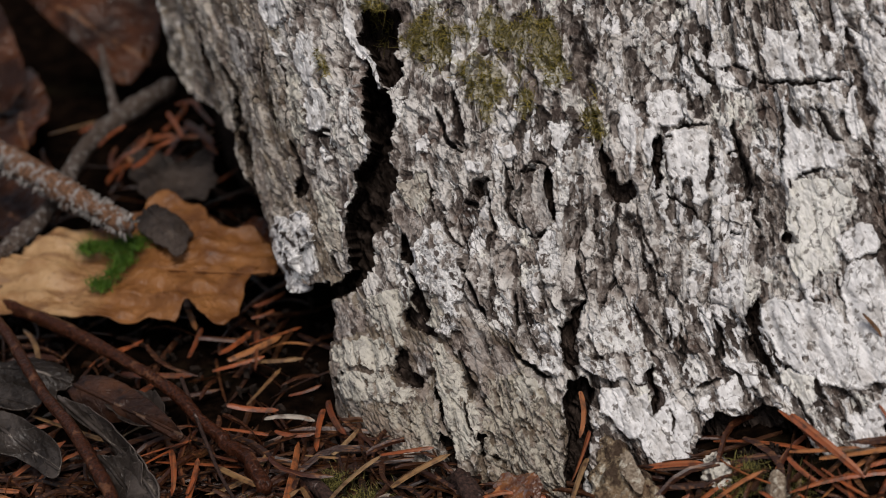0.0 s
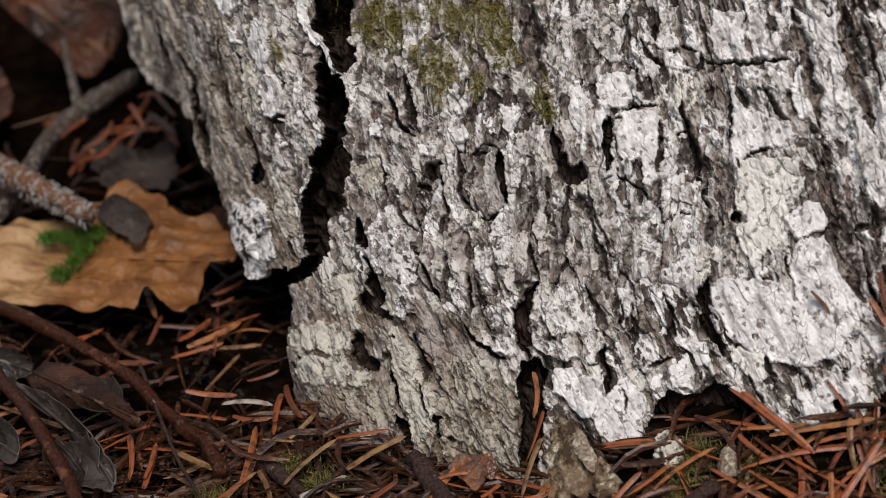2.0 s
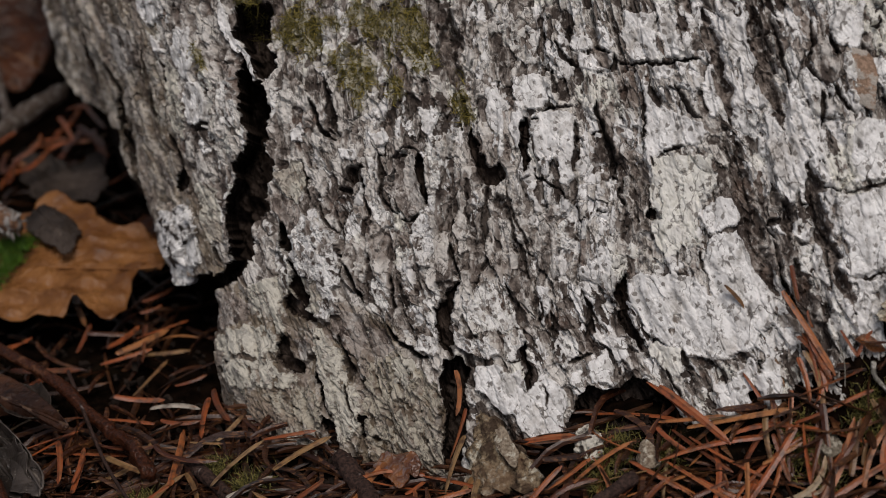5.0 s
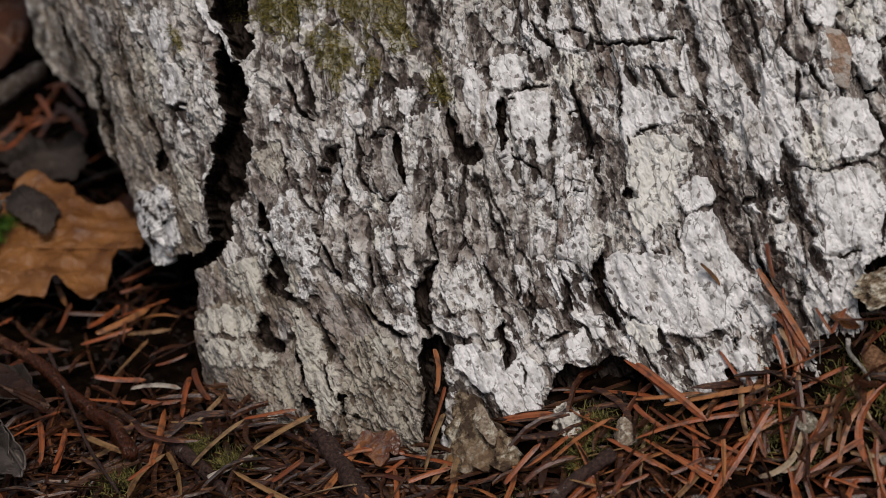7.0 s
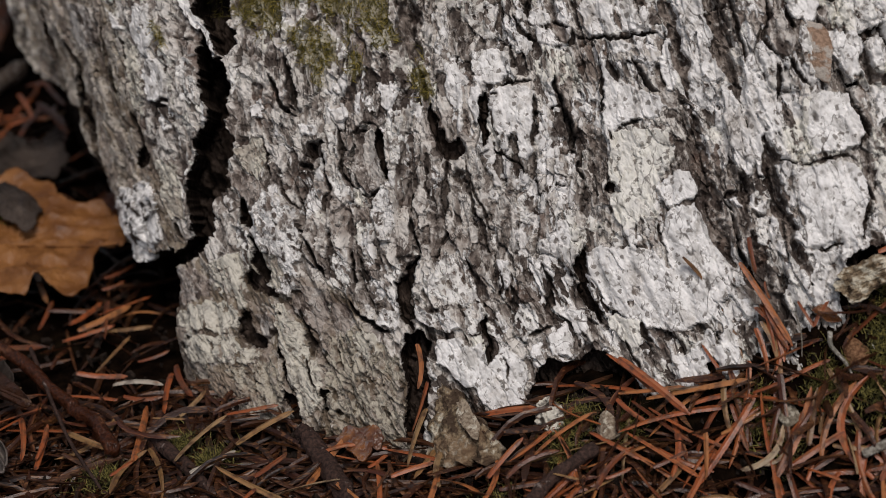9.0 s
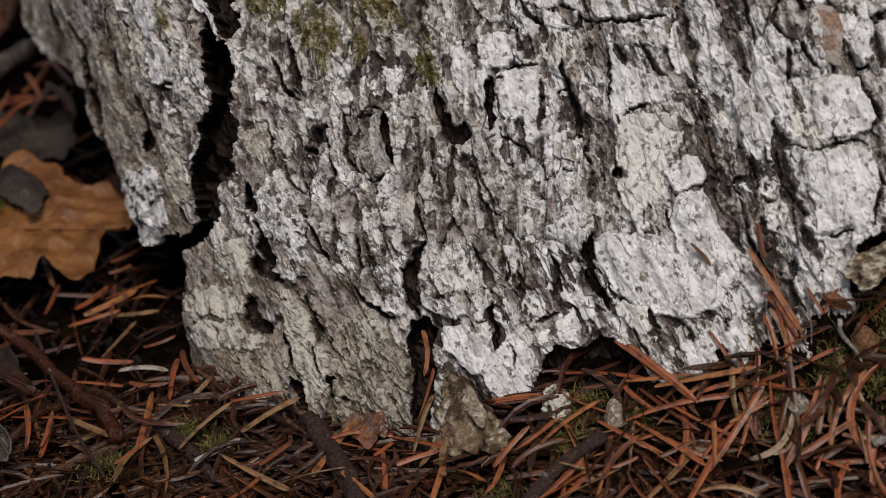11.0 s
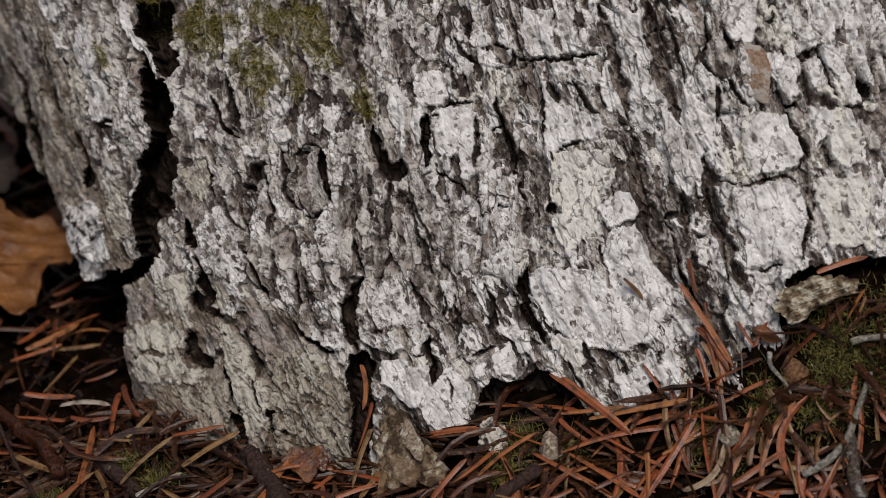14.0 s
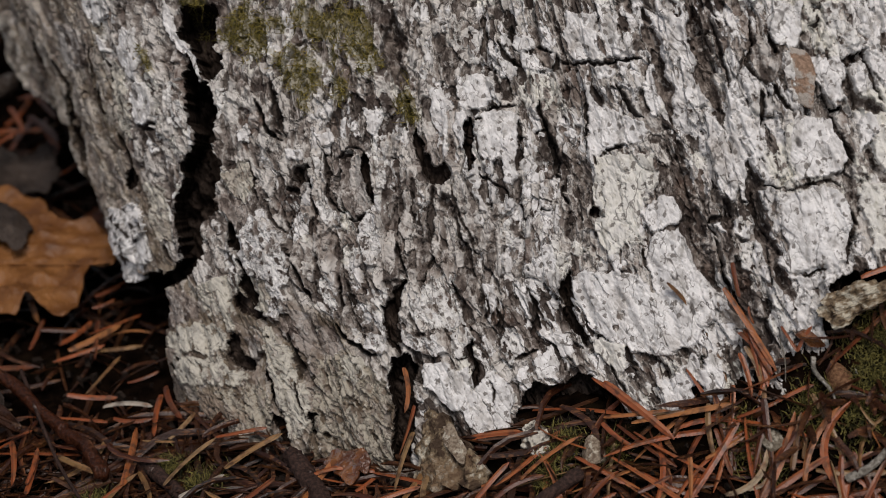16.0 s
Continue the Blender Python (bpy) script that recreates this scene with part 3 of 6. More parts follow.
crust("tan", [(-21.2, 21.4), (-18.4, 21.2), (-17, 18.8), (-16, 16), (-15.2, 12), (-13.2, 12), (-13.2, 8.4), (-14.6, 4.6), (-19.4, 0.6), (-20.6, 1.4), (-20.4, 6.2), (-21.4, 11), (-23, 15)])
crust("tan", [(-54, 10.6), (-42.8, 16.6), (-31.8, 19.4), (-31.6, 15.8), (-35.6, 12.8), (-46.6, 9.6), (-53.2, 9)])
crust("tan", [(-50.6, 7.6), (-43, 10.2), (-34.4, 12.4), (-32.4, 10.8), (-28.2, 11), (-31.2, 8.2), (-40.6, 5.6), (-49.4, 2.8), (-53.6, 3.6)])
crust("drab", [(-45.6, 3.6), (-31.4, 7.6), (-26, 10.4), (-23.8, 8.8), (-22.8, 5.8), (-24.2, 3), (-29.4, 0.6), (-44.2, -3), (-46.6, -0.4)])
crust("drab", [(-10.4, 16.2), (-0.6, 17.8), (5.6, 14), (4.8, 8.2), (2.4, -2.8), (-3.8, -1.8), (-11, -0.6), (-13.8, 1.8), (-13.6, 7.4)])
crust("bare", [(-27.8, 17.8), (-24.2, 19), (-22.2, 19.2), (-23.6, 15.4), (-26, 14), (-27.6, 14.2)])
crust("brown", [(-25.8, 42.6), (-22.8, 45.8), (-17, 43.4), (-16, 41.4), (-19.4, 39), (-22.6, 39.6)])
crust("tan", [(-20.6, 50), (-14.4, 51.8), (-14.4, 46.8), (-16.6, 43.8), (-22.4, 45.8)])
crust("brown", [(-13.2, 25.4), (-8.2, 25), (-8.6, 21), (-12, 16.6), (-15, 18.4), (-17.4, 20), (-16, 22.2)])
crust("brown", [(-7.2, 23.2), (-3.8, 23), (-2.4, 19.6), (-5.6, 17.4), (-8.8, 18)])
crust("grey", [(10, 44.6), (12, 44), (11.4, 40.2), (10.4, 34.2), (6.8, 34.6), (6, 38), (7.8, 42.2)])
crust("bare", [(11, 40), (14, 37.4), (13, 32.4), (8.6, 32)])
crust("bare", [(6.8, 53.6), (12, 54.4), (11.2, 49.2), (10.4, 45.8), (8.6, 43.8), (6.8, 43.4), (5.2, 44.4), (4.6, 47.4), (6.6, 51)])
crust("worn", [(1.2, 48.8), (2.6, 45), (3.6, 42), (2.2, 39.4), (0.8, 41), (-1, 44.6), (-0.8, 47.6)])
crust("white", [(-4.8, 54.8), (-0.8, 54.8), (-0.8, 53.2), (-4.6, 53.2)])
crust("worn", [(1.2, 54.2), (3.2, 52.8), (2.6, 49.2), (0.4, 49.6)])
crust("white", [(-14.4, 57.4), (-11.8, 58.6), (-11.2, 57.2), (-12.4, 55.6), (-15.2, 55)])
crust("worn", [(-17.4, 64.6), (-15.2, 65.2), (-17.4, 59.8), (-18.8, 59)])
crust("white", [(3, 57.8), (6.4, 58.2), (6.4, 56.8), (4, 55.8)])
crust("tan", [(-36.8, 25.6), (-28.2, 29.4), (-25.8, 28.8), (-28.2, 24.2), (-31, 21.6), (-38.2, 19.8)])
crust("brown", [(-51.8, 19.4), (-44.6, 22.6), (-38.8, 21.8), (-40.6, 18.2), (-51, 13.2), (-55.2, 12.6)])
crust("tan", [(-30.2, 23.8), (-28.2, 24.2), (-27.8, 21.2), (-29, 18.8), (-31.4, 18.2), (-31.4, 20.6)])
crust("worn", [(5.6, 30.2), (10, 30.6), (9.4, 27.2), (8, 23.4), (6.2, 24.2), (4.6, 26.2)])
crust("grey", [(3.2, 22.8), (7.6, 22.2), (7.4, 19.2), (4.8, 19), (2.4, 20)])
crust("worn", [(-5, 31.4), (-1, 32.8), (-1.2, 27.8), (-3.4, 24.6), (-6, 25.8)])
crust("tan", [(-3.4, 17.6), (0.8, 18.2), (1, 14.8), (-2, 12.6), (-4.2, 13.4)])
crust("white", [(100.2, 62.2), (102.4, 64.4), (108, 63.8), (109.4, 61), (109.8, 57.2), (107.6, 54.6), (103.2, 54), (98.8, 53.4), (98.8, 57.4)])
crust("white", [(95.4, 51.2), (99, 51.8), (104, 52.8), (105.8, 52), (107.8, 48.8), (107, 44), (105.2, 39.8), (101.2, 39.2), (93.4, 37.6), (93.8, 42.2), (94.2, 47.8)])
crust("white", [(107.4, 74.2), (112.4, 73.8), (113.4, 72.4), (113, 69.2), (113.2, 67), (109.2, 66.2), (108.2, 68), (106.2, 71.2)])
crust("white", [(103.2, 83.4), (108.2, 83.2), (106.2, 77.2), (104.6, 75.8), (101, 75.6), (100, 77.8)])
crust("worn", [(112, 83), (117.6, 82.6), (117.4, 76), (113.6, 75.2), (112.2, 77.8), (111.4, 79.8)])
crust("white", [(118.2, 74.8), (121.4, 73.2), (122.2, 68.6), (123.2, 64.4), (120.8, 64.6), (119.6, 68.6), (118.4, 71.4)])
crust("cream", [(119.8, 53.6), (120.2, 51.6), (119.6, 43.4), (118.8, 40.6), (110.4, 41.4), (110.6, 45.8), (109.4, 48.8), (111.2, 52.8), (115.4, 52)])
crust("white", [(91.8, 37.2), (94.4, 36.4), (92.6, 32.6), (92.2, 28), (94, 29), (96.2, 34.6), (100.8, 37.8), (97.6, 37.2)])
crust("cream", [(118, 61.4), (121, 60.2), (120.4, 54.6), (117, 54), (114.6, 56), (115, 59.8)])
crust("white", [(113, 62.6), (116.8, 64.6), (116.8, 61.4), (114.2, 58.8), (112.2, 58)])
crust("bare", [(96.2, 76.2), (99.8, 76.4), (101.2, 73.2), (100.6, 70.6), (97.4, 69.4), (95.8, 71.6), (95.6, 73.6)])
crust("worn", [(102.4, 74.4), (105.4, 74.8), (106.2, 71.4), (105.2, 68.6), (102.4, 66.8), (101.6, 70.6)])
crust("worn", [(94.2, 67.8), (97, 68.6), (96, 64), (93.8, 62.6), (93, 65)])
crust("cream", [(102.2, 64), (99.8, 61), (98.8, 56.6), (100, 54), (98.4, 53.6), (98, 58.4), (99.6, 62.2)])
crust("worn", [(86.2, 48.6), (89.2, 49.2), (89, 46), (85.6, 45)])
crust("white", [(87.4, 42.8), (89.6, 43.8), (90.4, 40.2), (88.6, 36.2), (86.6, 37.2)])
crust("worn", [(89.6, 37.2), (91.2, 35.4), (90.8, 28.8), (87.8, 24.8), (86.4, 28.6)])
crust("white", [(-41.8, 71.6), (-36.6, 73.4), (-36.6, 68.6), (-40.2, 62.8), (-42.6, 62.2), (-45.4, 65.6)])
crust("white", [(-41.8, 61.8), (-37.8, 62.8), (-36.2, 59.6), (-39, 54.2), (-43.8, 53.8), (-44.6, 57.6)])
crust("white", [(-25.6, 82), (-24.6, 78.8), (-24.8, 74.6), (-22.8, 72.2), (-20.6, 70.4), (-20.4, 66.4), (-21.8, 69.2), (-25.2, 71), (-27.2, 74.4)])
crust("white", [(-73.4, 27), (-59.6, 32.2), (-53, 32.4), (-56, 29.4), (-64.2, 25.8), (-65.4, 21.8), (-71, 17.4), (-73.4, 22.2)])
crust("white", [(-54.6, 68.4), (-51, 67.8), (-48.2, 66), (-53, 65.2)])
crust("tan", [(-48.6, 41), (-41, 44.2), (-41, 37), (-41.8, 31.8), (-48.2, 30.8), (-50.2, 35.4)])
crust("worn", [(-30.8, 64.6), (-27.2, 64.4), (-26.6, 60.4), (-28.6, 56), (-32.4, 56.4), (-32.4, 60.4)])
crust("tan", [(-48.6, 64.8), (-44.8, 63.8), (-44.6, 56.6), (-48.4, 50.4), (-52.6, 50.2), (-52, 57.6)])
crust("white", [(-55.6, 75.6), (-44.8, 78.6), (-44.8, 74), (-53.4, 69.8), (-56, 72.4)])
groove(1.6, 9, [(-23.8, 40.2), (-23, 38.6), (-22.8, 36.2), (-23, 34.2)])
groove(1.8, 8, [(-23, 32.4), (-22, 31.2), (-22, 29.2), (-22.2, 26.8), (-21.6, 24.6)])
groove(1.1, 6, [(-23.8, 14.8), (-22.8, 12), (-22, 9.8), (-21.8, 7), (-21.6, 4.8)])
groove(0.67, 4, [(14.6, 39), (14.2, 36.4), (14.6, 34.4), (14.2, 32.2)])
groove(2.1, 6.5, [(14, 31.8), (11.6, 29.2), (10, 26.6), (8.8, 23.8), (8.8, 21.6), (9.2, 18.8)])
groove(0.78, 5, [(25.4, 22.2), (24.2, 20.4), (24, 19), (24.6, 17.6), (23.6, 15.2), (23.4, 13.2)])
groove(0.2, 1.2, [(18.4, 25.8), (18.4, 24), (17.4, 22)])
groove(0.25, 1.4, [(20, 22.6), (20.2, 20.2), (19.8, 18.2), (20.6, 16), (21.4, 13.2)])
groove(0.25, 1.4, [(20.4, 18.2), (22.4, 18.6), (24.2, 18.8)])
groove(1.1, 6, [(12.8, 55), (12.4, 52), (11.8, 49.2), (11.4, 46.8), (11.2, 45.4)])
groove(0.45, 2.4, [(10.2, 44.8), (8.8, 43.4), (7.2, 42.4), (5.2, 42.8)])
groove(0.56, 2.4, [(5.8, 53.2), (8, 54.8), (10.6, 55.8), (12.6, 55.2)])
groove(0.9, 3, [(3.8, 55.8), (3.6, 52.2), (3.2, 49.2), (2, 47), (2.8, 45.4), (4.4, 43.8)])
groove(0.78, 3, [(0.4, 53.2), (-1.2, 51.2), (-1.6, 48), (-1.6, 44.6), (-1.4, 42.8)])
groove(1.6, 3.6, [(-1.6, 51.6), (-3.4, 50.2), (-3.4, 48.4)])
groove(1.1, 3, [(-7, 47.4), (-5, 47.4), (-3.6, 47)])
groove(0.9, 4.5, [(-8, 63.6), (-7.8, 61.4), (-7.2, 60), (-6.8, 57.6), (-5, 56.4)])
groove(1.1, 2.8, [(-4.6, 66.6), (-4.2, 63.8), (-4.2, 60.8), (-4.6, 57.2)])
groove(0.34, 2, [(-14.4, 52), (-14.2, 49.2), (-14.2, 46.6), (-13.6, 44.2)])
groove(0.38, 2, [(-12.4, 44.8), (-11.6, 42.4), (-10.6, 40.4), (-9.4, 39)])
groove(0.34, 2, [(-8.8, 44.6), (-8.6, 42.2), (-8, 39.6), (-7.6, 37.6)])
groove(0.67, 4, [(-10.4, 37.2), (-9.8, 35.6), (-9.4, 34), (-8.8, 32.2), (-8.2, 29.2), (-7, 26.4)])
groove(0.67, 4, [(-0.2, 32.4), (0, 29.8), (-0.4, 27.4), (-1.2, 25.6)])
groove(1.1, 3, [(1.2, 31.4), (2, 29), (2, 26.8)])
groove(0.9, 4.5, [(-3.2, 23.8), (-1.8, 21.6), (0.2, 20.2), (2.4, 18.8), (5, 18.2)])
groove(1, 2.8, [(-15.2, 20.8), (-15.2, 17.2), (-14.6, 14.2), (-14.8, 12.2)])
groove(0.45, 2.2, [(-16.2, 12), (-16.2, 8), (-15, 5.8)])
groove(2.2, 3.2, [(25.8, 80.2), (24, 74.4), (23.4, 70.6), (23.6, 67.8), (24, 65.2)])
groove(0.78, 2.4, [(24, 65.2), (24, 62.4), (23.2, 59.4)])
groove(1.5, 5, [(24.2, 59.2), (24.2, 56.8), (24.4, 54.2), (24.2, 51.6), (24, 49.6)])
groove(1.6, 3.4, [(26.2, 47.8), (26.4, 45.2)])
groove(1, 2, [(28.6, 49.6), (28, 45.6), (28.2, 41.6), (28.4, 38.6), (28.6, 35.8), (28.8, 33.2)])
groove(0.38, 2.4, [(30, 48.8), (28.6, 45.8), (29, 43.4), (30, 40.6), (29.6, 38.6), (30, 35.8)])
# shadow down the furrow's left side, cut as a dark groove
groove(1, 2.6, [(24.6, 48.8), (23.2, 44.6), (22.2, 41.6), (20.8, 39)])
groove(0.34, 2, [(16.6, 43.8), (15.4, 41.6), (14.4, 39)])
groove(1, 5.5, [(36.6, 62.4), (35.6, 60.4), (35.4, 58), (34, 56), (34.4, 54.2), (33.4, 51.4)])
groove(0.34, 2, [(37.2, 60.6), (38.8, 61.2)])
groove(1.3, 3, [(44.4, 80.4), (43.4, 75.2), (42.2, 73.2), (42, 70.8)])
groove(0.67, 2.6, [(44, 70.4), (43.8, 67.6), (42.8, 65.4)])
groove(0.67, 2.6, [(45.8, 75.6), (46.4, 72.6), (47.8, 71), (49, 70.4)])
groove(0.78, 2.6, [(48.8, 77.6), (48.4, 74.6)])
# shadow along the white plate's upper edge, cut as a dark groove
groove(0.67, 2.4, [(39.2, 62.2), (41.2, 63), (43.8, 63.4), (46.4, 63.4)])
groove(0.67, 2.4, [(46.6, 61.6), (45.6, 58.4), (44.6, 54.8), (43.4, 51.8)])
groove(1.1, 4.2, [(51.6, 65), (50.8, 62), (51, 60), (51.6, 58.4), (51.4, 56), (50.6, 53), (49.8, 50.6)])
groove(0.49, 3, [(51.2, 50.2), (51.2, 48.6), (51.8, 47), (52.2, 46.2)])
groove(0.34, 2, [(48, 58.6), (49.4, 59.2), (51.2, 59.4)])
groove(0.9, 3.4, [(57, 73.2), (57.2, 71.6), (56, 70.4), (55, 70)])
groove(0.56, 2.6, [(52.6, 74.4), (54, 73.8), (56.6, 73.4)])
groove(0.45, 2.4, [(34.4, 51.4), (37.2, 50.2), (39.4, 48.8), (40, 47.2), (40.8, 46.4)])
groove(0.38, 2.4, [(41.4, 46.2), (42.4, 44.8), (42.4, 42.8)])
groove(0.38, 2, [(45.4, 45.6), (46.6, 45.2), (48, 45.4)])
groove(0.62, 3, [(57.2, 71.6), (60.4, 71.4), (63.6, 72.2), (65.6, 71.8), (69.2, 72.4), (72.8, 73.2), (74.8, 73.4)])
groove(2.2, 2.6, [(77.2, 81.6), (77.2, 75.8), (77.4, 72.8), (77.4, 70), (78, 66.2), (77.4, 62.4)])
groove(2.5, 2, [(77.2, 59.2), (76.4, 54.8), (76.4, 51.8), (76.4, 48.2), (76.2, 44.2), (76.6, 41.2), (76.6, 37.6), (77.6, 34.4)])
groove(0.34, 2.4, [(77.2, 54), (77, 51), (77.2, 48.2)])
groove(0.9, 2.6, [(63.2, 69.4), (63, 66.6), (64.2, 64.2)])
groove(1.2, 2.8, [(68.2, 69), (69.2, 66), (70.4, 63.6), (72.2, 63)])
groove(0.56, 2.4, [(61.2, 68.8), (61, 64.4), (59.6, 60), (58, 56)])
groove(2.7, 3, [(86.8, 82), (86.4, 76.2), (86.6, 73.2), (86.6, 69.4), (87.4, 66.6), (87.8, 64.4)])
groove(0.56, 2.4, [(90.2, 81), (90.4, 76.4), (90.6, 71.6), (90.2, 68.4)])
groove(1.6, 3, [(82.8, 52.4), (83.2, 49.4), (84, 46.6), (83.6, 43.4)])
groove(1.3, 3, [(80.4, 42.8), (80.4, 39.8), (80.2, 36.8), (80.6, 33.6)])
groove(1.9, 3, [(91, 56.6), (90.2, 51.8), (89.6, 47), (89.8, 44), (90.4, 40.4), (91, 37.8), (91, 34.8)])
groove(0.9, 3, [(96.6, 69), (96.4, 66), (94.2, 62.4)])
# shadow left of the orange flake, cut as a dark groove
groove(0.67, 3, [(99, 70), (99.8, 68), (100.6, 65.8), (101.8, 64.8)])
groove(0.45, 2.4, [(91.8, 52.4), (94.2, 52.4), (95.6, 51.8)])
groove(0.36, 2, [(95.6, 51.6), (98, 51.8), (100.4, 52.4), (102.8, 52.8), (106, 53.6)])
groove(0.2, 1.2, [(66.8, 42.6), (69.4, 43.4), (72.4, 44.4), (75.6, 45.4)])
groove(0.45, 2.2, [(62.2, 56.2), (65, 57.6), (67.6, 58.2)])
groove(0.34, 2, [(65.4, 40.4), (65.2, 37.8), (65.2, 35.8)])
groove(0.34, 1.6, [(58.8, 35.8), (61, 35.6)])
groove(1.8, 4.5, [(48.8, 34.6), (47, 31.6), (46.4, 27.6), (47.4, 24.4), (48, 21.6)])
groove(1.1, 3.4, [(39.2, 31), (39.6, 28.4), (38.8, 25.2), (36.8, 23.2)])
groove(1.5, 2.6, [(23.8, 32.4), (24.8, 29.8), (25.6, 25.8), (25.6, 22.8)])
groove(0.45, 2.2, [(30, 31), (30, 27.8), (28.4, 24.8)])
groove(0.9, 3, [(31.8, 27.4), (32, 25.4), (30.6, 23)])
groove(1.3, 3, [(33.2, 18.6), (35.4, 19.6), (37.8, 20.4)])
groove(0.67, 3, [(52.6, 19), (53.2, 16.4), (54.6, 13.8)])
groove(0.67, 2.6, [(56.8, 22.6), (56.8, 20), (58.2, 19)])
groove(0.56, 2, [(26.6, 15), (27.2, 13), (25.8, 10)])
groove(0.34, 2, [(88.6, 40.4), (88, 38.4)])
groove(2.7, 2.8, [(83.8, 39.8), (83.6, 34), (84.2, 29.8), (84.8, 24.6), (85.2, 20.4)])
groove(0.45, 2.6, [(79.2, 45.2), (79.8, 44), (81, 43.2)])
groove(1, 4, [(79.6, 45.4), (81.6, 46.2), (84.2, 46.2)])
groove(0.34, 2.2, [(95.2, 51.6), (97.6, 51.8), (99.8, 52.6), (102.6, 53.2), (105.6, 53.4), (106.8, 52.4), (108.8, 52.8)])
groove(0.34, 2.2, [(94.6, 38.4), (95.4, 37.2), (97, 37.4), (99.2, 38.4), (101.6, 38.8)])
groove(0.67, 3, [(103.4, 37.6), (105.2, 41.2), (106.8, 44), (108.2, 46.6), (107.2, 48.8)])
groove(1.6, 3, [(113.6, 71.2), (113.2, 68.4), (114.2, 66), (117, 65), (118.8, 64.2)])
groove(0.56, 2.6, [(119, 64.6), (120.8, 63.8), (123.6, 63.6)])
groove(0.9, 3, [(108.4, 62.8), (109.2, 61), (110.2, 58.4), (110, 55.8)])
groove(0.67, 2.6, [(117.2, 75.6), (117.4, 71.8), (118.6, 68), (119.2, 65.2)])
groove(0.45, 2.4, [(97.8, 82), (96.8, 76.4), (95, 72.6), (96.8, 70.2), (98.2, 69.4)])
groove(0.67, 2.8, [(100.2, 78.2), (100.8, 75.6), (101.6, 74.4)])
groove(0.56, 2.4, [(-54.8, 69.6), (-52.8, 66), (-50.6, 62.4), (-53.2, 55.2), (-55.6, 49.4)])
groove(1, 3.6, [(-56, 49.4), (-54.6, 45.2), (-53.2, 41)])
groove(0.67, 4, [(-47.2, 30.4), (-46, 28), (-45.2, 27)])
groove(0.78, 3, [(-69, 67.8), (-72.4, 60.4), (-70, 55.6), (-71.8, 48.6)])
groove(0.9, 4, [(-97, 59), (-98.8, 52.8), (-99, 48.2)])
groove(0.45, 2, [(-44.2, 51.6), (-40.6, 53.8), (-36.6, 56.4)])
# round the side
groove(2.4, 3, [(-98.5, 42.0), (-89.0, 33.5), (-88.5, 22.0)])
groove(2.4, 3, [(-103.5, 58.5), (-88.0, 48.5), (-84.5, 33.5)])
crust("white", [(-73.5, 28.5), (-55.5, 33.0), (-55.0, 24.5), (-72.0, 16.5), (-81.0, 19.0)])
crust("bare", [(-79.0, 64.0), (-64.0, 66.0), (-65.0, 59.5), (-76.0, 55.0), (-81.5, 58.0)])
groove(2.4, 8, [(-87.5, 49.5), (-91.0, 39.5), (-85.5, 34.5), (-88.0, 24.5)])
groove(1.6, 4, [(-105.0, 55.0), (-105.5, 49.0), (-106.5, 44.0)])
groove(1.4, 4, [(-60.0, 65.0), (-61.5, 57.5), (-62.0, 48.5)])
bulge(-42, 8, 9, 8, 2.6)
bulge(-27, 14, 4, 5, -2.5)
bulge(-10, 17, 6, 5, -2.2)
bulge(-13, 34, 8, 9, 1.2)
bulge(20, 14, 13, 11, 2.0)
bulge(43, 26, 6, 8, -2.4)
bulge(63, 28, 13, 14, 0.8)
bulge(-2, 4, 14, 8, 1.8)
bulge(26, 52, 3.5, 18, -1.6)
bulge(80, 46, 4, 24, -1.5)
bulge(101, 48, 9, 16, 1.6)
bulge(42, 57, 8, 9, 1.2)
bulge(8, 66, 14, 14, 1.2)

S_AXIS = np.concatenate([np.arange(-152, -84, 0.45), np.arange(-84, -60, 0.25), np.arange(-60, 132, 0.175)])
Z_AXIS = np.concatenate([np.arange(-9, 89, 0.185), np.arange(89, 106, 0.5)])
SG, ZG = np.meshgrid(S_AXIS, Z_AXIS)
QG = ZG * 1.18


def along(line, x, y):
    """Distance of points from a line of several stretches."""
    best = np.full(x.shape, 1e9)
    for (ax, ay), (bx, by) in zip(line, line[1:]):
        dx, dy = bx - ax, by - ay
        t = np.clip(((x - ax) * dx + (y - ay) * dy) / (dx * dx + dy * dy + 1e-9), 0, 1)
        best = np.minimum(best, np.hypot(x - ax - t * dx, y - ay - t * dy))
    return best


def track(line, x, y):
    """Distance of points from a line, how far along it they lie, 0 to 1, and on which side."""
    steps = np.hypot(*np.diff(line, axis=0).T)
    best, where, side, gone = np.full(x.shape, 1e9), np.zeros(x.shape), np.zeros(x.shape), 0.0
    for (ax, ay), (bx, by), step in zip(line, line[1:], steps):
        dx, dy = bx - ax, by - ay
        t = ((x - ax) * dx + (y - ay) * dy) / (dx * dx + dy * dy + 1e-9)
        held = np.clip(t, 0, 1)
        d = np.hypot(x - ax - held * dx, y - ay - held * dy)
        near = d < best
        best = np.where(near, d, best)
        where = np.where(near, (gone + held * step) / steps.sum(), where)
        side = np.where(near, ((x - ax) * dy - (y - ay) * dx) / (step + 1e-9), side)
        gone += step
    return best, where, side


def inside(outline, x, y):
    """Signed distance from an outline: positive within."""
    ring = np.vstack([outline, outline[:1]])
    odd = np.zeros(x.shape, bool)
    for (ax, ay), (bx, by) in zip(ring, ring[1:]):
        cross = (ay > y) != (by > y)
        odd ^= cross & (x < (bx - ax) * (y - ay) / (by - ay + 1e-12) + ax)
    return np.where(odd, 1, -1) * along(ring, x, y)


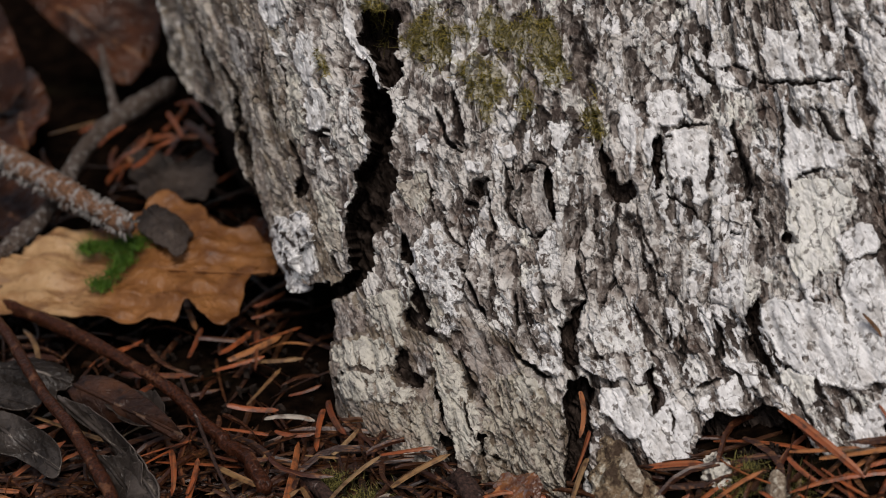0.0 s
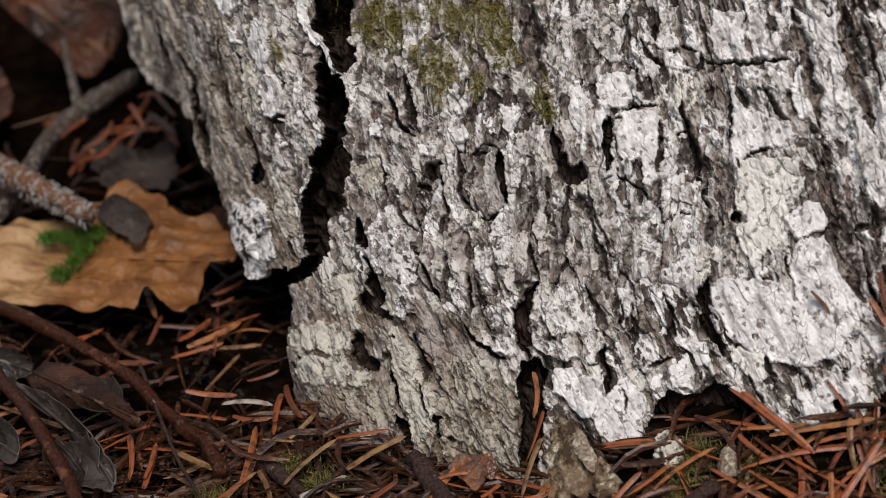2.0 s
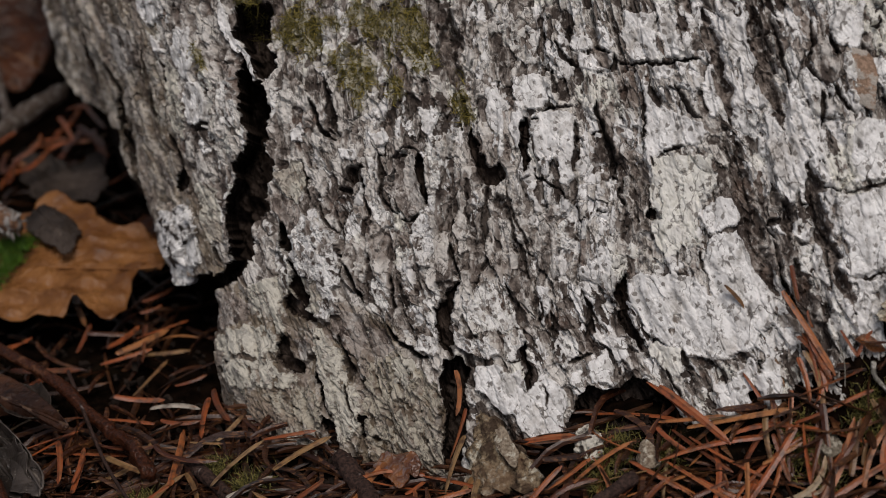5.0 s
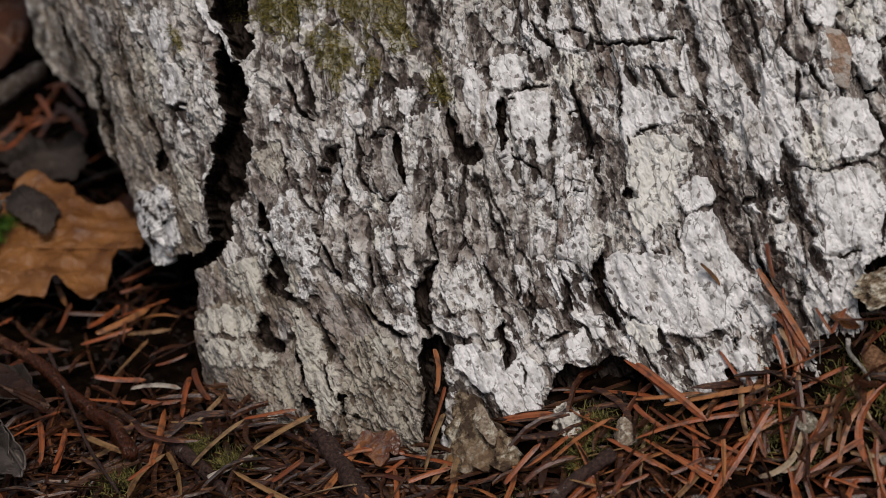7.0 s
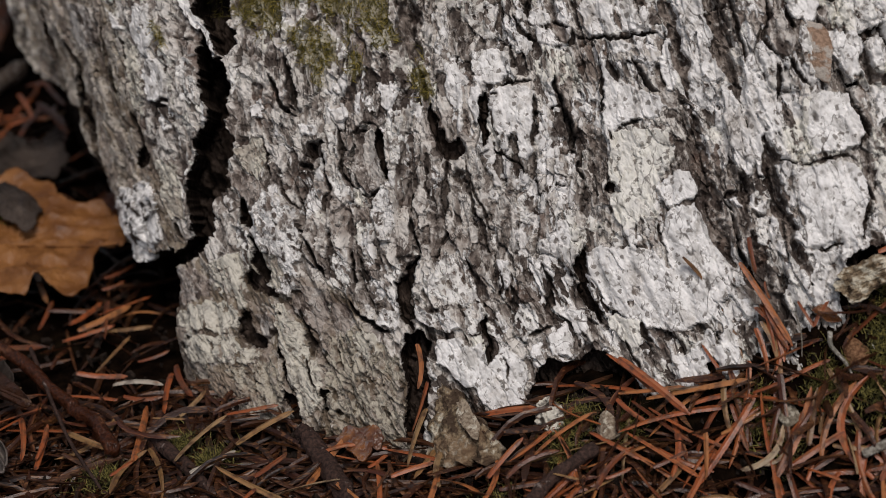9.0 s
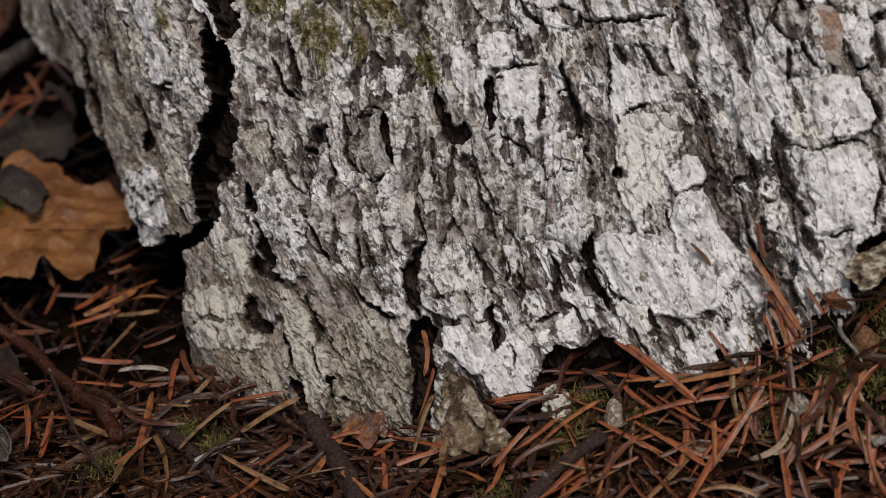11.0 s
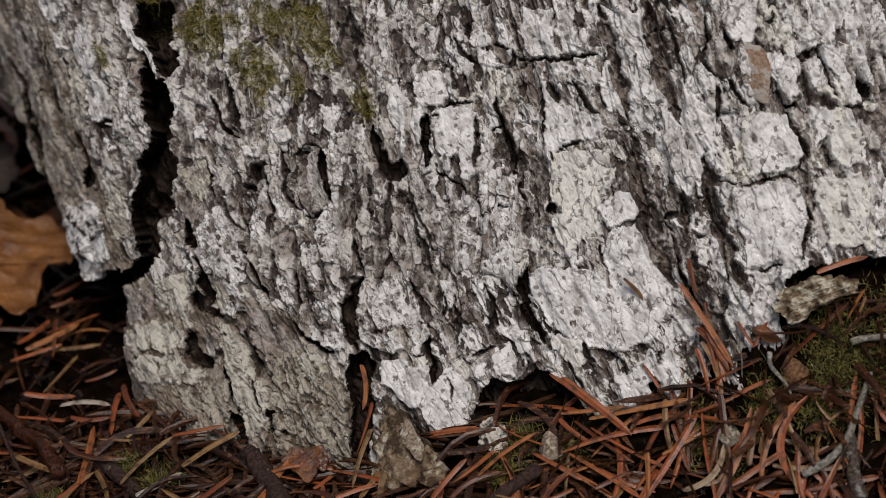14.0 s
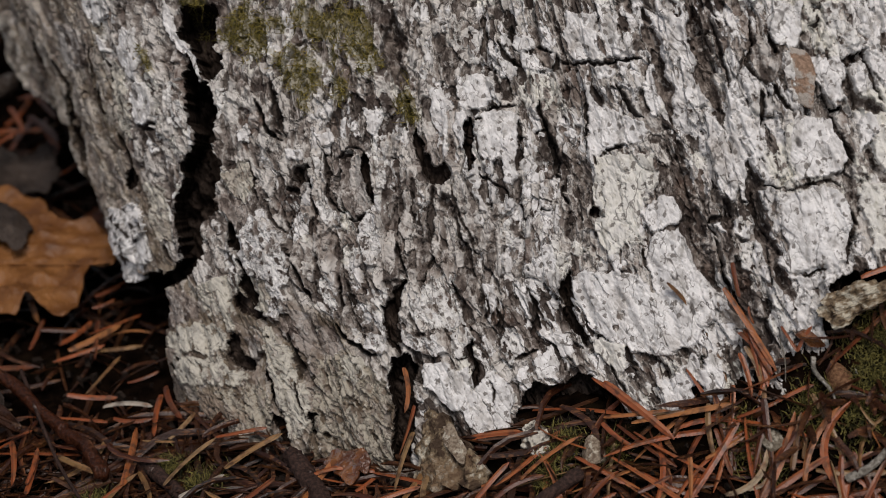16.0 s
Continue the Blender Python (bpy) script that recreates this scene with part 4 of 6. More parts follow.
HOLLOW = np.array([(-175, 40), (-146, 36), (-130, 34), (-112, 37), (-101, 36), (-90, 28), (-84, 22), (-79, 16), (-70, 16), (-61, 20), (-49, 25), (-54, 12), (-60, 2), (-62, -14), (-175, -14)])


def wrinkles(x, y, seed, octaves=3):
    """Sharp-crested noise, 0 to 1."""
    total, amp, norm = 0, 1.0, 0
    for k in range(octaves):
        total = total + amp * (1 - np.abs(grain(x * 2 ** k + 31 * k, y * 2 ** k - 12 * k, seed + k))) ** 2
        norm += amp
        amp *= 0.55
    return total / norm


MOSSY = [(-7, 75, 9, 7), (12, 78, 7, 6), (3, 67, 4, 5), (11, 66, 3, 3), (24, 64, 2.5, 7), (18, 74, 3, 5), (-19, 80, 3, 5), (-35, 66, 2, 6)]


def leaning(s, z):
    """How far the bark's grain has shifted round the trunk at a height: upright in the middle, aslant below and at the side."""
    upper = 0.10 + 0.15 * smooth(-45, -8, s) - 0.27 * smooth(42, 74, s)
    return np.where(z > 32, upper, -0.17) * (z - 32)


def flakes(x, y, seed, tall):
    """Overlapping tilted scales: their height, the distance from their rims and two numbers for each."""
    f1, f2, who, ox, oy = cells(x, y, seed)
    a, b = hashed(who, who * 0, seed + 1), hashed(who, who * 0, seed + 2)
    tx, ty = hashed(who, who * 0, seed + 3) - 0.5, hashed(who, who * 0, seed + 4) - 0.5
    return tall * (a - 0.5 + 1.5 * (tx * ox + ty * oy)), f2 - f1, a, b, who


def bark_relief():
    s, q = SG, QG
    # the pattern is drawn out where the trunk turns away to the side
    front = 0.75 * np.interp(s + S0, ROUND, GIRTH[:, 0]) + 0.25 * s
    u = front - leaning(s, ZG)
    fine_s, fine_q = 0.30 * fractal(front / 0.9, q / 1.1, 5, 3, 0.65), 0.42 * fractal(front / 0.9, q / 1.1, 13, 3, 0.65)
    us = u + 0.9 * fractal(u / 5, q / 8, 1, 3) + fine_s
    wq = q + 1.8 * fractal(u / 4, q / 6, 9, 3) + fine_q
    # long ridges, plates, scales and chips
    f1, f2, *_ = cells(us / 9.5, wq / 60, 21)
    ridge = (f2 - f1) * 9.5 * 0.5
    plate_h, plate, lift, worn, who = flakes(us / 4.6, wq / 12.5, 33, 1.5)
    scale_h, scale, tone, pale, _ = flakes(us / 1.9, wq / 4.0, 47, 1.15)
    chip_h, _, crumb, *_ = flakes(us / 0.85, wq / 1.35, 61, 0.50)
    rough = smooth(-0.4, 0.4, fractal(s / 7, q / 10, 66, 2))
    calm = 1 - 0.6 * smooth(-14, -30, s) * smooth(36, 26, ZG) - 0.45 * smooth(-30, -48, s) * smooth(26, 36, ZG)
    rough = rough * calm
    h = 1.0 * fractal(u / 16, q / 22, 60, 2)
    h += 1.0 * smooth(0.0, 1.4, ridge) - 1.0
    h += plate_h * (0.4 + 0.6 * calm) + scale_h * (0.55 * calm + 0.6 * rough) + chip_h * (0.6 * calm + 0.5 * rough)
    h -= 0.75 * smooth(0.16, 0.0, plate) * smooth(0.25, 0.6, worn)
    h -= 0.45 * smooth(0.16, 0.0, scale) * smooth(0.35, 0.7, pale)
    crest = wrinkles(us / 1.7, wq / 5.2, 80, 4)
    h += 0.95 * calm ** 2 * (crest - 0.45)
    h += 0.16 * fractal(us / 0.8, wq / 1.2, 90, 2, 0.6)
    run = fractal(us / 3.8, wq / 60, 107, 2) - 0.25 * fractal(s / 9, q / 12, 108, 2)
    furrow = smooth(0.10, 0.46, run) * (0.3 + 0.5 * smooth(60, 85, s)) * smooth(-75, -40, s)
    h -= 1.5 * furrow
    swell = sum(lift_up * np.exp(-((s - bs) / wide) ** 2 - ((ZG - bz) / high) ** 2) for bs, bz, wide, high, lift_up in BULGES)
    h += swell
    under = 1.0 * fractal(u / 16, q / 22, 60, 2) + 0.35 * smooth(0.0, 1.4, ridge) - 0.1 + swell
    holes = smooth(0.52, 0.68, fractal(us / 1.3, wq / 2.0, 95, 2))
    h -= 0.9 * holes
    # lichen in patches, scale by scale; more on crests and rightwards, less in furrows
    n = 0.8 * fractal(s / 9, q / 18, 100, 3) + 0.55 * fractal(us / 1.2, wq / 2.6, 110, 3, 0.6) + 1.0 * (pale - 0.5) + 0.5 * (worn - 0.5) + 0.7 * (crest - 0.45) - 0.9 * furrow + 0.5 * (crumb - 0.5)
    amount = -0.22 + 0.30 * smooth(10, 60, s) + 0.20 * smooth(70, 95, s) + 0.22 * smooth(45, 65, s) * smooth(48, 64, ZG) + -0.25 * smooth(-24, -34, s) - 0.80 * smooth(-48, -80, s) - 0.30 * smooth(46, 30, ZG) * smooth(34, 4, s)
    lichen = smooth(-0.08, 0.34, n + amount) * (1 - 0.8 * holes)
    low = smooth(38, 18, ZG) * smooth(16, -8, s) + 0.75 * smooth(-38, -62, s)
    cream = np.maximum(0.7 * smooth(0.1, 0.5, fractal(s / 11, q / 11, 120, 2)), smooth(0.1, 0.5, 0.6 * fractal(s / 11, q / 11, 121, 2) + 1.2 * low - 0.2))
    # dark lines at scale edges, coloured in for the shade of fine cracks
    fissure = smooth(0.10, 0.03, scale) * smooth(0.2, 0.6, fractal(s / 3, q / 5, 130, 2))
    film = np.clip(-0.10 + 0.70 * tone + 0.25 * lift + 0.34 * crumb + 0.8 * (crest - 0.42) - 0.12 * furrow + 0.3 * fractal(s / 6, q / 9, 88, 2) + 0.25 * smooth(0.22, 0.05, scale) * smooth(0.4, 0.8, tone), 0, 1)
    brown = 0.8 * smooth(0.22, 0.5, fractal(s / 6, q / 13, 93, 2) + 0.25 * low)
    ids = who.copy()
    base = h.copy()
    for k, (kind, outline) in enumerate(CRUSTS):
        (x0, y0), (x1, y1) = outline.min(0) - 2, outline.max(0) + 2
        box = np.ix_((Z_AXIS > y0) & (Z_AXIS < y1), (S_AXIS > x0) & (S_AXIS < x1))
        sb, qb = s[box], q[box]
        d = inside(outline * (1, 1.18), sb + fine_s[box], qb + fine_q[box])
        d = d + (1.3 if kind in ("tan", "drab") else 0.75) * fractal(sb / 2.0, qb / 2.8, 150 + k, 3, 0.6)
        m = smooth(-0.12, 0.14, d)
        level = under[box]
        top = level + {"white": 0.30, "cream": 0.25, "grey": 1.2, "worn": 0.25, "bare": 0.3, "drab": 0.2, "tan": 0.4, "brown": -0.5}[kind]
        own = {"white": 0.30, "cream": 0.34, "grey": 0.30, "worn": 0.55, "bare": 0.22, "drab": 0.95, "tan": 0.7, "brown": 0.30}[kind]
        top = top + own * (base[box] - level) + 0.3 * fractal(sb / 3.5, qb / 6, 140 + k, 3) + 0.08 * fractal(sb / 0.5, qb / 0.7, 160, 2) + 0.14 * np.exp(-((d - 0.35) / 0.4) ** 2)
        pits = smooth(0.44, 0.60, fractal(sb / 0.9, qb / 1.5, 170 + k, 3, 0.6)) * smooth(-0.2, 0.3, fractal(sb / 4, qb / 6, 173 + k, 2))
        if kind in ("worn", "drab", "tan"):
            pits = smooth(0.20, 0.42, fractal(sb / 1.3, qb / 2.2, 174, 3, 0.65))
        warp = 0.5 * grain(sb / 1.6, qb / 1.6, 7)
        crackle = smooth(0.90, 0.985, 1 - np.abs(grain(u[box] / 1.7 + 0.3 * warp, qb / 16 + 0.2 * warp, 180 + k))) * smooth(0.22, 0.5, fractal(sb / 2.2, qb / 3.5, 190 + k, 2))
        crackle = crackle * smooth(-52, -42, sb)
        top = top - (1.2 if kind == "drab" else 0.4) * pits - 0.4 * crackle
        h[box] = h[box] * (1 - m) + top * m
        paint = {"white": 1.15, "cream": 1.0, "grey": 0.60, "worn": 0.70, "bare": 0.05, "drab": 0.66, "tan": 0.78, "brown": -0.1}[kind]
        shown = paint - 0.45 * pits + 0.25 * fractal(sb / 2.0, qb / 3.2, 175, 3) - (0.25 if kind in ("worn", "drab", "grey") else 0.08) * (crumb[box] < 0.3)
        lichen[box] = lichen[box] * (1 - m) + m * np.clip(shown, 0, 1)
        cream[box] = cream[box] * (1 - m) + m * {"white": 0.1, "cream": 0.62, "grey": 0.25, "worn": 0.35, "bare": 0.0, "drab": 1.0, "tan": 0.91, "brown": 0.0}[kind]
        brown[box] = brown[box] * (1 - m) + m * {"brown": 1.0, "bare": 0.3}.get(kind, 0.0)
        fissure[box] = fissure[box] * (1 - m) + m * 0.85 * crackle
        ids[box] = np.where(d > 0, -1 - k, ids[box])
    sink = np.zeros(s.shape)
    for k, (width, depth, line) in enumerate(GROOVES):
        (x0, y0), (x1, y1) = line.min(0) - 5, line.max(0) + 5
        box = np.ix_((Z_AXIS > y0) & (Z_AXIS < y1), (S_AXIS > x0) & (S_AXIS < x1))
        sb, qb = s[box], q[box]
        d, t, side = track(line * (1, 1.18), sb + 1.2 * fine_s[box] + 0.4 * grain(sb / 2, qb / 3, 203), qb + 1.2 * fine_q[box])
        ends = np.minimum(smooth(-0.02, 0.3, t), smooth(1.02, 0.75, t))
        wide = width * (0.15 + 0.95 * ends) * np.clip(1 + 0.9 * fractal(sb / 1.8, qb / 2.6, 200 + k, 3), 0.15, 1.6)
        broad = width > 1.5
        wide = wide * (1.35 if broad else 1.0)
        soft = 0.5 if broad else 0.16
        m = smooth(soft, -soft, d - 0.5 * wide) * smooth(0.0, 0.35, wide)
        if depth > 5:
            m = m * (0.85 + 0.15 * fractal(sb / 3, qb / 5, 207, 3))
        sink[box] = np.maximum(sink[box], m * (depth if depth > 5 or broad else 0.75 * depth))
        # one lip stands higher than the other
        lip = (1 if hashed(np.array(k), np.array(7), 1) < 0.5 else -1) * side
        h[box] += 0.5 * min(depth, 4) / 3 * np.exp(-((d - 0.5 * wide) / 1.1) ** 2) * ends * smooth(-0.3, 0.3, lip)
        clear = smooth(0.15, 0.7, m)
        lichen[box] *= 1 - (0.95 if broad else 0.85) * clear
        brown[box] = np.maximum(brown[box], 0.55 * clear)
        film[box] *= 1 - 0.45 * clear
        # narrow grooves carry their shade as dark colour as well
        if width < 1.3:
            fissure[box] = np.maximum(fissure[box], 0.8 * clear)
    for depth, outline in PITS:
        (x0, y0), (x1, y1) = outline.min(0) - 2, outline.max(0) + 2
        box = np.ix_((Z_AXIS > y0) & (Z_AXIS < y1), (S_AXIS > x0) & (S_AXIS < x1))
        d = inside(outline * (1, 1.18), s[box] + 1.3 * fine_s[box], q[box] + 1.3 * fine_q[box]) + 0.25 * fractal(s[box] / 1.5, q[box] / 1.5, 222, 2)
        deep = smooth(-0.12, 0.22, d) * (1 + 0.25 * fractal(s[box] / 2.5, q[box] / 4, 224, 3))
        sink[box] = np.maximum(sink[box], depth * deep)
        lichen[box] *= 1 - 0.9 * smooth(0, 0.15, d)
    d = inside(HOLLOW * (1, 1.18), s + 1.2 * fine_s, q + 1.2 * fine_q) + 0.9 * fractal(s / 4, q / 4, 220, 2)
    sink = np.maximum(sink, 42 * smooth(-0.15, 0.3, d))
    spots = sum(np.exp(-((s - a) / wide) ** 2 - ((ZG - b) / high) ** 2) for a, b, wide, high in MOSSY)
    moss = smooth(0.15, 0.75, np.minimum(spots, 1.1) * 1.1 + 0.75 * fractal(us / 2.6, wq / 4, 210, 3) - 0.22) * smooth(0.12, 0.4, spots)
    return h, sink, lichen, cream, moss, fissure, film, brown, ids


INWARD = np.array((0.03, 0.87, -0.49))     # the cracks run back into the wood
HEIGHT, SINK, LICHEN, CREAM, MOSS, FISSURE, FILM, BROWN, PLATE_ID = bark_relief()


def islands(mask):
    """Numbers the connected patches of a mask from 1."""
    out = np.zeros(mask.shape, int)
    count = 0
    todo = set(zip(*(v.tolist() for v in np.nonzero(mask))))
    while todo:
        count += 1
        edge = [todo.pop()]
        while edge:
            i, j = edge.pop()
            out[i, j] = count
            for n in ((i + 1, j), (i - 1, j), (i, j + 1), (i, j - 1)):
                if n in todo:
                    todo.remove(n)
                    edge.append(n)
    return out


def build_trunk():
    trunk = tagged(new("tree_trunk"), "rough grey trunk base crusted with white lichen, deeply split", "tree trunk")
    base, out = trunk_at(SG, ZG)
    place = ((base + out * HEIGHT[..., None] + INWARD * SINK[..., None]) * MM).reshape(-1, 3)
    rows, cols = SG.shape
    grid = place.reshape(rows, cols, 3)
    normal = np.cross(np.gradient(grid, axis=1), np.gradient(grid, axis=0)).reshape(-1, 3)
    normal /= np.linalg.norm(normal, axis=1)[:, None] + 1e-20
    index = np.arange(rows * cols).reshape(rows, cols)
    quads = np.stack([index[:-1, :-1], index[:-1, 1:], index[1:, 1:], index[1:, :-1]], -1).reshape(-1, 4)
    owner = PLATE_ID[:-1, :-1].ravel().copy()
    # deep faces get the inner bark with shade in its colour
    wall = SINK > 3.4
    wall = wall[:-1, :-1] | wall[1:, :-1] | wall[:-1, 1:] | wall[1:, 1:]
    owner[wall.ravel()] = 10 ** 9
    names, inverse, counts = np.unique(owner, return_inverse=True, return_counts=True)
    small = (counts < 120) & (names < 10 ** 9)
    owner = np.where(small[inverse], 10 ** 9 - 1, owner)
    names, inverse, counts = np.unique(owner, return_inverse=True, return_counts=True)
    # the plates nearest the middle of the front are parts, the outer ones one joined part
    centre = np.bincount(inverse, SG[:-1, :-1].ravel()) / counts
    rank = np.argsort(np.abs(centre - 25))
    single = [k for k in rank if names[k] < 10 ** 9 - 1][:290]
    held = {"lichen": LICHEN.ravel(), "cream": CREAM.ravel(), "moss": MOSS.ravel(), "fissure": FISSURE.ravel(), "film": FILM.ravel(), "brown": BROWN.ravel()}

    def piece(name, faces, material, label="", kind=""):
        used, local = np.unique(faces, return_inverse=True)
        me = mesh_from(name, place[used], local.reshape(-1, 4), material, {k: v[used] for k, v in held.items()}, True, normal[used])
        return tagged(part(name, me, trunk, label), kind=kind)

    order = np.argsort(inverse, kind="stable")
    ends = np.cumsum(counts)
    group = [quads[order[e - c:e]] for e, c in zip(ends, counts)]
    for k in single:
        label = ""
        if names[k] < 0:
            label = {"white": "white crusted bark plate", "cream": "cream crusted bark plate", "grey": "pale grey raised bark plate", "worn": "worn whitish bark plate",
                     "bare": "smooth bare bark plate", "drab": "dull olive bark plate", "tan": "cream-brown crusted bark plate", "brown": "smooth brown bark plate"}[CRUSTS[-1 - names[k]][0]]
        piece("bark_plate", group[k], BARK, label)
    chosen = set(single)
    rest = [group[k] for k in range(len(names)) if k not in chosen and names[k] < 10 ** 9]
    if rest:
        piece("outer_bark", np.vstack(rest), BARK, "ridged grey bark round the side", "stuff")
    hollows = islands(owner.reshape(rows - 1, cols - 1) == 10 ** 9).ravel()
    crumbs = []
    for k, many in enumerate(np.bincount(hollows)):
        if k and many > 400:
            piece("inner_bark", quads[hollows == k], INNER, "brown inner bark deep in a crack, darkened for shade")
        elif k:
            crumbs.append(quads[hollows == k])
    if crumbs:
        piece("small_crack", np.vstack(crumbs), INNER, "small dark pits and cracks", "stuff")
    # the stem behind and above
    s_all = np.linspace(0, ROUND[-1], 160, endpoint=False) - S0
    z_all = np.concatenate([np.arange(-20, 112, 6), 112 + np.cumsum(np.linspace(8, 180, 26))])
    sa, za = np.meshgrid(s_all, z_all)
    base, out = trunk_at(sa, za)
    sunk = 75 * smooth(-250, -225, sa) * smooth(142, 132, sa) * smooth(116, 106, za)
    rough = 2.5 * fractal(sa / 9, za / 30, 300, 3) + 1.5 * fractal(sa / 3.5, za / 14, 310, 2) - 1
    v = (base + out * (rough - sunk)[..., None]) * MM
    r, c = sa.shape
    idx = np.arange(r * c).reshape(r, c)
    nxt = np.roll(idx, -1, 1)
    f = np.stack([idx[:-1], nxt[:-1], nxt[1:], idx[1:]], -1).reshape(-1, 4)
    flat = {"lichen": smooth(0.1, 0.5, fractal(sa / 14, za / 26, 320, 3)).ravel(), "cream": np.zeros(sa.size), "moss": np.zeros(sa.size), "fissure": np.zeros(sa.size), "film": (0.4 + 0.3 * fractal(sa / 5, za / 9, 330, 2)).ravel(), "brown": np.zeros(sa.size)}
    lid = np.stack([idx[-1, :-3:2], idx[-1, 1:-2:2], idx[-1, 2:-1:2], np.full(len(idx[-1, :-3:2]), idx[-1, -1])], -1)
    part("stem", mesh_from("stem", v.reshape(-1, 3), np.vstack([f, lid]), BARK, flat), trunk)


build_trunk()

# ---- the ground ----


def trunk_depth(x, y, z):
    """How far a place lies inside the trunk's plain form: positive within (front and left side)."""
    line, _ = trunk_at(np.linspace(-170, 150, 300), np.full(300, 0.0))
    fy = np.interp(x + 0.18 * z, line[:, 0], line[:, 1])
    return y - (fy + 0.6 * z)


def floor_height(x, y):
    """The humus under the litter, in millimetres."""
    top = ground_height(x, y)
    foot = smooth(-16, -3, trunk_depth(x, y, top)) * smooth(0, 25, x)
    return top - 5.0 + 4.0 * foot + 1.2 * fractal(x / 5, y / 5, 400, 3)


def build_ground():
    def axis(lo, hi, fine):
        near = np.arange(lo, hi, fine)
        far = np.cumsum(fine * 1.35 ** np.arange(36))
        return np.concatenate([lo - far[::-1], near, hi - fine + far])
    gx, gy = np.meshgrid(axis(-190, 190, 1.5), axis(-90, 300, 1.5))
    gz = floor_height(gx, gy)
    v = np.stack([gx, gy, gz], -1).reshape(-1, 3) * MM
    r, c = gx.shape
    i = np.arange(r * c).reshape(r, c)
    f = np.stack([i[:-1, :-1], i[:-1, 1:], i[1:, 1:], i[1:, :-1]], -1).reshape(-1, 4)
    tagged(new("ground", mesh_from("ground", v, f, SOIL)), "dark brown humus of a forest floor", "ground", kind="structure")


build_ground()


# ---- fallen needles ----


def needle_shape(length, bend, width, twist=0.0, stations=8):
    """A dry needle along x, from its blunt foot to its point, in millimetres."""
    t = np.linspace(0, 1, stations)
    t = 0.5 - 0.5 * np.cos(t * math.pi) * (0.55 + 0.45 * np.abs(np.cos(t * math.pi)))
    x = length * (t - 0.5)
    y = bend * (1 - (2 * t - 1) ** 2)
    w = width * 0.5 * np.minimum(1, np.minimum(0.55 + 9 * t, 0.22 + 7 * (1 - t))) * (1 - 0.18 * t)
    verts = []
    for k in range(stations):
        a = twist * t[k]
        for dy, dz in ((1, 0.05), (0.15, 0.36), (-1, 0.05), (-0.15, -0.34)):
            verts.append((x[k], y[k] + w[k] * (dy * math.cos(a) - dz * math.sin(a)), w[k] * (dy * math.sin(a) + dz * math.cos(a))))
    faces = [(4 * k + j, 4 * k + (j + 1) % 4, 4 * k + 4 + (j + 1) % 4, 4 * k + 4 + j) for k in range(stations - 1) for j in range(4)]
    faces += [(3, 2, 1, 0), (4 * stations - 4, 4 * stations - 3, 4 * stations - 2, 4 * stations - 1)]
    return np.array(verts), np.array(faces)


def build_litter():
    rng = np.random.default_rng(5)
    verts, faces, total = [], [], 0
    shapes = [needle_shape(l, b, w, tw, 6) for l, b, w, tw in ((18, 1.5, 1.4, 0.5), (15, 2.6, 1.3, -0.4), (20, 0.6, 1.5, 0.2), (12, 1.0, 1.2, 0.9), (17, -3.2, 1.35, 0.3))]
    n = 0
    while n < 2900:
        x, y = rng.uniform(-175, 165), rng.uniform(-75, 230)
        if rng.random() < 0.6:
            x, y = rng.uniform(-130, 130), rng.uniform(-42, 30)
        if trunk_depth(np.array(x), np.array(y), ground_height(np.array(x), np.array(y))) > (30 if x < -48 else 2):
            continue
        v, f = shapes[rng.integers(len(shapes))]
        layer = rng.random()
        m = Euler((0, 0, rng.uniform(0, 6.3))).to_matrix() @ Euler((0, rng.normal(0, 0.13), 0)).to_matrix() @ Euler((rng.uniform(0, 6.3), 0, 0)).to_matrix()
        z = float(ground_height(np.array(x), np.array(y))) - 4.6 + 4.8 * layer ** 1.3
        verts.append((v * rng.uniform(0.75, 1.15)) @ np.array(m).T + (x, y, z))
        faces.append(f + total)
        total += len(v)
        n += 1
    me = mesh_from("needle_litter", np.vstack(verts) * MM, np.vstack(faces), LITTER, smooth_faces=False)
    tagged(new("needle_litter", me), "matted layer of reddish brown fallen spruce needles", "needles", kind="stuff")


build_litter()


# ---- single needles lying on top, foot and point in millimetres, and how far they bend ----
NEEDLES = []
NEEDLES += [(89.6, -27.6, 3.6, 92, -14.3, 18.7, 5, ""), (71.2, -25.2, 3.7, 80.5, -13.7, 16.1, -1, ""), (73.7, -24.6, 5.3, 85.4, -21, 10.4, 0, ""), (43.4, -13.6, 6.3, 53, -22, 3.4, 0, ""), (45.3, -12.2, 8.1, 57.6, -23.3, 4.3, 0, ""), (45.5, 1.7, 16.2, 57.6, -11.3, 10.4, 0, ""), (50.3, -6.8, 9.7, 64.2, -18.5, 6.6, -1, ""), (47.3, -4.4, 10, 57.5, -15.3, 6.7, 0, ""), (54.4, -8.7, 9.5, 52.2, -22.5, 3.9, 1, "")]
NEEDLES += [(60, -15, 8.9, 58.6, -23.8, 4.1, 0, ""), (65, -6.9, 15, 64.6, -16, 9.1, 0, "p"), (65.7, -10.9, 11.8, 67.5, -19.3, 6.5, 0, ""), (58.5, -8.8, 11.1, 69.7, -11.5, 13.7, 0, ""), (69.6, -12, 14.1, 82.4, -17.7, 13, 1, ""), (44.8, -3, 11.1, 57.9, -5.3, 12.8, 0, ""), (50, -5.8, 11.2, 70, -9.4, 16.2, 0, ""), (54.6, -5.5, 12.5, 70.2, -10.4, 16.1, 0, "p"), (69.7, -11.5, 14.4, 77.8, -12, 17.7, 0, "")]
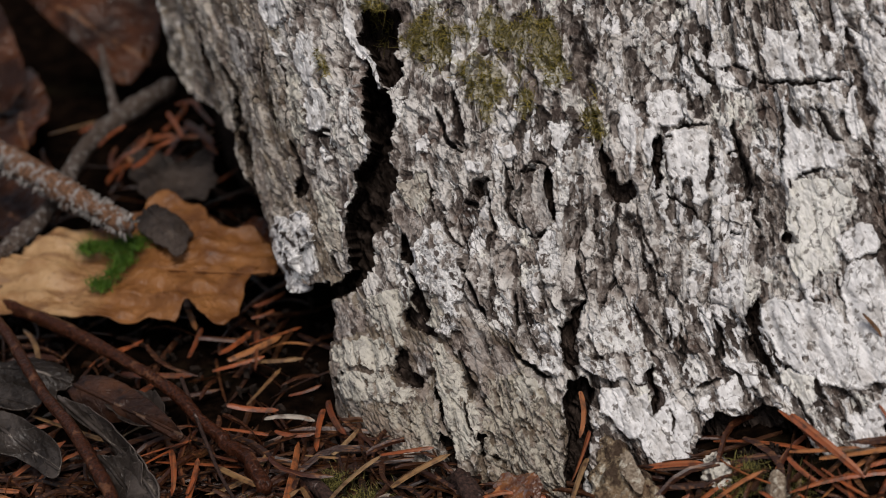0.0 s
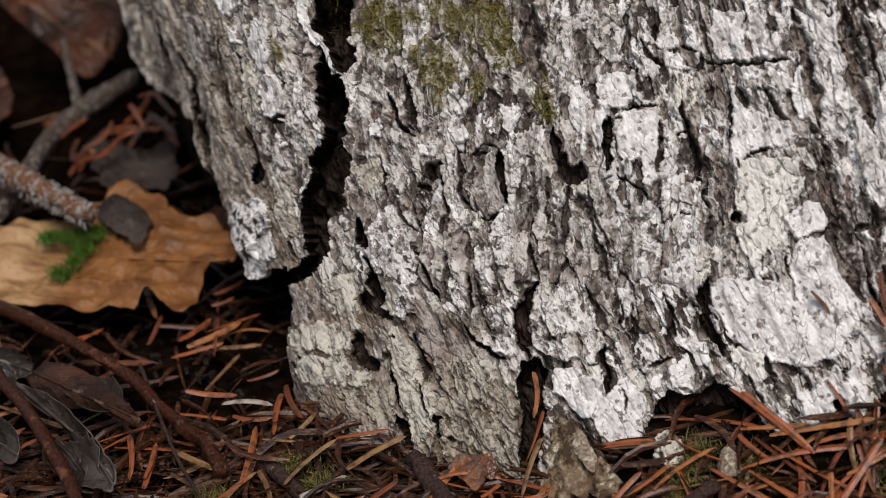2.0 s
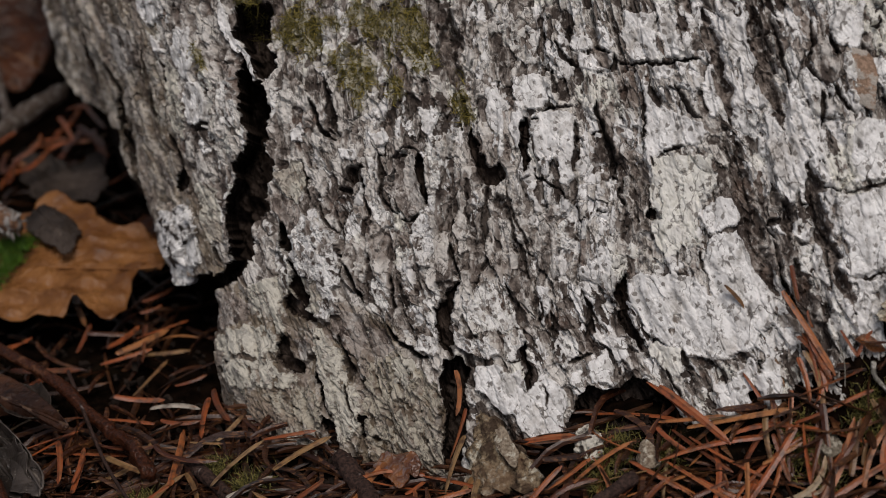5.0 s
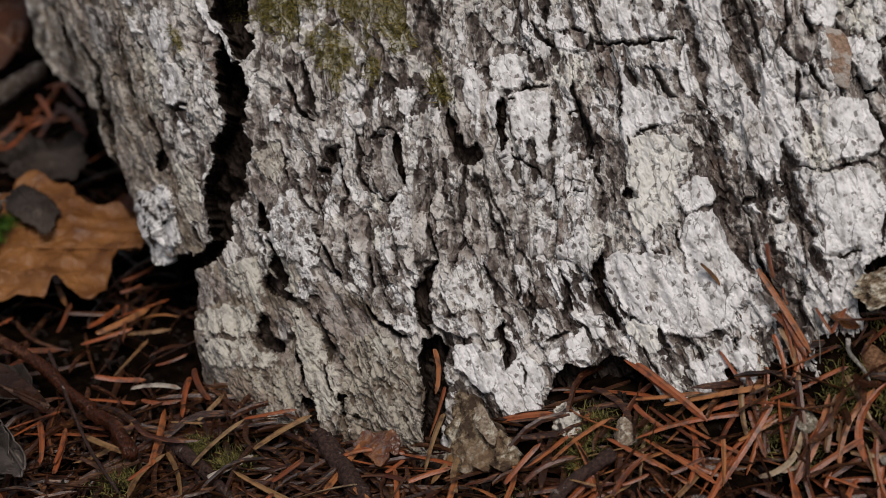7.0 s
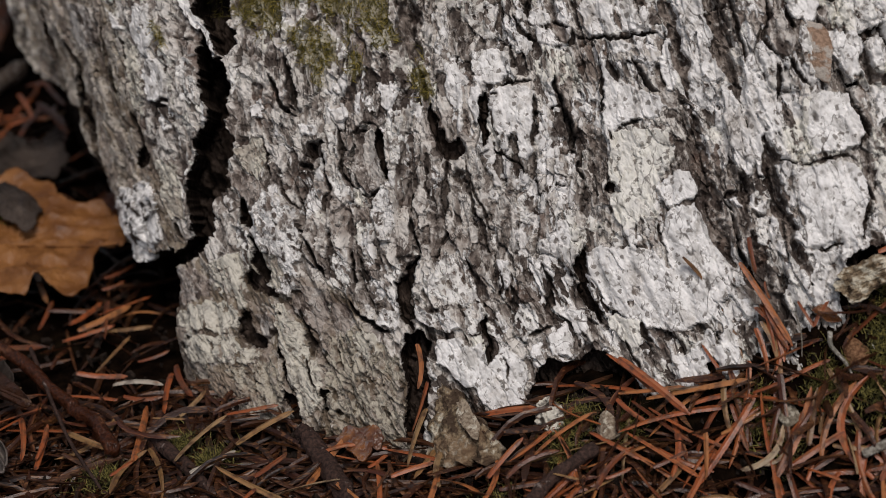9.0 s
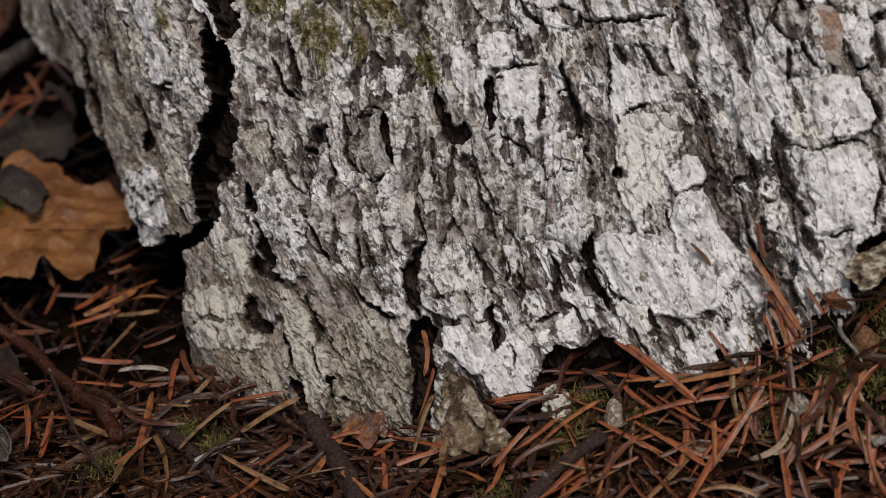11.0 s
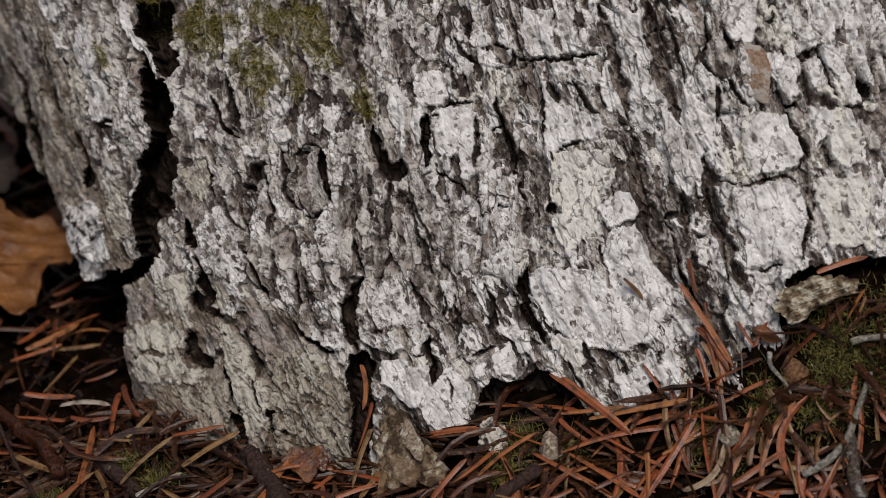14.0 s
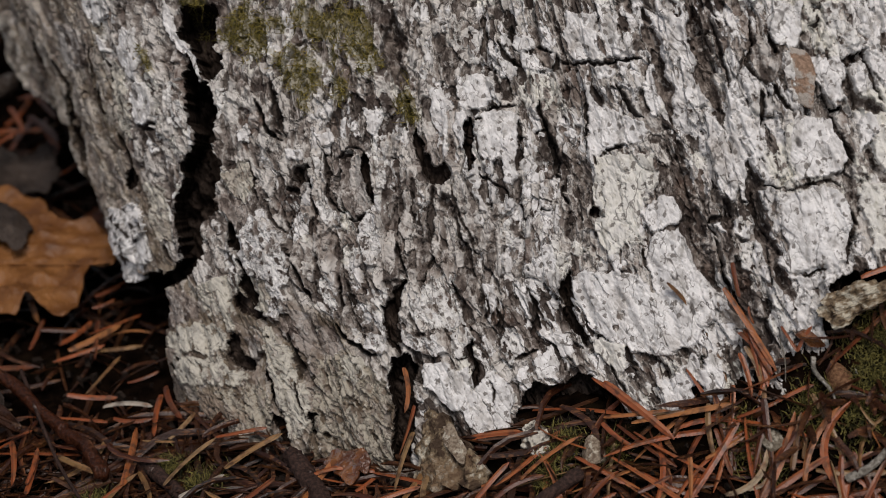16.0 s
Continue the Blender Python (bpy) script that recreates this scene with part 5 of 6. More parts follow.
NEEDLES += [(76.8, -11.5, 16.9, 84.6, -11.2, 20.3, 0, ""), (79.8, -3.2, 29, 82.4, -6.4, 24.8, 0, ""), (82.4, -6.3, 25, 85.4, -4.8, 29.4, 0, ""), (88.4, -9.6, 23.7, 101.1, -5.3, 32.8, 0, ""), (77.1, -24.8, 5.7, 83.6, -27.8, 4.2, 0, ""), (78.5, -21.5, 8.3, 81.6, -14.5, 16.5, 0, "p"), (81, -19.8, 9.4, 82.5, -17, 13, 0, "p"), (80.4, -23.9, 7.3, 88.6, -15.6, 17.8, 1, ""), (65.6, -22.8, 4.8, 74.5, -17.4, 11, -2, "p")]
NEEDLES += [(69.3, -22.6, 5.6, 74.3, -21.4, 7.8, -1, "p"), (88.7, -25.9, 4.6, 103, -25.2, 5.5, 0, ""), (103.3, -21, 10.8, 104.2, -16.2, 17.7, 0, "p"), (38.3, -10, 7.5, 47.3, -17.4, 5.3, 0, ""), (27.2, -14.6, 6.6, 39.2, -7.1, 10, 1, ""), (21.2, -18.1, 4.2, 31.9, -14.2, 6.8, 1, ""), (17.7, -16.7, 3.6, 25.3, -9.9, 7.5, 0, ""), (17.7, 1.4, 5.7, 28.7, -3.4, 9.6, 0, ""), (31.1, 2.6, 10.3, 49.1, -3.3, 11.3, 2, "")]
NEEDLES += [(43.4, 2.8, 16.8, 51.4, -3.8, 11.7, 0, ""), (44.3, -4.5, 10.9, 49.5, -10.4, 8.9, 0, ""), (7.6, 7.8, 10.5, 3.5, 3.8, 1.3, 0, ""), (6.1, 11.8, 17.2, 5.5, 7.7, 9, 0, ""), (6.8, 5.3, 5.7, 2.4, -8.2, 1.7, -1, "p"), (-1, -10, 1, 7.6, -7.6, 1.7, 0, ""), (39.8, -21.5, 4.7, 45.1, -20, 5.6, 0, ""), (-69.8, 18.7, 1.6, -56.4, 17.4, 0.8, -2, ""), (-57.5, 17.3, 1.2, -43.5, 8, 2.3, -2, "")]
NEEDLES += [(-50.3, 18, 0.6, -43.2, 15.7, 1.2, 0, "p"), (-44.1, -0.1, 2.1, -34.4, 14, 2.5, 1, "p"), (-34.8, 15.3, 1.7, -23.8, 16.2, 2.3, 0, ""), (-41, -3.5, 1.3, -32.2, 2.8, 1.3, 0, "g"), (-28.1, -5.7, 0.6, -21.9, 1.2, 0.5, 0, ""), (-63.9, 35.3, 2, -57.9, 48.6, 2.1, 0, "p"), (-68.3, 35.5, 2.1, -57.3, 34.8, 0.6, 0, ""), (-59.8, 30.2, 1.7, -48.9, 28.4, 1.8, 1, "g"), (-57.2, 26.1, 1.3, -48.5, 23.9, 1.8, 0, "")]
NEEDLES += [(-55.5, 39.5, 1, -48.6, 42, 1.7, 0, ""), (-67.3, 13.3, 1.9, -58.2, 5.3, 2.8, -1, "p"), (-65, 65.7, 1.2, -63.4, 48.3, 2.1, 0, ""), (-72.2, 55, 2.5, -66.2, 65.5, 1.5, 0, ""), (-46.8, 36.2, 1.4, -42.1, 23.1, 1.7, -1, ""), (-47.7, 34.1, 0.7, -48, 19.5, 0.4, 0, ""), (-52.8, 2.3, 1.3, -52.2, 23.8, -0.1, 0, ""), (-44.6, 17.3, 0.9, -39.6, 25.3, 1.4, 0, "p"), (-31.9, 3.4, 2.3, -20.5, 13.2, 2.6, 0, "p")]
NEEDLES += [(-57.2, -1.7, 1, -52.9, 2.8, 1, 0, ""), (78.1, -6.9, 21.6, 73.6, -9.7, 16.3, 0, ""), (69.5, 3, 34.5, 78, -7.4, 22, 0, ""), (72.8, -3.3, 25.2, 75.3, -10.5, 16.6, 1, "p"), (74.1, -3, 26.2, 74.8, -7.3, 19.7, 0, ""), (72, -1.6, 27.4, 74.5, -9.6, 17.7, 2, ""), (72.9, -1.6, 28, 76.2, -9.3, 19.4, 1, ""), (71.7, -3.4, 23.8, 73, -9.4, 17.4, 0, ""), (73.7, -1.7, 28.5, 77.2, -8.1, 21.4, 0, "")]
NEEDLES += [(90.7, -28.5, 3.9, 96.2, -22.6, 9.7, 0, ""), (94.8, -18.5, 14.8, 92.2, -15.4, 18.2, 0, "p"), (62.8, -16.2, 8.8, 70.7, -14.9, 12.3, 0, ""), (49.2, -19.9, 5.1, 56.1, -17.2, 6.3, 0, ""), (29.7, -19.2, 5.5, 34.9, -21.3, 4.9, 0, "p"), (10, -12.5, 1.1, 16.8, -11.7, 2.5, 0, ""), (77.2, -26.8, 4.1, 79.4, -23.5, 6.7, 0, ""), (95.3, -1.8, 37.5, 105.1, -1.3, 39.7, 0, ""), (100.3, -6.9, 29.7, 104, -4.4, 34.4, 0, "")]
NEEDLES += [(101.2, -8.1, 28.8, 104.1, -5.1, 33.3, 0, "p"), (71.8, 4.8, 39.4, 72.6, 1.2, 33.3, 0, ""), (74.1, 0.1, 32, 74.8, -1.7, 29.1, 0, ""), (64.6, -5.4, 15.6, 61.4, -1.9, 20.3, 0, ""), (10.6, 1.9, 1.3, 3.4, -10.4, 0.3, 0, "p"), (-5.6, -4.5, -0.4, -1.1, 0.6, -0.6, 0, ""), (86.7, -27.1, 4.9, 85.7, -21.5, 10.1, 0, "p"), (59, 6, 35, 69, -4, 18, 3, "p"), (99, -17, 17, 91, -24, 8, -2, "p")]
NEEDLES += [(-73, 4, 0, -72, 16, 1, 0, ""), (-73, 49, 2, -62, 54, 2, 0, ""), (-67, 72, 1, -62, 75, 1, 0, ""), (-73, 6, 1, -72, 17, 2, 0, ""), (-78, 20, 2, -76, 6, 1, 0, ""), (-70, 53, 2, -59, 62, 2, 0, ""), (-84, 84, 1, -79, 68, 1, 0, ""), (-125, 173, 2, -110, 182, 2, 1, ""), (-112, 150, 2, -106, 169, 2, 0, "")]
NEEDLES += [(-109, 156, 2, -99, 139, 2, 0, ""), (-112, 141, 2, -106, 152, 2, 1, ""), (-95, 172, 2, -86, 149, 1, 2, ""), (-83, 138, 2, -79, 149, 0, 0, ""), (-107, 165, 2, -90, 166, 2, 0, ""), (-101, 145, 2, -95, 175, 2, 0, ""), (-66, 59, 2, -55, 67, 1, 0, ""), (-78, 63, 2, -67, 62, 1, 0, ""), (-79, 55, 2, -78, 69, 1, 0, "")]
NEEDLES += [(-67, 77, 1, -60, 83, 1, 0, ""), (74, -15, 13, 71, -21, 7, 0, ""), (83, -8, 23, 71, -8, 18, 0, ""), (75, -11, 18, 75, -21, 8, 0, "")]


NEEDLES += [(-105.7, 134.7, 12.7, -99.1, 144.4, 15.3, -1.5, ""), (-98.2, 135.9, 13.1, -92.3, 138.7, 14.7, 0.9, ""), (-97.9, 154, 10.2, -94.2, 174.3, 9.2, -1.2, ""), (-92, 156.9, 11.1, -81.9, 137.7, 13.9, 0.5, ""), (-107.9, 132.5, 10.3, -109.1, 146.9, 9.7, 0.9, ""), (-127.8, 151.9, 11.9, -115.7, 156, 13.1, 1.5, "p"), (-95.3, 162.7, 13.5, -87.7, 153, 16.2, 1.4, ""), (-100.5, 141, 14, -93.2, 146.4, 12.4, 1.2, "")]
NEEDLES += [(-90, 151.5, 8.1, -84.5, 155.3, 8.7, -0.2, "p"), (-104.7, 122, 12.4, -103.8, 128.7, 14.1, -0.4, ""), (-93.3, 176.5, 8.1, -85.1, 158.4, 8.7, -0.2, ""), (-101.3, 126.1, 13.6, -96, 137.2, 14.4, -0.9, ""), (-96.9, 158.1, 13.4, -90.6, 141, 14, 0.5, ""), (-112.2, 140.9, 13, -107.7, 153.5, 12.5, 1.3, ""), (-133.2, 150.5, 11.9, -130, 162.9, 11.9, 0.9, ""), (-87.6, 156.8, 9.7, -81.5, 138.8, 9.6, -1.1, "")]


def placed_needle(foot, tip, bend, width, material, roll):
    a, b = Vector(foot), Vector(tip)
    width = min(width, 0.4 + 0.075 * (b - a).length)
    v, f = needle_shape((b - a).length, bend, width, 0.5, 12)
    ob = new("fallen_needle", mesh_from("fallen_needle", v * MM, f, material, smooth_faces=False))
    along_x = (b - a).normalized()
    side = Vector((0, 0, 1)).cross(along_x).normalized()
    m = Matrix((along_x, side, along_x.cross(side))).transposed().to_4x4()
    ob.matrix_world = Matrix.Translation((a + b) * 0.5 * MM) @ m @ Matrix.Rotation(roll, 4, "X")
    return ob


def build_needles():
    rng = random.Random(11)
    for x0, y0, z0, x1, y1, z1, bend, tint in NEEDLES:
        material = {"p": PALE_NEEDLE, "g": GREY_NEEDLE, "": NEEDLE}[tint]
        leaning = z0 - z1 > 10
        off = 1.2 if leaning else 0.0
        ob = placed_needle((x0, y0 - off, z0 + 0.4 + off), (x1, y1 - 0.5 * off, z1 + 0.4), bend * 1.3 + rng.gauss(0, 0.35), rng.uniform(1.3, 1.75), material, rng.uniform(-0.5, 0.5))
        label = {"p": "dry straw-coloured spruce needle", "g": "bleached grey spruce needle", "": "dry reddish brown spruce needle"}[tint]
        tagged(ob, label + (" leaning on the bark" if leaning else " on the litter"), "needle", "fallen spruce needles")
    count = 0
    while count < 200:
        x, y = rng.uniform(-125, 120), rng.uniform(-40, 12)
        if rng.random() < 0.35:
            x, y = rng.uniform(30, 125), rng.uniform(-42, -8)
        if x < -35 and rng.random() < 0.55:
            continue
        if rng.random() < 0.12:
            x, y = rng.uniform(-125, -45), rng.uniform(10, 85)
        if x > -40 and y > 20 or float(trunk_depth(np.array(x), np.array(y), ground_height(np.array(x), np.array(y)))) > -3:
            continue
        turn, long = rng.uniform(0, 6.28), rng.uniform(11, 21)
        dx, dy = 0.5 * long * math.cos(turn), 0.5 * long * math.sin(turn)
        ends = []
        for sx in (-1, 1):
            px, py = x + sx * dx, y + sx * dy
            ends.append((px, py, float(ground_height(np.array(px), np.array(py))) + rng.uniform(-0.8, 1.8)))
        pale = rng.random() < (0.3 if x > 60 else 0.18)
        ob = placed_needle(ends[0], ends[1], rng.gauss(0, 1.3), rng.uniform(1.05, 1.5), PALE_NEEDLE if pale else NEEDLE, rng.uniform(-0.5, 0.5))
        tagged(ob, ("dry straw-coloured" if pale else "dry reddish brown") + " spruce needle on the litter", "needle", "fallen spruce needles")
        count += 1


build_needles()

# ---- leaves, twigs and chips ----


def sheet(name, outline, curl, ripple, thick, material, seed, rings=30, around=160, ragged=0.35, fold=0.0):
    """A thin curved piece with a ragged outline, in millimetres: a leaf or a flake. Lies where its outline lies."""
    p = np.array(outline, float)
    centre = p.mean(0)
    _, _, axes = np.linalg.svd(p - centre)
    if axes[2] @ (0, -0.25, 0.97) < 0:
        axes[2] *= -1
    flat = (p - centre) @ axes.T
    ring = rounded(np.vstack([flat, flat[:1]])[:, :2], 12)[:-1]
    length = np.concatenate([[0], np.cumsum(np.hypot(*np.diff(np.vstack([ring, ring[:1]]), axis=0).T))])
    t = np.linspace(0, length[-1], around, endpoint=False)
    closed = np.vstack([ring, ring[:1]])
    edge = np.stack([np.interp(t, length, closed[:, 0]), np.interp(t, length, closed[:, 1])], -1)
    edge *= (1 + ragged * 0.1 * fractal(t / 2.2, t * 0 + seed, seed, 3))[:, None]
    off = np.stack([np.interp(t, length, np.append(np.interp(np.arange(len(ring)) / 12, np.arange(len(flat) + 1), np.append(flat[:, 2], flat[0, 2])), flat[0, 2]))], -1)[:, 0]
    r = np.linspace(0, 1, rings) ** 0.8
    u = r[:, None] * edge[None, :, 0]
    v = r[:, None] * edge[None, :, 1]
    half = np.abs(edge).max(0)
    w = r[:, None] ** 2 * off[None] + curl * (v / half[1]) ** 2 + 0.35 * curl * (u / half[0]) ** 2 + ripple * fractal(u / 9, v / 9, seed, 3) + fold * (wrinkles(u / 34, v / 7, seed + 11, 3) - 0.5) + 0.35 * ripple * (wrinkles(u / 3.2, v / 3.2, seed + 7, 3) - 0.5)
    bow = np.abs((np.abs(v) - 0.55 * u) / (0.16 * half[0]) % 1 - 0.5) * 2
    vein = np.maximum(np.maximum(np.exp(-(v / (0.03 * half[1] + 0.25)) ** 2), 0.8 * smooth(0.86, 1.0, bow)), 0.55 * smooth(0.96, 1.0, r)[:, None])
    top = np.stack([u, v, w + (0.25 * vein * min(1, thick * 3) if thick < 0.45 else 0)], -1).reshape(-1, 3)
    low = np.stack([u, v, w - thick], -1).reshape(-1, 3)
    i = np.arange(rings * around).reshape(rings, around)
    n = np.roll(i, -1, 1)
    f = np.stack([i[:-1], i[1:], n[1:], n[:-1]], -1).reshape(-1, 4)
    g = f[:, ::-1] + rings * around
    rim = np.stack([i[-1], i[-1] + rings * around, n[-1] + rings * around, n[-1]], -1)
    verts = (np.vstack([top, low]) @ axes + centre) * MM
    me = mesh_from(name, verts, np.vstack([f, g, rim]), material, {"vein": np.tile(vein.ravel(), 2)})
    t = np.linspace(-0.96, 1.0, 9) * half[0]
    spine = []
    for a in t:
        k = np.argmin((u - a) ** 2 + 4 * v ** 2)
        spine.append((np.array((u.ravel()[k], v.ravel()[k], w.ravel()[k] + 0.15)) @ axes) + centre)
    return me, spine


def stick(name, line, thick, thin, material, seed, knobs=0.12, sides=14):
    """A twig along a line, in millimetres, thicker at its start, with knobs and a broken end."""
    p = rounded(line, 14)
    n = len(p)
    t = np.linspace(0, 1, n)
    way = np.gradient(p, axis=0)
    way /= np.linalg.norm(way, axis=1)[:, None]
    side = np.cross(way, (0.13, 0.2, 1.0))
    side /= np.linalg.norm(side, axis=1)[:, None]
    up = np.cross(side, way)
    a = np.linspace(0, 2 * math.pi, sides, endpoint=False)
    tt, aa = np.meshgrid(t, a, indexing="ij")
    span = np.linalg.norm(np.diff(p, axis=0), axis=1).sum()
    r = (thick + (thin - thick) * tt) * (1 + knobs * fractal(tt * span / 3.0, aa * 1.6, seed, 3) + 0.5 * knobs * grain(tt * span / 11, aa * 0, seed + 3))
    r[0] *= 0.75
    r[-1] *= 0.6 + 0.3 * np.sin(a * 2)
    v = p[:, None] + r[..., None] * (np.cos(aa)[..., None] * side[:, None] + np.sin(aa)[..., None] * up[:, None])
    i = np.arange(n * sides).reshape(n, sides)
    nx = np.roll(i, -1, 1)
    f = np.stack([i[:-1], nx[:-1], nx[1:], i[1:]], -1).reshape(-1, 4)
    v = np.vstack([v.reshape(-1, 3), p[:1], p[-1:]])
    q = len(v)
    caps = [(q - 2, i[0, k + 2] if k + 2 < sides else i[0, 0], i[0, k + 1], i[0, k]) for k in range(0, sides, 2)]
    caps += [(q - 1, i[-1, k], i[-1, k + 1], i[-1, k + 2] if k + 2 < sides else i[-1, 0]) for k in range(0, sides, 2)]
    return mesh_from(name, v * MM, np.vstack([f, np.array(caps)]), material)


def build_leaves():
    def leaf(outline, curl, ripple, material, label, seed, thick=0.35, ragged=0.35, fold=0.0):
        me, spine = sheet("blade", outline, curl, ripple, thick, material, seed, ragged=ragged, fold=fold)
        ob = tagged(new("dead_leaf"), label, "leaf", "dead leaves in the litter")
        part("blade", me, ob)
        part("midrib", stick("midrib", spine[::2], 0.55, 0.25, material, seed, 0.05, 8), ob)
        return ob
    leaf([(-132.0, 86.1, 11.1), (-123.1, 89.3, 11.7), (-116.0, 94.9, 12.7), (-109.4, 96.8, 13.1), (-102.4, 95.1, 13.0), (-95.6, 100.2, 13.9), (-93.9, 105.1, 14.7), (-90.1, 107.8, 15.1), (-84.5, 104.5, 14.7), (-80.1, 102.2, 14.5), (-77.1, 94.5, 13.3), (-72.3, 91.8, 13.0), (-66.9, 91.7, 13.1), (-62.7, 85.4, 12.1), (-60.0, 77.8, 10.9), (-60.5, 73.9, 10.3), (-64.1, 77.0, 10.7), (-66.7, 74.0, 10.2), (-67.9, 65.5, 8.7), (-70.1, 60.1, 8.0), (-73.0, 59.6, 8.0), (-77.1, 63.8, 8.2), (-80.0, 67.4, 8.8), (-82.5, 62.2, 8.0), (-87.6, 64.1, 8.1), (-92.7, 63.7, 8.0), (-99.3, 65.2, 8.1), (-107.1, 65.6, 8.0), (-118.2, 69.7, 8.5), (-128.8, 70.4, 8.5)],
         1.0, 2.6, TAN_LEAF, "tan dead oak leaf with lobed edges, lying flat", 3, ragged=0.2, fold=3.6)
    leaf([(-148.8, 213.9, 34), (-140.3, 203.3, 30), (-130.3, 193.7, 24), (-121.2, 186.9, 18), (-116.4, 180.8, 15), (-110.4, 179.9, 14), (-105.7, 186.3, 18), (-102.3, 191.5, 24), (-105.2, 206.9, 34)],
         -5, 3.0, BROWN_LEAF, "large reddish brown dead leaf, arched and glossy", 8)
    leaf([(-156.6, 202.4, 8), (-145.4, 204.5, 8), (-136.8, 186.5, 10), (-131, 168.1, 11), (-133, 153.6, 9), (-146.3, 152.9, 8)], 4, 3.0, BROWN_LEAF, "reddish brown dead leaf sunk in the litter", 71, ragged=0.8)
    leaf([(-165, 215, 30), (-150, 205, 26), (-139, 179, 14), (-145, 168, 12), (-160, 175, 16)], 5, 2.5, BROWN_LEAF, "brown curled dead leaf on the forest floor", 13)
    leaf([(-106, 149, 9), (-94, 142, 8), (-85, 145, 7), (-83, 126, 6), (-99, 124, 5)], 2.5, 2.0, DULL_LEAF, "dull grey-brown piece of dead leaf", 17, ragged=2.5)
    leaf([(-95.5, 95.4, 17.6), (-91.4, 99.1, 18.3), (-85.8, 95.8, 17.9), (-81.3, 89.7, 17.0), (-81.3, 84.7, 16.2), (-83.5, 79.0, 15.2), (-86.8, 82.8, 15.8), (-91.1, 86.7, 16.3)], -1.0, 1.6, DULL_LEAF, "dark dull dead leaf on a tan leaf", 23, ragged=1.6)
    leaf([(-116, 28, 9), (-109, 24, 9), (-101, 17, 9), (-98, 13, 8), (-98, 10, 6), (-100, 9, 4), (-105, 14, 4), (-109, 16, 5), (-115, 17, 6)], 4.5, 1.6, GREY_LEAF, "dark grey rotting leaf with pale veins and a curled edge", 29)
    leaf([(-101, 30, 10), (-94, 25, 11), (-86, 17, 11), (-82, 10, 10), (-78, 4, 9), (-75, -4, 7), (-81, 0, 4), (-83, 7, 5), (-87, 13, 5), (-91, 20, 6), (-96, 26, 7), (-101, 29, 8)], 3.5, 1.8, GREY_LEAF, "long grey rotting leaf, torn and curled along its rim", 31, ragged=0.6)
    leaf([(-102, 35, 9), (-98, 38, 11), (-92, 35, 12), (-84, 27, 12), (-77, 19, 11), (-74, 16, 9), (-76, 16, 8), (-81, 21, 7), (-88, 25, 7), (-94, 27, 7), (-101, 33, 8)], -3.0, 1.4, DARK_LEAF, "narrow brown dead leaf folded beside a twig", 37)
    leaf([(-120, 43, 6), (-110, 37, 7), (-107, 34, 6), (-112, 33, 5), (-119, 35, 4)], 3, 1.5, GREY_LEAF, "dark grey leaf scrap under a twig", 39)
    leaf([(-70, 112, 6), (-60, 104, 6), (-58, 94, 5), (-66, 92, 5), (-76, 100, 5)], 1.5, 1.5, BROWN_LEAF, "brown leaf fragment in the trunk's hollow", 41)
    leaf([(-150, 132, 5), (-135, 140, 7), (-122, 126, 6), (-126, 112, 4), (-145, 114, 3)], 3, 2, BROWN_LEAF, "brown dead leaf beneath a grey twig", 43)
    leaf([(-180, 190, 4), (-160, 172, 6), (-144, 186, 6), (-152, 212, 5)], 3, 2, BROWN_LEAF, "dull dead leaf among the litter", 47)
    leaf([(-92, 205, 5), (-80, 190, 6), (-72, 205, 6), (-82, 222, 5)], 3, 2, BROWN_LEAF, "brown dead leaf behind the trunk", 53)
    leaf([(-122, 52, 6), (-112, 50, 9), (-104, 46, 8), (-106, 40, 6), (-118, 44, 5)], -5, 2.2, GREY_LEAF, "crumpled grey leaf scrap under twigs", 59, ragged=2.5)
    leaf([(-92, 14, 5), (-86, 12, 7), (-80, 6, 6), (-82, -2, 4), (-90, 4, 4)], 5, 2.0, GREY_LEAF, "small curled grey leaf scrap", 61, ragged=2.5)
    leaf([(-88, 34, 6), (-82, 31, 8), (-78, 26, 7), (-83, 22, 5), (-90, 28, 5)], 5, 2.0, DULL_LEAF, "withered brown leaf scrap in the litter", 67, ragged=2.5)


build_leaves()


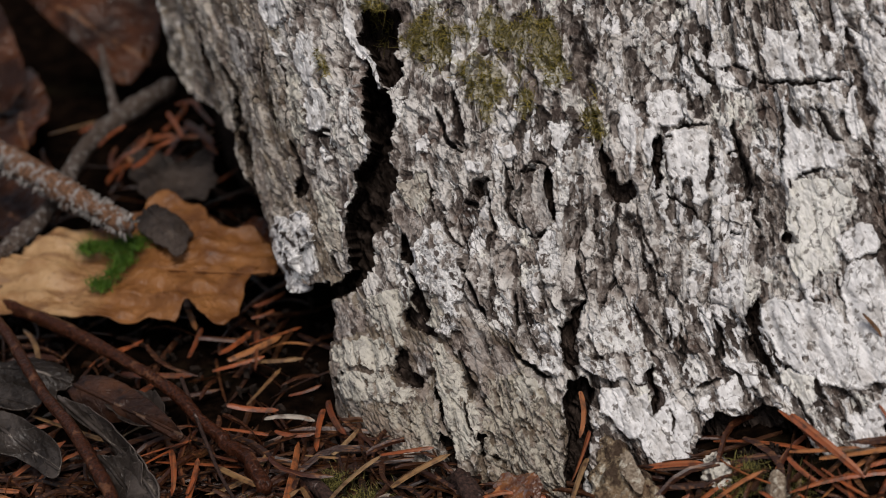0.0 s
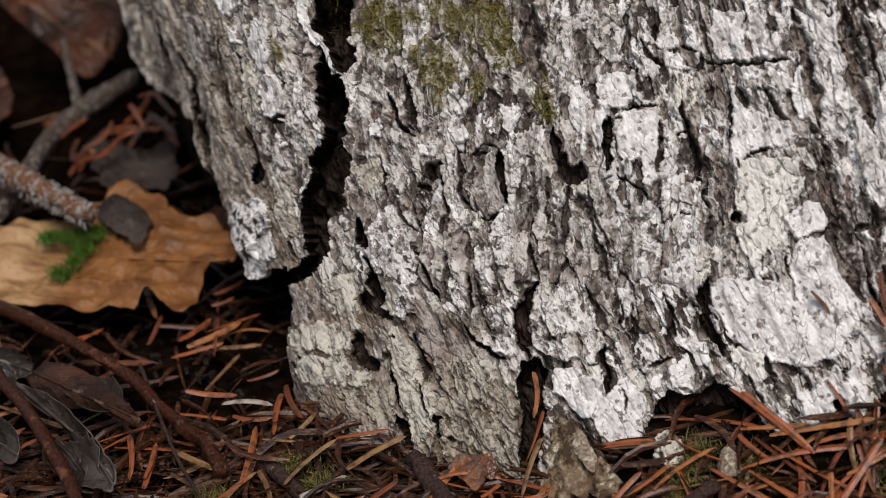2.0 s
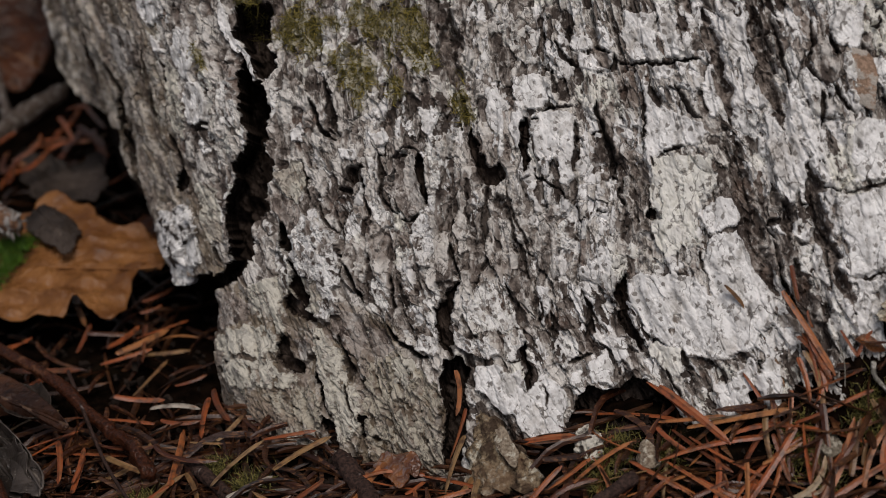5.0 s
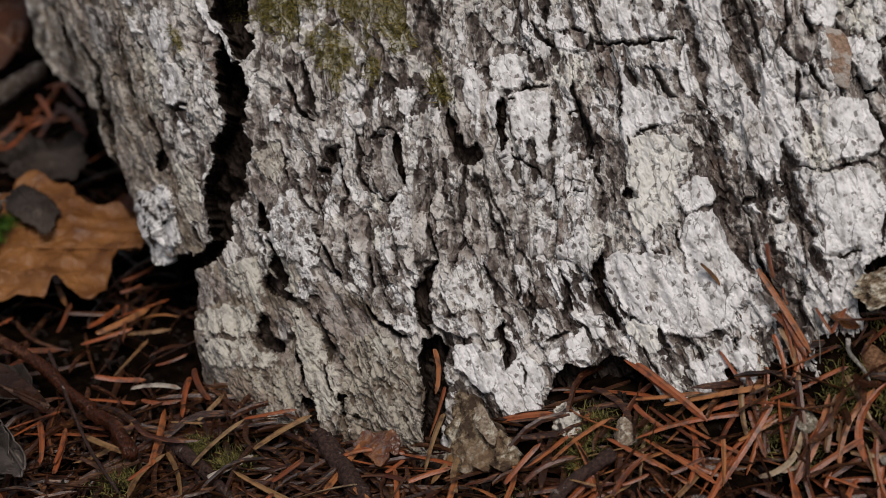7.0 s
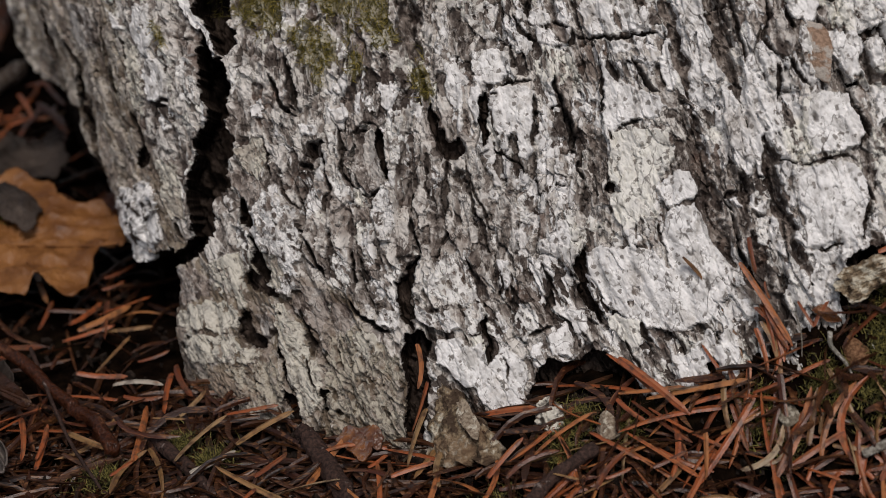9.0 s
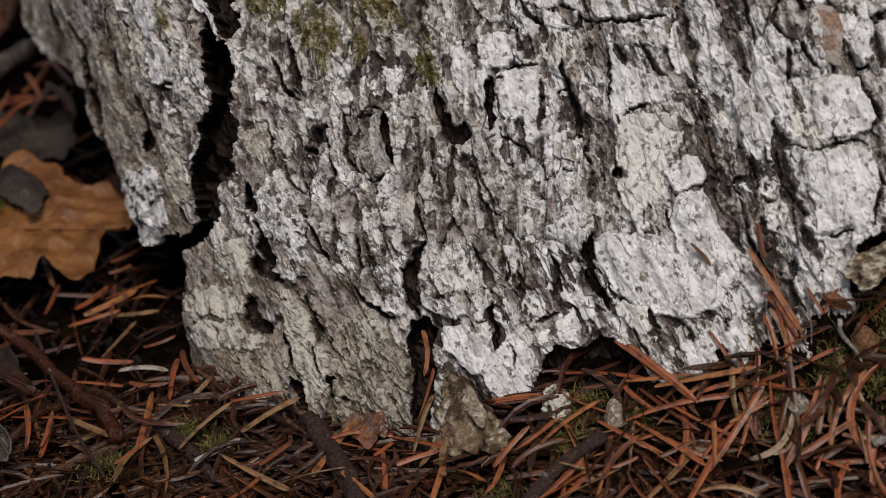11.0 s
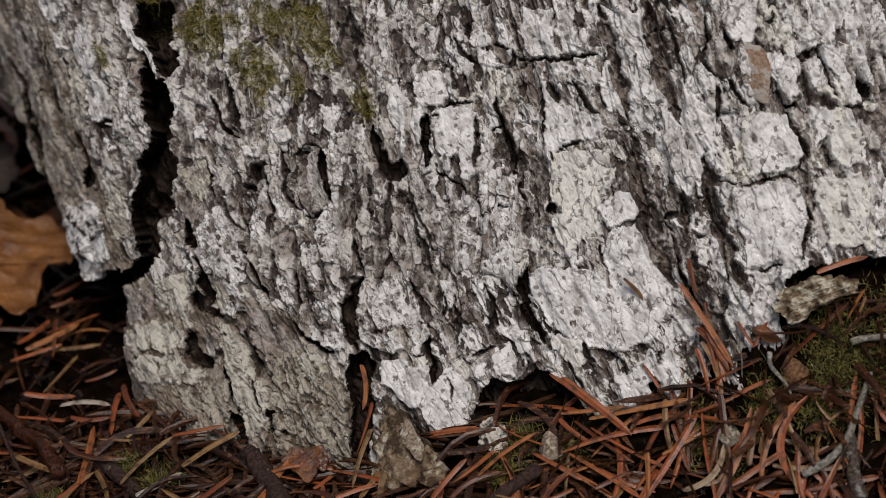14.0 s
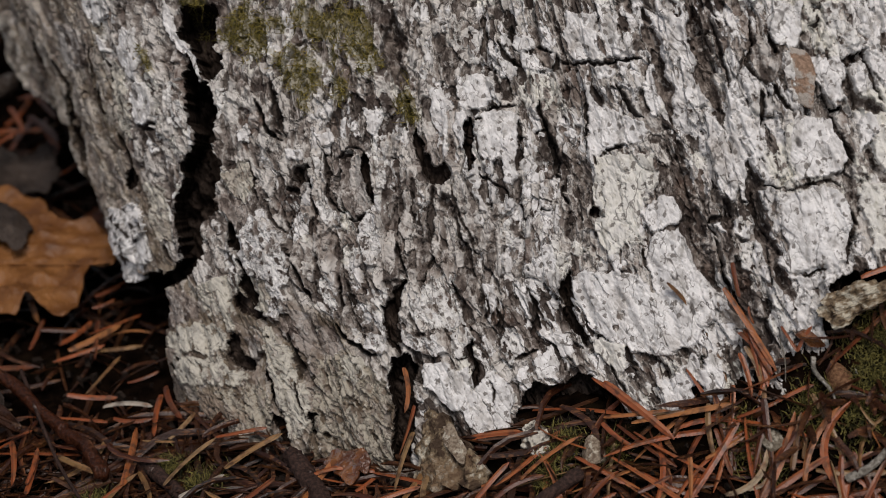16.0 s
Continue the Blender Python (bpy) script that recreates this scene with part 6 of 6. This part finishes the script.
def build_twigs():
    def twig(line, thick, thin, material, label, seed, knobs=0.12):
        return tagged(new("twig", stick("twig", line, thick, thin, material, seed, knobs)), label, "twig")
    twig([(-163, 145, 26), (-143, 130, 25), (-131, 118, 24), (-110, 97, 23), (-94, 83, 21)], 3.4, 2.5, LICHEN_TWIG, "broken twig crusted with grey lichen, resting on leaves", 3, 0.3)
    rough = bpy.data.objects["twig"]
    rng = random.Random(4)
    way = (Vector((-94, 83, 21)) - Vector((-163, 145, 26))).normalized()
    verts, faces = [], []
    for k in range(900):
        t, a = rng.random(), rng.uniform(0, 6.28)
        c = Vector((-163, 145, 26)).lerp(Vector((-94, 83, 21)), t)
        side = way.cross(Vector((0, 0, 1))).normalized()
        out = side * math.cos(a) + way.cross(side) * math.sin(a)
        r = 3.3 - 0.8 * t
        root, wide = c + out * (r - 0.5), rng.uniform(0.3, 0.6)
        tip = root + (out + way * rng.uniform(0.2, 0.9)) * rng.uniform(0.8, 1.7)
        n = len(verts)
        cross = out.cross(way)
        verts += [tuple(root + way * wide), tuple(root + cross * wide), tuple(root - way * wide), tuple(root - cross * wide), tuple(tip + way * 0.15), tuple(tip + cross * 0.15), tuple(tip - way * 0.15), tuple(tip - cross * 0.15)]
        faces += [(n, n + 1, n + 5, n + 4), (n + 1, n + 2, n + 6, n + 5), (n + 2, n + 3, n + 7, n + 6), (n + 3, n, n + 4, n + 7), (n + 4, n + 5, n + 6, n + 7)]
    tagged(part("lichen_fringe", mesh_from("lichen_fringe", np.array(verts) * MM, np.array(faces), PEG), rough, "small pale lichen pegs all over the twig"), kind="stuff")
    twig([(-150, 60, 4), (-130, 84, 12), (-120, 104, 13), (-116, 140, 13), (-110, 158, 13), (-98, 176, 14)], 2.2, 2.6, GREY_TWIG, "bent grey twig with rough scaly bark", 5, 0.3)
    twig([(-110, 156, 13), (-114, 170, 18), (-118, 184, 23)], 1.6, 0.9, GREY_TWIG, "short grey side twig standing up", 7, 0.3)
    twig([(-132, 80, 6), (-122, 73, 7), (-111, 64, 8), (-97, 52, 8), (-80, 36, 7), (-72, 26, 5), (-66, 20, 4)], 1.7, 1.3, RED_TWIG, "long red-brown twig half sunk in the litter", 9, 0.22)
    twig([(-136, 88, 10), (-123, 63, 11), (-117, 53, 11), (-106, 32, 11), (-96, 16, 11), (-85, -4, 8), (-76, -26, 5)], 1.1, 1.5, RED_TWIG, "smooth red-brown twig over grey leaves", 11, 0.2)
    twig([(-78, 40, 7), (-73, 26, 6), (-66, 8, 4), (-58, -8, 3)], 0.5, 0.35, DARK_TWIG, "thin dark stalk crossing a twig", 13)
    twig([(-19, 9, 1), (-15, 0, 0), (-10, -13, -1), (-7, -24, -2)], 2.3, 1.7, DARK_TWIG, "dark brown twig stub at the trunk's foot", 15, 0.6)
    twig([(22, -28, 1), (28, -21, 4), (34, -17, 6), (39, -14, 7)], 1.5, 1.3, DARK_TWIG, "short knobbly twig among needles", 17, 0.35)
    twig([(-72, 26, 4), (-66, 19, 4), (-61, 13, 4), (-57, 4, 3)], 1.1, 1.5, RED_TWIG, "knobbly purple-brown twig end in the litter", 27, 0.8)
    twig([(88, -25, 8), (93, -24, 10), (97, -22, 13), (100, -18, 17), (103, -15, 23)], 0.8, 0.55, PALE_STEM, "bleached grey stem, curved and leaning on moss", 23, 0.15)
    twig([(98, -29, 4), (98, -25, 7), (98, -21, 13)], 1.5, 1.0, GREY_TWIG, "rough grey twig piece among needles", 25, 0.45)
    twig([(100, -11, 27.5), (103, -11, 28), (108, -11, 28)], 0.7, 0.6, PALE_STEM, "bleached woody stub on moss", 29, 0.1)
    twig([(79, -5, 28), (79.6, -8, 25), (79.4, -10, 21)], 0.16, 0.1, PALE_STEM, "thin pale fibre hanging at the bark", 31, 0.1)
    twig([(85, -8, 25), (85, -10, 23), (87, -13, 21), (88, -15, 19)], 0.5, 0.3, PALE_STEM, "curled pale bud stalk on needles", 33, 0.3)
    twig([(-50, 12, 0), (-44, 4, 0), (-36, -8, -1)], 1.5, 1.1, DARK_TWIG, "short dark twig in the litter", 19, 0.3)


build_twigs()


def build_chips():
    def chip(name, outline, curl, ripple, thick, material, label, category, seed):
        tagged(new(name, sheet(name, outline, curl, ripple, thick, material, seed, 14, 96, 1.3)[0]), label, category)
    chip("pebble", [(39, -9, 9), (41, -7, 11), (43, -9, 11), (43, -12, 9), (40, -12, 8)], -1.8, 0.7, 1.8, CHIP, "small grey pebble in the moss", "pebble", 9)
    for outline, seed in (([(-12, 6.5, 1), (-9.5, 7.5, 3), (-7, 6, 2), (-4, 6.5, 3.5), (-2.8, 3, 2), (-4.5, 0.5, 2.6), (-7, -0.5, 1.6), (-10.5, 1, 1)], 11), ([(-6, 2.5, 3.2), (-3.8, 3.4, 4.6), (-2.2, 1.2, 3.2), (-3.6, -1, 2)], 19),
                          ([(-8.4, -0.6, 1), (-6.6, 0.6, 3), (-5.2, -1.6, 2), (-6.8, -3, 0.8)], 21)):
        flake = sheet("resin_flake", outline, -0.3, 2.0, 0.5, RESIN, seed, 26, 130, 3.4)[0]
        tagged(new("resin_flake", flake), "ragged amber flake of resin at the trunk's foot", "resin")
    chip("pebble", [(73, -16, 13), (76, -14, 14), (78, -17, 13), (75, -19, 12)], -1.2, 0.4, 1.2, PALE_CHIP, "tiny whitish stone among needles", "pebble", 13)
    chip("bud_scale", [(87, -10, 23), (89, -9.5, 24.5), (91.5, -12, 23), (90.5, -14, 21), (87.5, -12.5, 21)], -1.4, 0.8, 0.5, SCALE, "shiny brown bud scale lying on needles", "bud scale", 45)
    chip("bud_scale", [(82.0, -4.8, 28.2), (84.2, -4.4, 29.0), (86.0, -5.8, 28.4), (87.6, -7.4, 26.6), (85.0, -6.6, 26.2), (83.6, -5.8, 27.2)], -0.5, 1.8, 0.4, RESIN, "translucent amber bud scale against the bark", "bud scale", 47)
    base, out = trunk_at(np.array([101.0, 103.5, 106.5, 107, 106, 104.5, 102, 101.2]), np.array([74.5, 76.0, 74.5, 71, 67, 65.5, 66.5, 70]))
    spot = base + out * np.array([0.3, 1.0, 1.3, 1.4, 1.4, 1.2, 0.7, 0.3])[:, None]
    chip("orange_flake", [tuple(v) for v in spot], -1.2, 0.5, 0.6, ORANGE_CHIP, "orange-brown bark flake curling off the trunk", "bark flake", 15)


def bark_piece(name, outline, curl, thick, label, category, seed, pale, tan=0.4, fibre=(2.6, 2.6), material=None, cream=0.9, layers=0.6, ragged=2.2):
    """A torn-off piece of bark with fibres along its length, in millimetres."""
    me, _ = sheet(name, outline, curl, 1.6, thick, material or BARK, seed, 60, 260, ragged)
    n = len(me.vertices)
    co = np.zeros(n * 3, np.float32)
    me.vertices.foreach_get("co", co)
    co = co.reshape(-1, 3)
    mid = co.mean(0)
    _, _, axes = np.linalg.svd(co[::7] - mid, full_matrices=False)
    if axes[2] @ (0, -0.25, 0.97) < 0:
        axes[2] *= -1
    x, y, _ = ((co - mid) / MM @ axes.T).T
    layer = (y + 1.6 * fractal(x / 6, y / 3, seed + 4, 3)) / fibre[1]
    low = np.floor(layer)
    terrace = hashed(low, low * 0, seed) + (hashed(low + 1, low * 0, seed) - hashed(low, low * 0, seed)) * smooth(0.8, 1.0, layer - low)
    rough = 1.4 * (wrinkles(x / fibre[0], y / fibre[1], seed, 3) - 0.4) + 0.9 * fractal(x / 2.2, y / 2.6, seed + 5, 3) + layers * (terrace - 0.5)
    push = rough[:, None] * axes[2]
    push[n // 2:] *= 0.2
    me.vertices.foreach_set("co", (co + push * MM).astype(np.float32).ravel())
    for key, v in (("lichen", np.clip(pale + 0.1 + 0.7 * fractal(x / 2.4, y / 3, seed + 9, 3), 0, 1)), ("cream", x * 0 + cream), ("moss", x * 0), ("brown", x * 0 + tan),
                   ("fissure", smooth(0.25, 0.5, fractal(x / 1.8, y / 2.6, seed + 3, 2))), ("film", np.clip(0.36 + 0.6 * fractal(x / 1.5, y / 3.5, seed + 2, 3), 0, 1))):
        me.attributes.new(key, "FLOAT", "POINT").data.foreach_set("value", v.astype(np.float32))
    return tagged(new(name, me), label, category)


build_chips()
big_chip = bark_piece("bark_chip", [(10.2, 7.4, 10.3), (12.9, 6.5, 10.1), (15.4, 0.6, 8.5), (18, -5.1, 7.8), (19.3, -9, 6), (17.4, -10.8, 2.9), (12.8, -9, 2.9), (9.9, -8.5, 1.4), (6.9, -4.4, 1.1), (6.2, 1.1, 1.6), (8.2, 4.2, 4.4), (9, 6.1, 7.6)], -1.2, 2.2,
                      "ragged cream-brown bark chip leaning at the trunk's foot", "bark chip", 3, 0.28, 0.8, (2.6, 3.4), layered_bark_material("mottled bark chip", 230, 230, 170, 0.035))
part("splinter", sheet("splinter", [(13, 1, 9.8), (15, 0, 10.2), (17, -5, 8.8), (15.5, -7, 7.6), (13, -3, 8.2)], -0.2, 1.2, 0.9, CHIP, 31, 22, 130, 3.0)[0], big_chip, "brown-cream splinter on the chip")
bark_piece("bark_slab", [(86.6, -5.2, 34.5), (88.4, -4.6, 36.5), (92.7, -5.7, 39), (96.9, -6.3, 39.8), (102.3, -7.3, 39.4), (101.8, -8.4, 37.4), (97.6, -8.6, 36), (93.1, -8.9, 34.2), (90.8, -9.6, 31.8), (88.3, -8.3, 31.7), (87, -6.3, 32.6)], -1.2, 2.0,
           "ragged pale bark slab lying against the trunk", "bark slab", 7, 0.5, 0.4, (7.0, 1.3), layered_bark_material("layered bark slab", 210, 360, 360), layers=1.1, ragged=2.8)
bark_piece("lichen_crust", [(-58.9, 68.7, 27.7), (-55.1, 62.7, 31.9), (-51.1, 56.8, 33.9), (-49.9, 54.3, 32.1), (-51.4, 55.3, 28.3), (-53.5, 57.6, 24.0), (-52.8, 55.8, 21.9), (-52.8, 55.1, 19.5), (-55.7, 59.4, 15.9), (-58.1, 64.1, 15.3), (-58.0, 64.5, 17.9), (-59.1, 67.3, 20.7), (-60.1, 70.1, 23.4)], -1.0, 2.4,
           "knobbly white lichen crust clinging to the bark", "lichen", 19, 1.3, 0.0, (2.4, 2.4), cream=0.2, layers=0.0, ragged=3.0)
bark_piece("bark_flake", [(28.2, -5, 8.5), (28.8, -2, 10.6), (30.8, -1, 11.4), (33.4, -3, 10.2), (33.6, -7, 7.6), (30.4, -8, 7.4)], -0.8, 1.4, "small pale bark flake standing in the moss", "bark flake", 5, 0.45)

# ---- moss and crumbs ----


def strands(name, roots, ways, lengths, width, material, rng, droop=0.4):
    """Many fine shoots in one mesh, in millimetres."""
    verts, faces, total = [], [], 0
    stations = 4
    for root, way, long in zip(roots, ways, lengths):
        way = np.array(way) / np.linalg.norm(way)
        side = np.cross(way, rng.normal(size=3))
        side /= np.linalg.norm(side)
        other = np.cross(way, side)
        bend = rng.normal(0, droop, 2)
        for k in range(stations):
            t = k / (stations - 1)
            c = root + way * long * t + (side * bend[0] + other * bend[1]) * long * t * t
            w = width * (1 - 0.85 * t)
            for a in (0, 2.094, 4.189):
                verts.append(c + w * (math.cos(a) * side + math.sin(a) * other))
        for k in range(stations - 1):
            for j in range(3):
                faces.append((total + 3 * k + j, total + 3 * k + (j + 1) % 3, total + 3 * k + 3 + (j + 1) % 3, total + 3 * k + 3 + j))
        total += 3 * stations
    return mesh_from(name, np.array(verts) * MM, np.array(faces), material)


def build_moss():
    rng = np.random.default_rng(21)
    # on the bark
    roots, ways, lengths = [], [], []
    chance = np.clip((MOSS - 0.25), 0, 1).ravel()
    pick = rng.choice(chance.size, 2600, p=chance / chance.sum())
    base, out = trunk_at(SG.ravel()[pick], ZG.ravel()[pick])
    for b, o, h, deep in zip(base, out, HEIGHT.ravel()[pick], SINK.ravel()[pick]):
        roots.append(b + o * (h - 0.1) + INWARD * deep)
        ways.append(o * 0.7 + rng.normal(0, 0.55, 3) + (0, 0, -0.25))
        lengths.append(rng.uniform(0.7, 2.1))
    tagged(new("bark_moss", strands("bark_moss", roots, ways, lengths, 0.11, MOSS_GREEN, rng, 0.7)), "olive moss in thin tufts on the bark", "moss", kind="stuff")

    def clump(cx, cy, cz, radius, count, material, label, tall):
        roots, ways, lengths = [], [], []
        for _ in range(count):
            dx, dy = rng.normal(0, radius * 0.5, 2)
            z = cz if cz is not None else float(ground_height(np.array(cx + dx), np.array(cy + dy))) - 0.8
            roots.append(np.array((cx + dx, cy + dy, z)))
            ways.append(rng.normal(0, 0.5, 3) + (0, 0, 0.9))
            lengths.append(rng.uniform(0.5, 1.0) * tall)
        tagged(new("moss_clump", strands("moss_clump", roots, ways, lengths, 0.17, material, rng, 0.8)), label, "moss", "moss clumps")
    olive = "low olive-green moss clump between needles"
    for cx, cy, radius, count in ((97, -10, 7, 560), (104, -12, 6, 420), (93, -15, 5, 320), (36, -5, 4.5, 300), (45, -8, 3, 160), (-37, 3, 4, 200), (-44, 10, 4, 160), (70, -13, 4, 200), (74, -18, 4, 200), (83, -13, 4, 240), (33, -12, 4, 160), (110, -6, 6, 260), (-60, 1, 5, 160), (18, -22, 5, 140)):
        clump(cx, cy, None, radius, count * 2, GROUND_MOSS, olive, 1.9)
    sprig = "bright green moss sprig lying on a leaf"
    for cx, cy, cz, radius, count, tall in ((-105, 87, 13.4, 2.6, 240, 2.2), (-100, 86.5, 13.4, 2.2, 200, 2.2), (-95.5, 87, 13.8, 3.4, 380, 2.6), (-96.5, 81.5, 12.6, 2.2, 220, 2.2), (-98, 77.5, 12, 1.8, 180, 2.0), (-100.5, 73.5, 11.2, 2.4, 240, 2.0)):
        clump(cx, cy, cz, radius, count, FRESH_MOSS, sprig, tall)


build_moss()


def build_crumbs():
    rng = np.random.default_rng(33)
    verts, faces, total = [], [], 0
    cube = np.array([(x, y, z) for x in (-1, 1) for y in (-1, 1) for z in (-1, 1)], float)
    sides = np.array([(0, 1, 3, 2), (4, 6, 7, 5), (0, 4, 5, 1), (2, 3, 7, 6), (0, 2, 6, 4), (1, 5, 7, 3)])
    for _ in range(2600):
        x, y = rng.uniform(-150, 125), rng.uniform(-45, 130)
        if rng.random() < 0.5:
            x, y = rng.uniform(-100, 120), rng.uniform(-40, 30)
        if trunk_depth(np.array(x), np.array(y), ground_height(np.array(x), np.array(y))) > (30 if x < -48 else -1.5):
            continue
        m = np.array(Euler(rng.uniform(0, 6.3, 3)).to_matrix())
        size = rng.uniform(0.25, 0.8) * np.array((1.6, 1.0, 0.6))
        z = float(ground_height(np.array(x), np.array(y))) - 4.4 + rng.uniform(0, 3.0)
        verts.append((cube + rng.normal(0, 0.25, cube.shape)) * size @ m.T + (x, y, z))
        faces.append(sides + total)
        total += 8
    # damp crumbs gathered along the trunk's foot
    for _ in range(1500):
        s = rng.uniform(8, 118)
        if grain(np.array(s / 9.0), np.array(0.5), 77) < -0.15:
            continue
        base, out = trunk_at(np.array([s]), np.array([0.0]))
        z = float(ground_height(base[0, 0], base[0, 1])) + rng.uniform(-2.5, 0.6) + 1.0 * float(grain(np.array(s / 5.0), np.array(2.5), 78))
        base, out = trunk_at(np.array([s]), np.array([z]))
        p = base[0] + out[0] * rng.uniform(-0.4, 0.9)
        m = np.array(Euler(rng.uniform(0, 6.3, 3)).to_matrix())
        size = rng.uniform(0.15, 0.42) * np.array((1.4, 1.0, 0.8))
        verts.append((cube + rng.normal(0, 0.3, cube.shape)) * size @ m.T + p)
        faces.append(sides + total)
        total += 8
    me = mesh_from("crumbs", np.vstack(verts) * MM, np.vstack(faces), CRUMB, smooth_faces=False)
    tagged(new("crumbs", me), "dark crumbs of bark and humus between needles", "crumbs", kind="stuff")


build_crumbs()
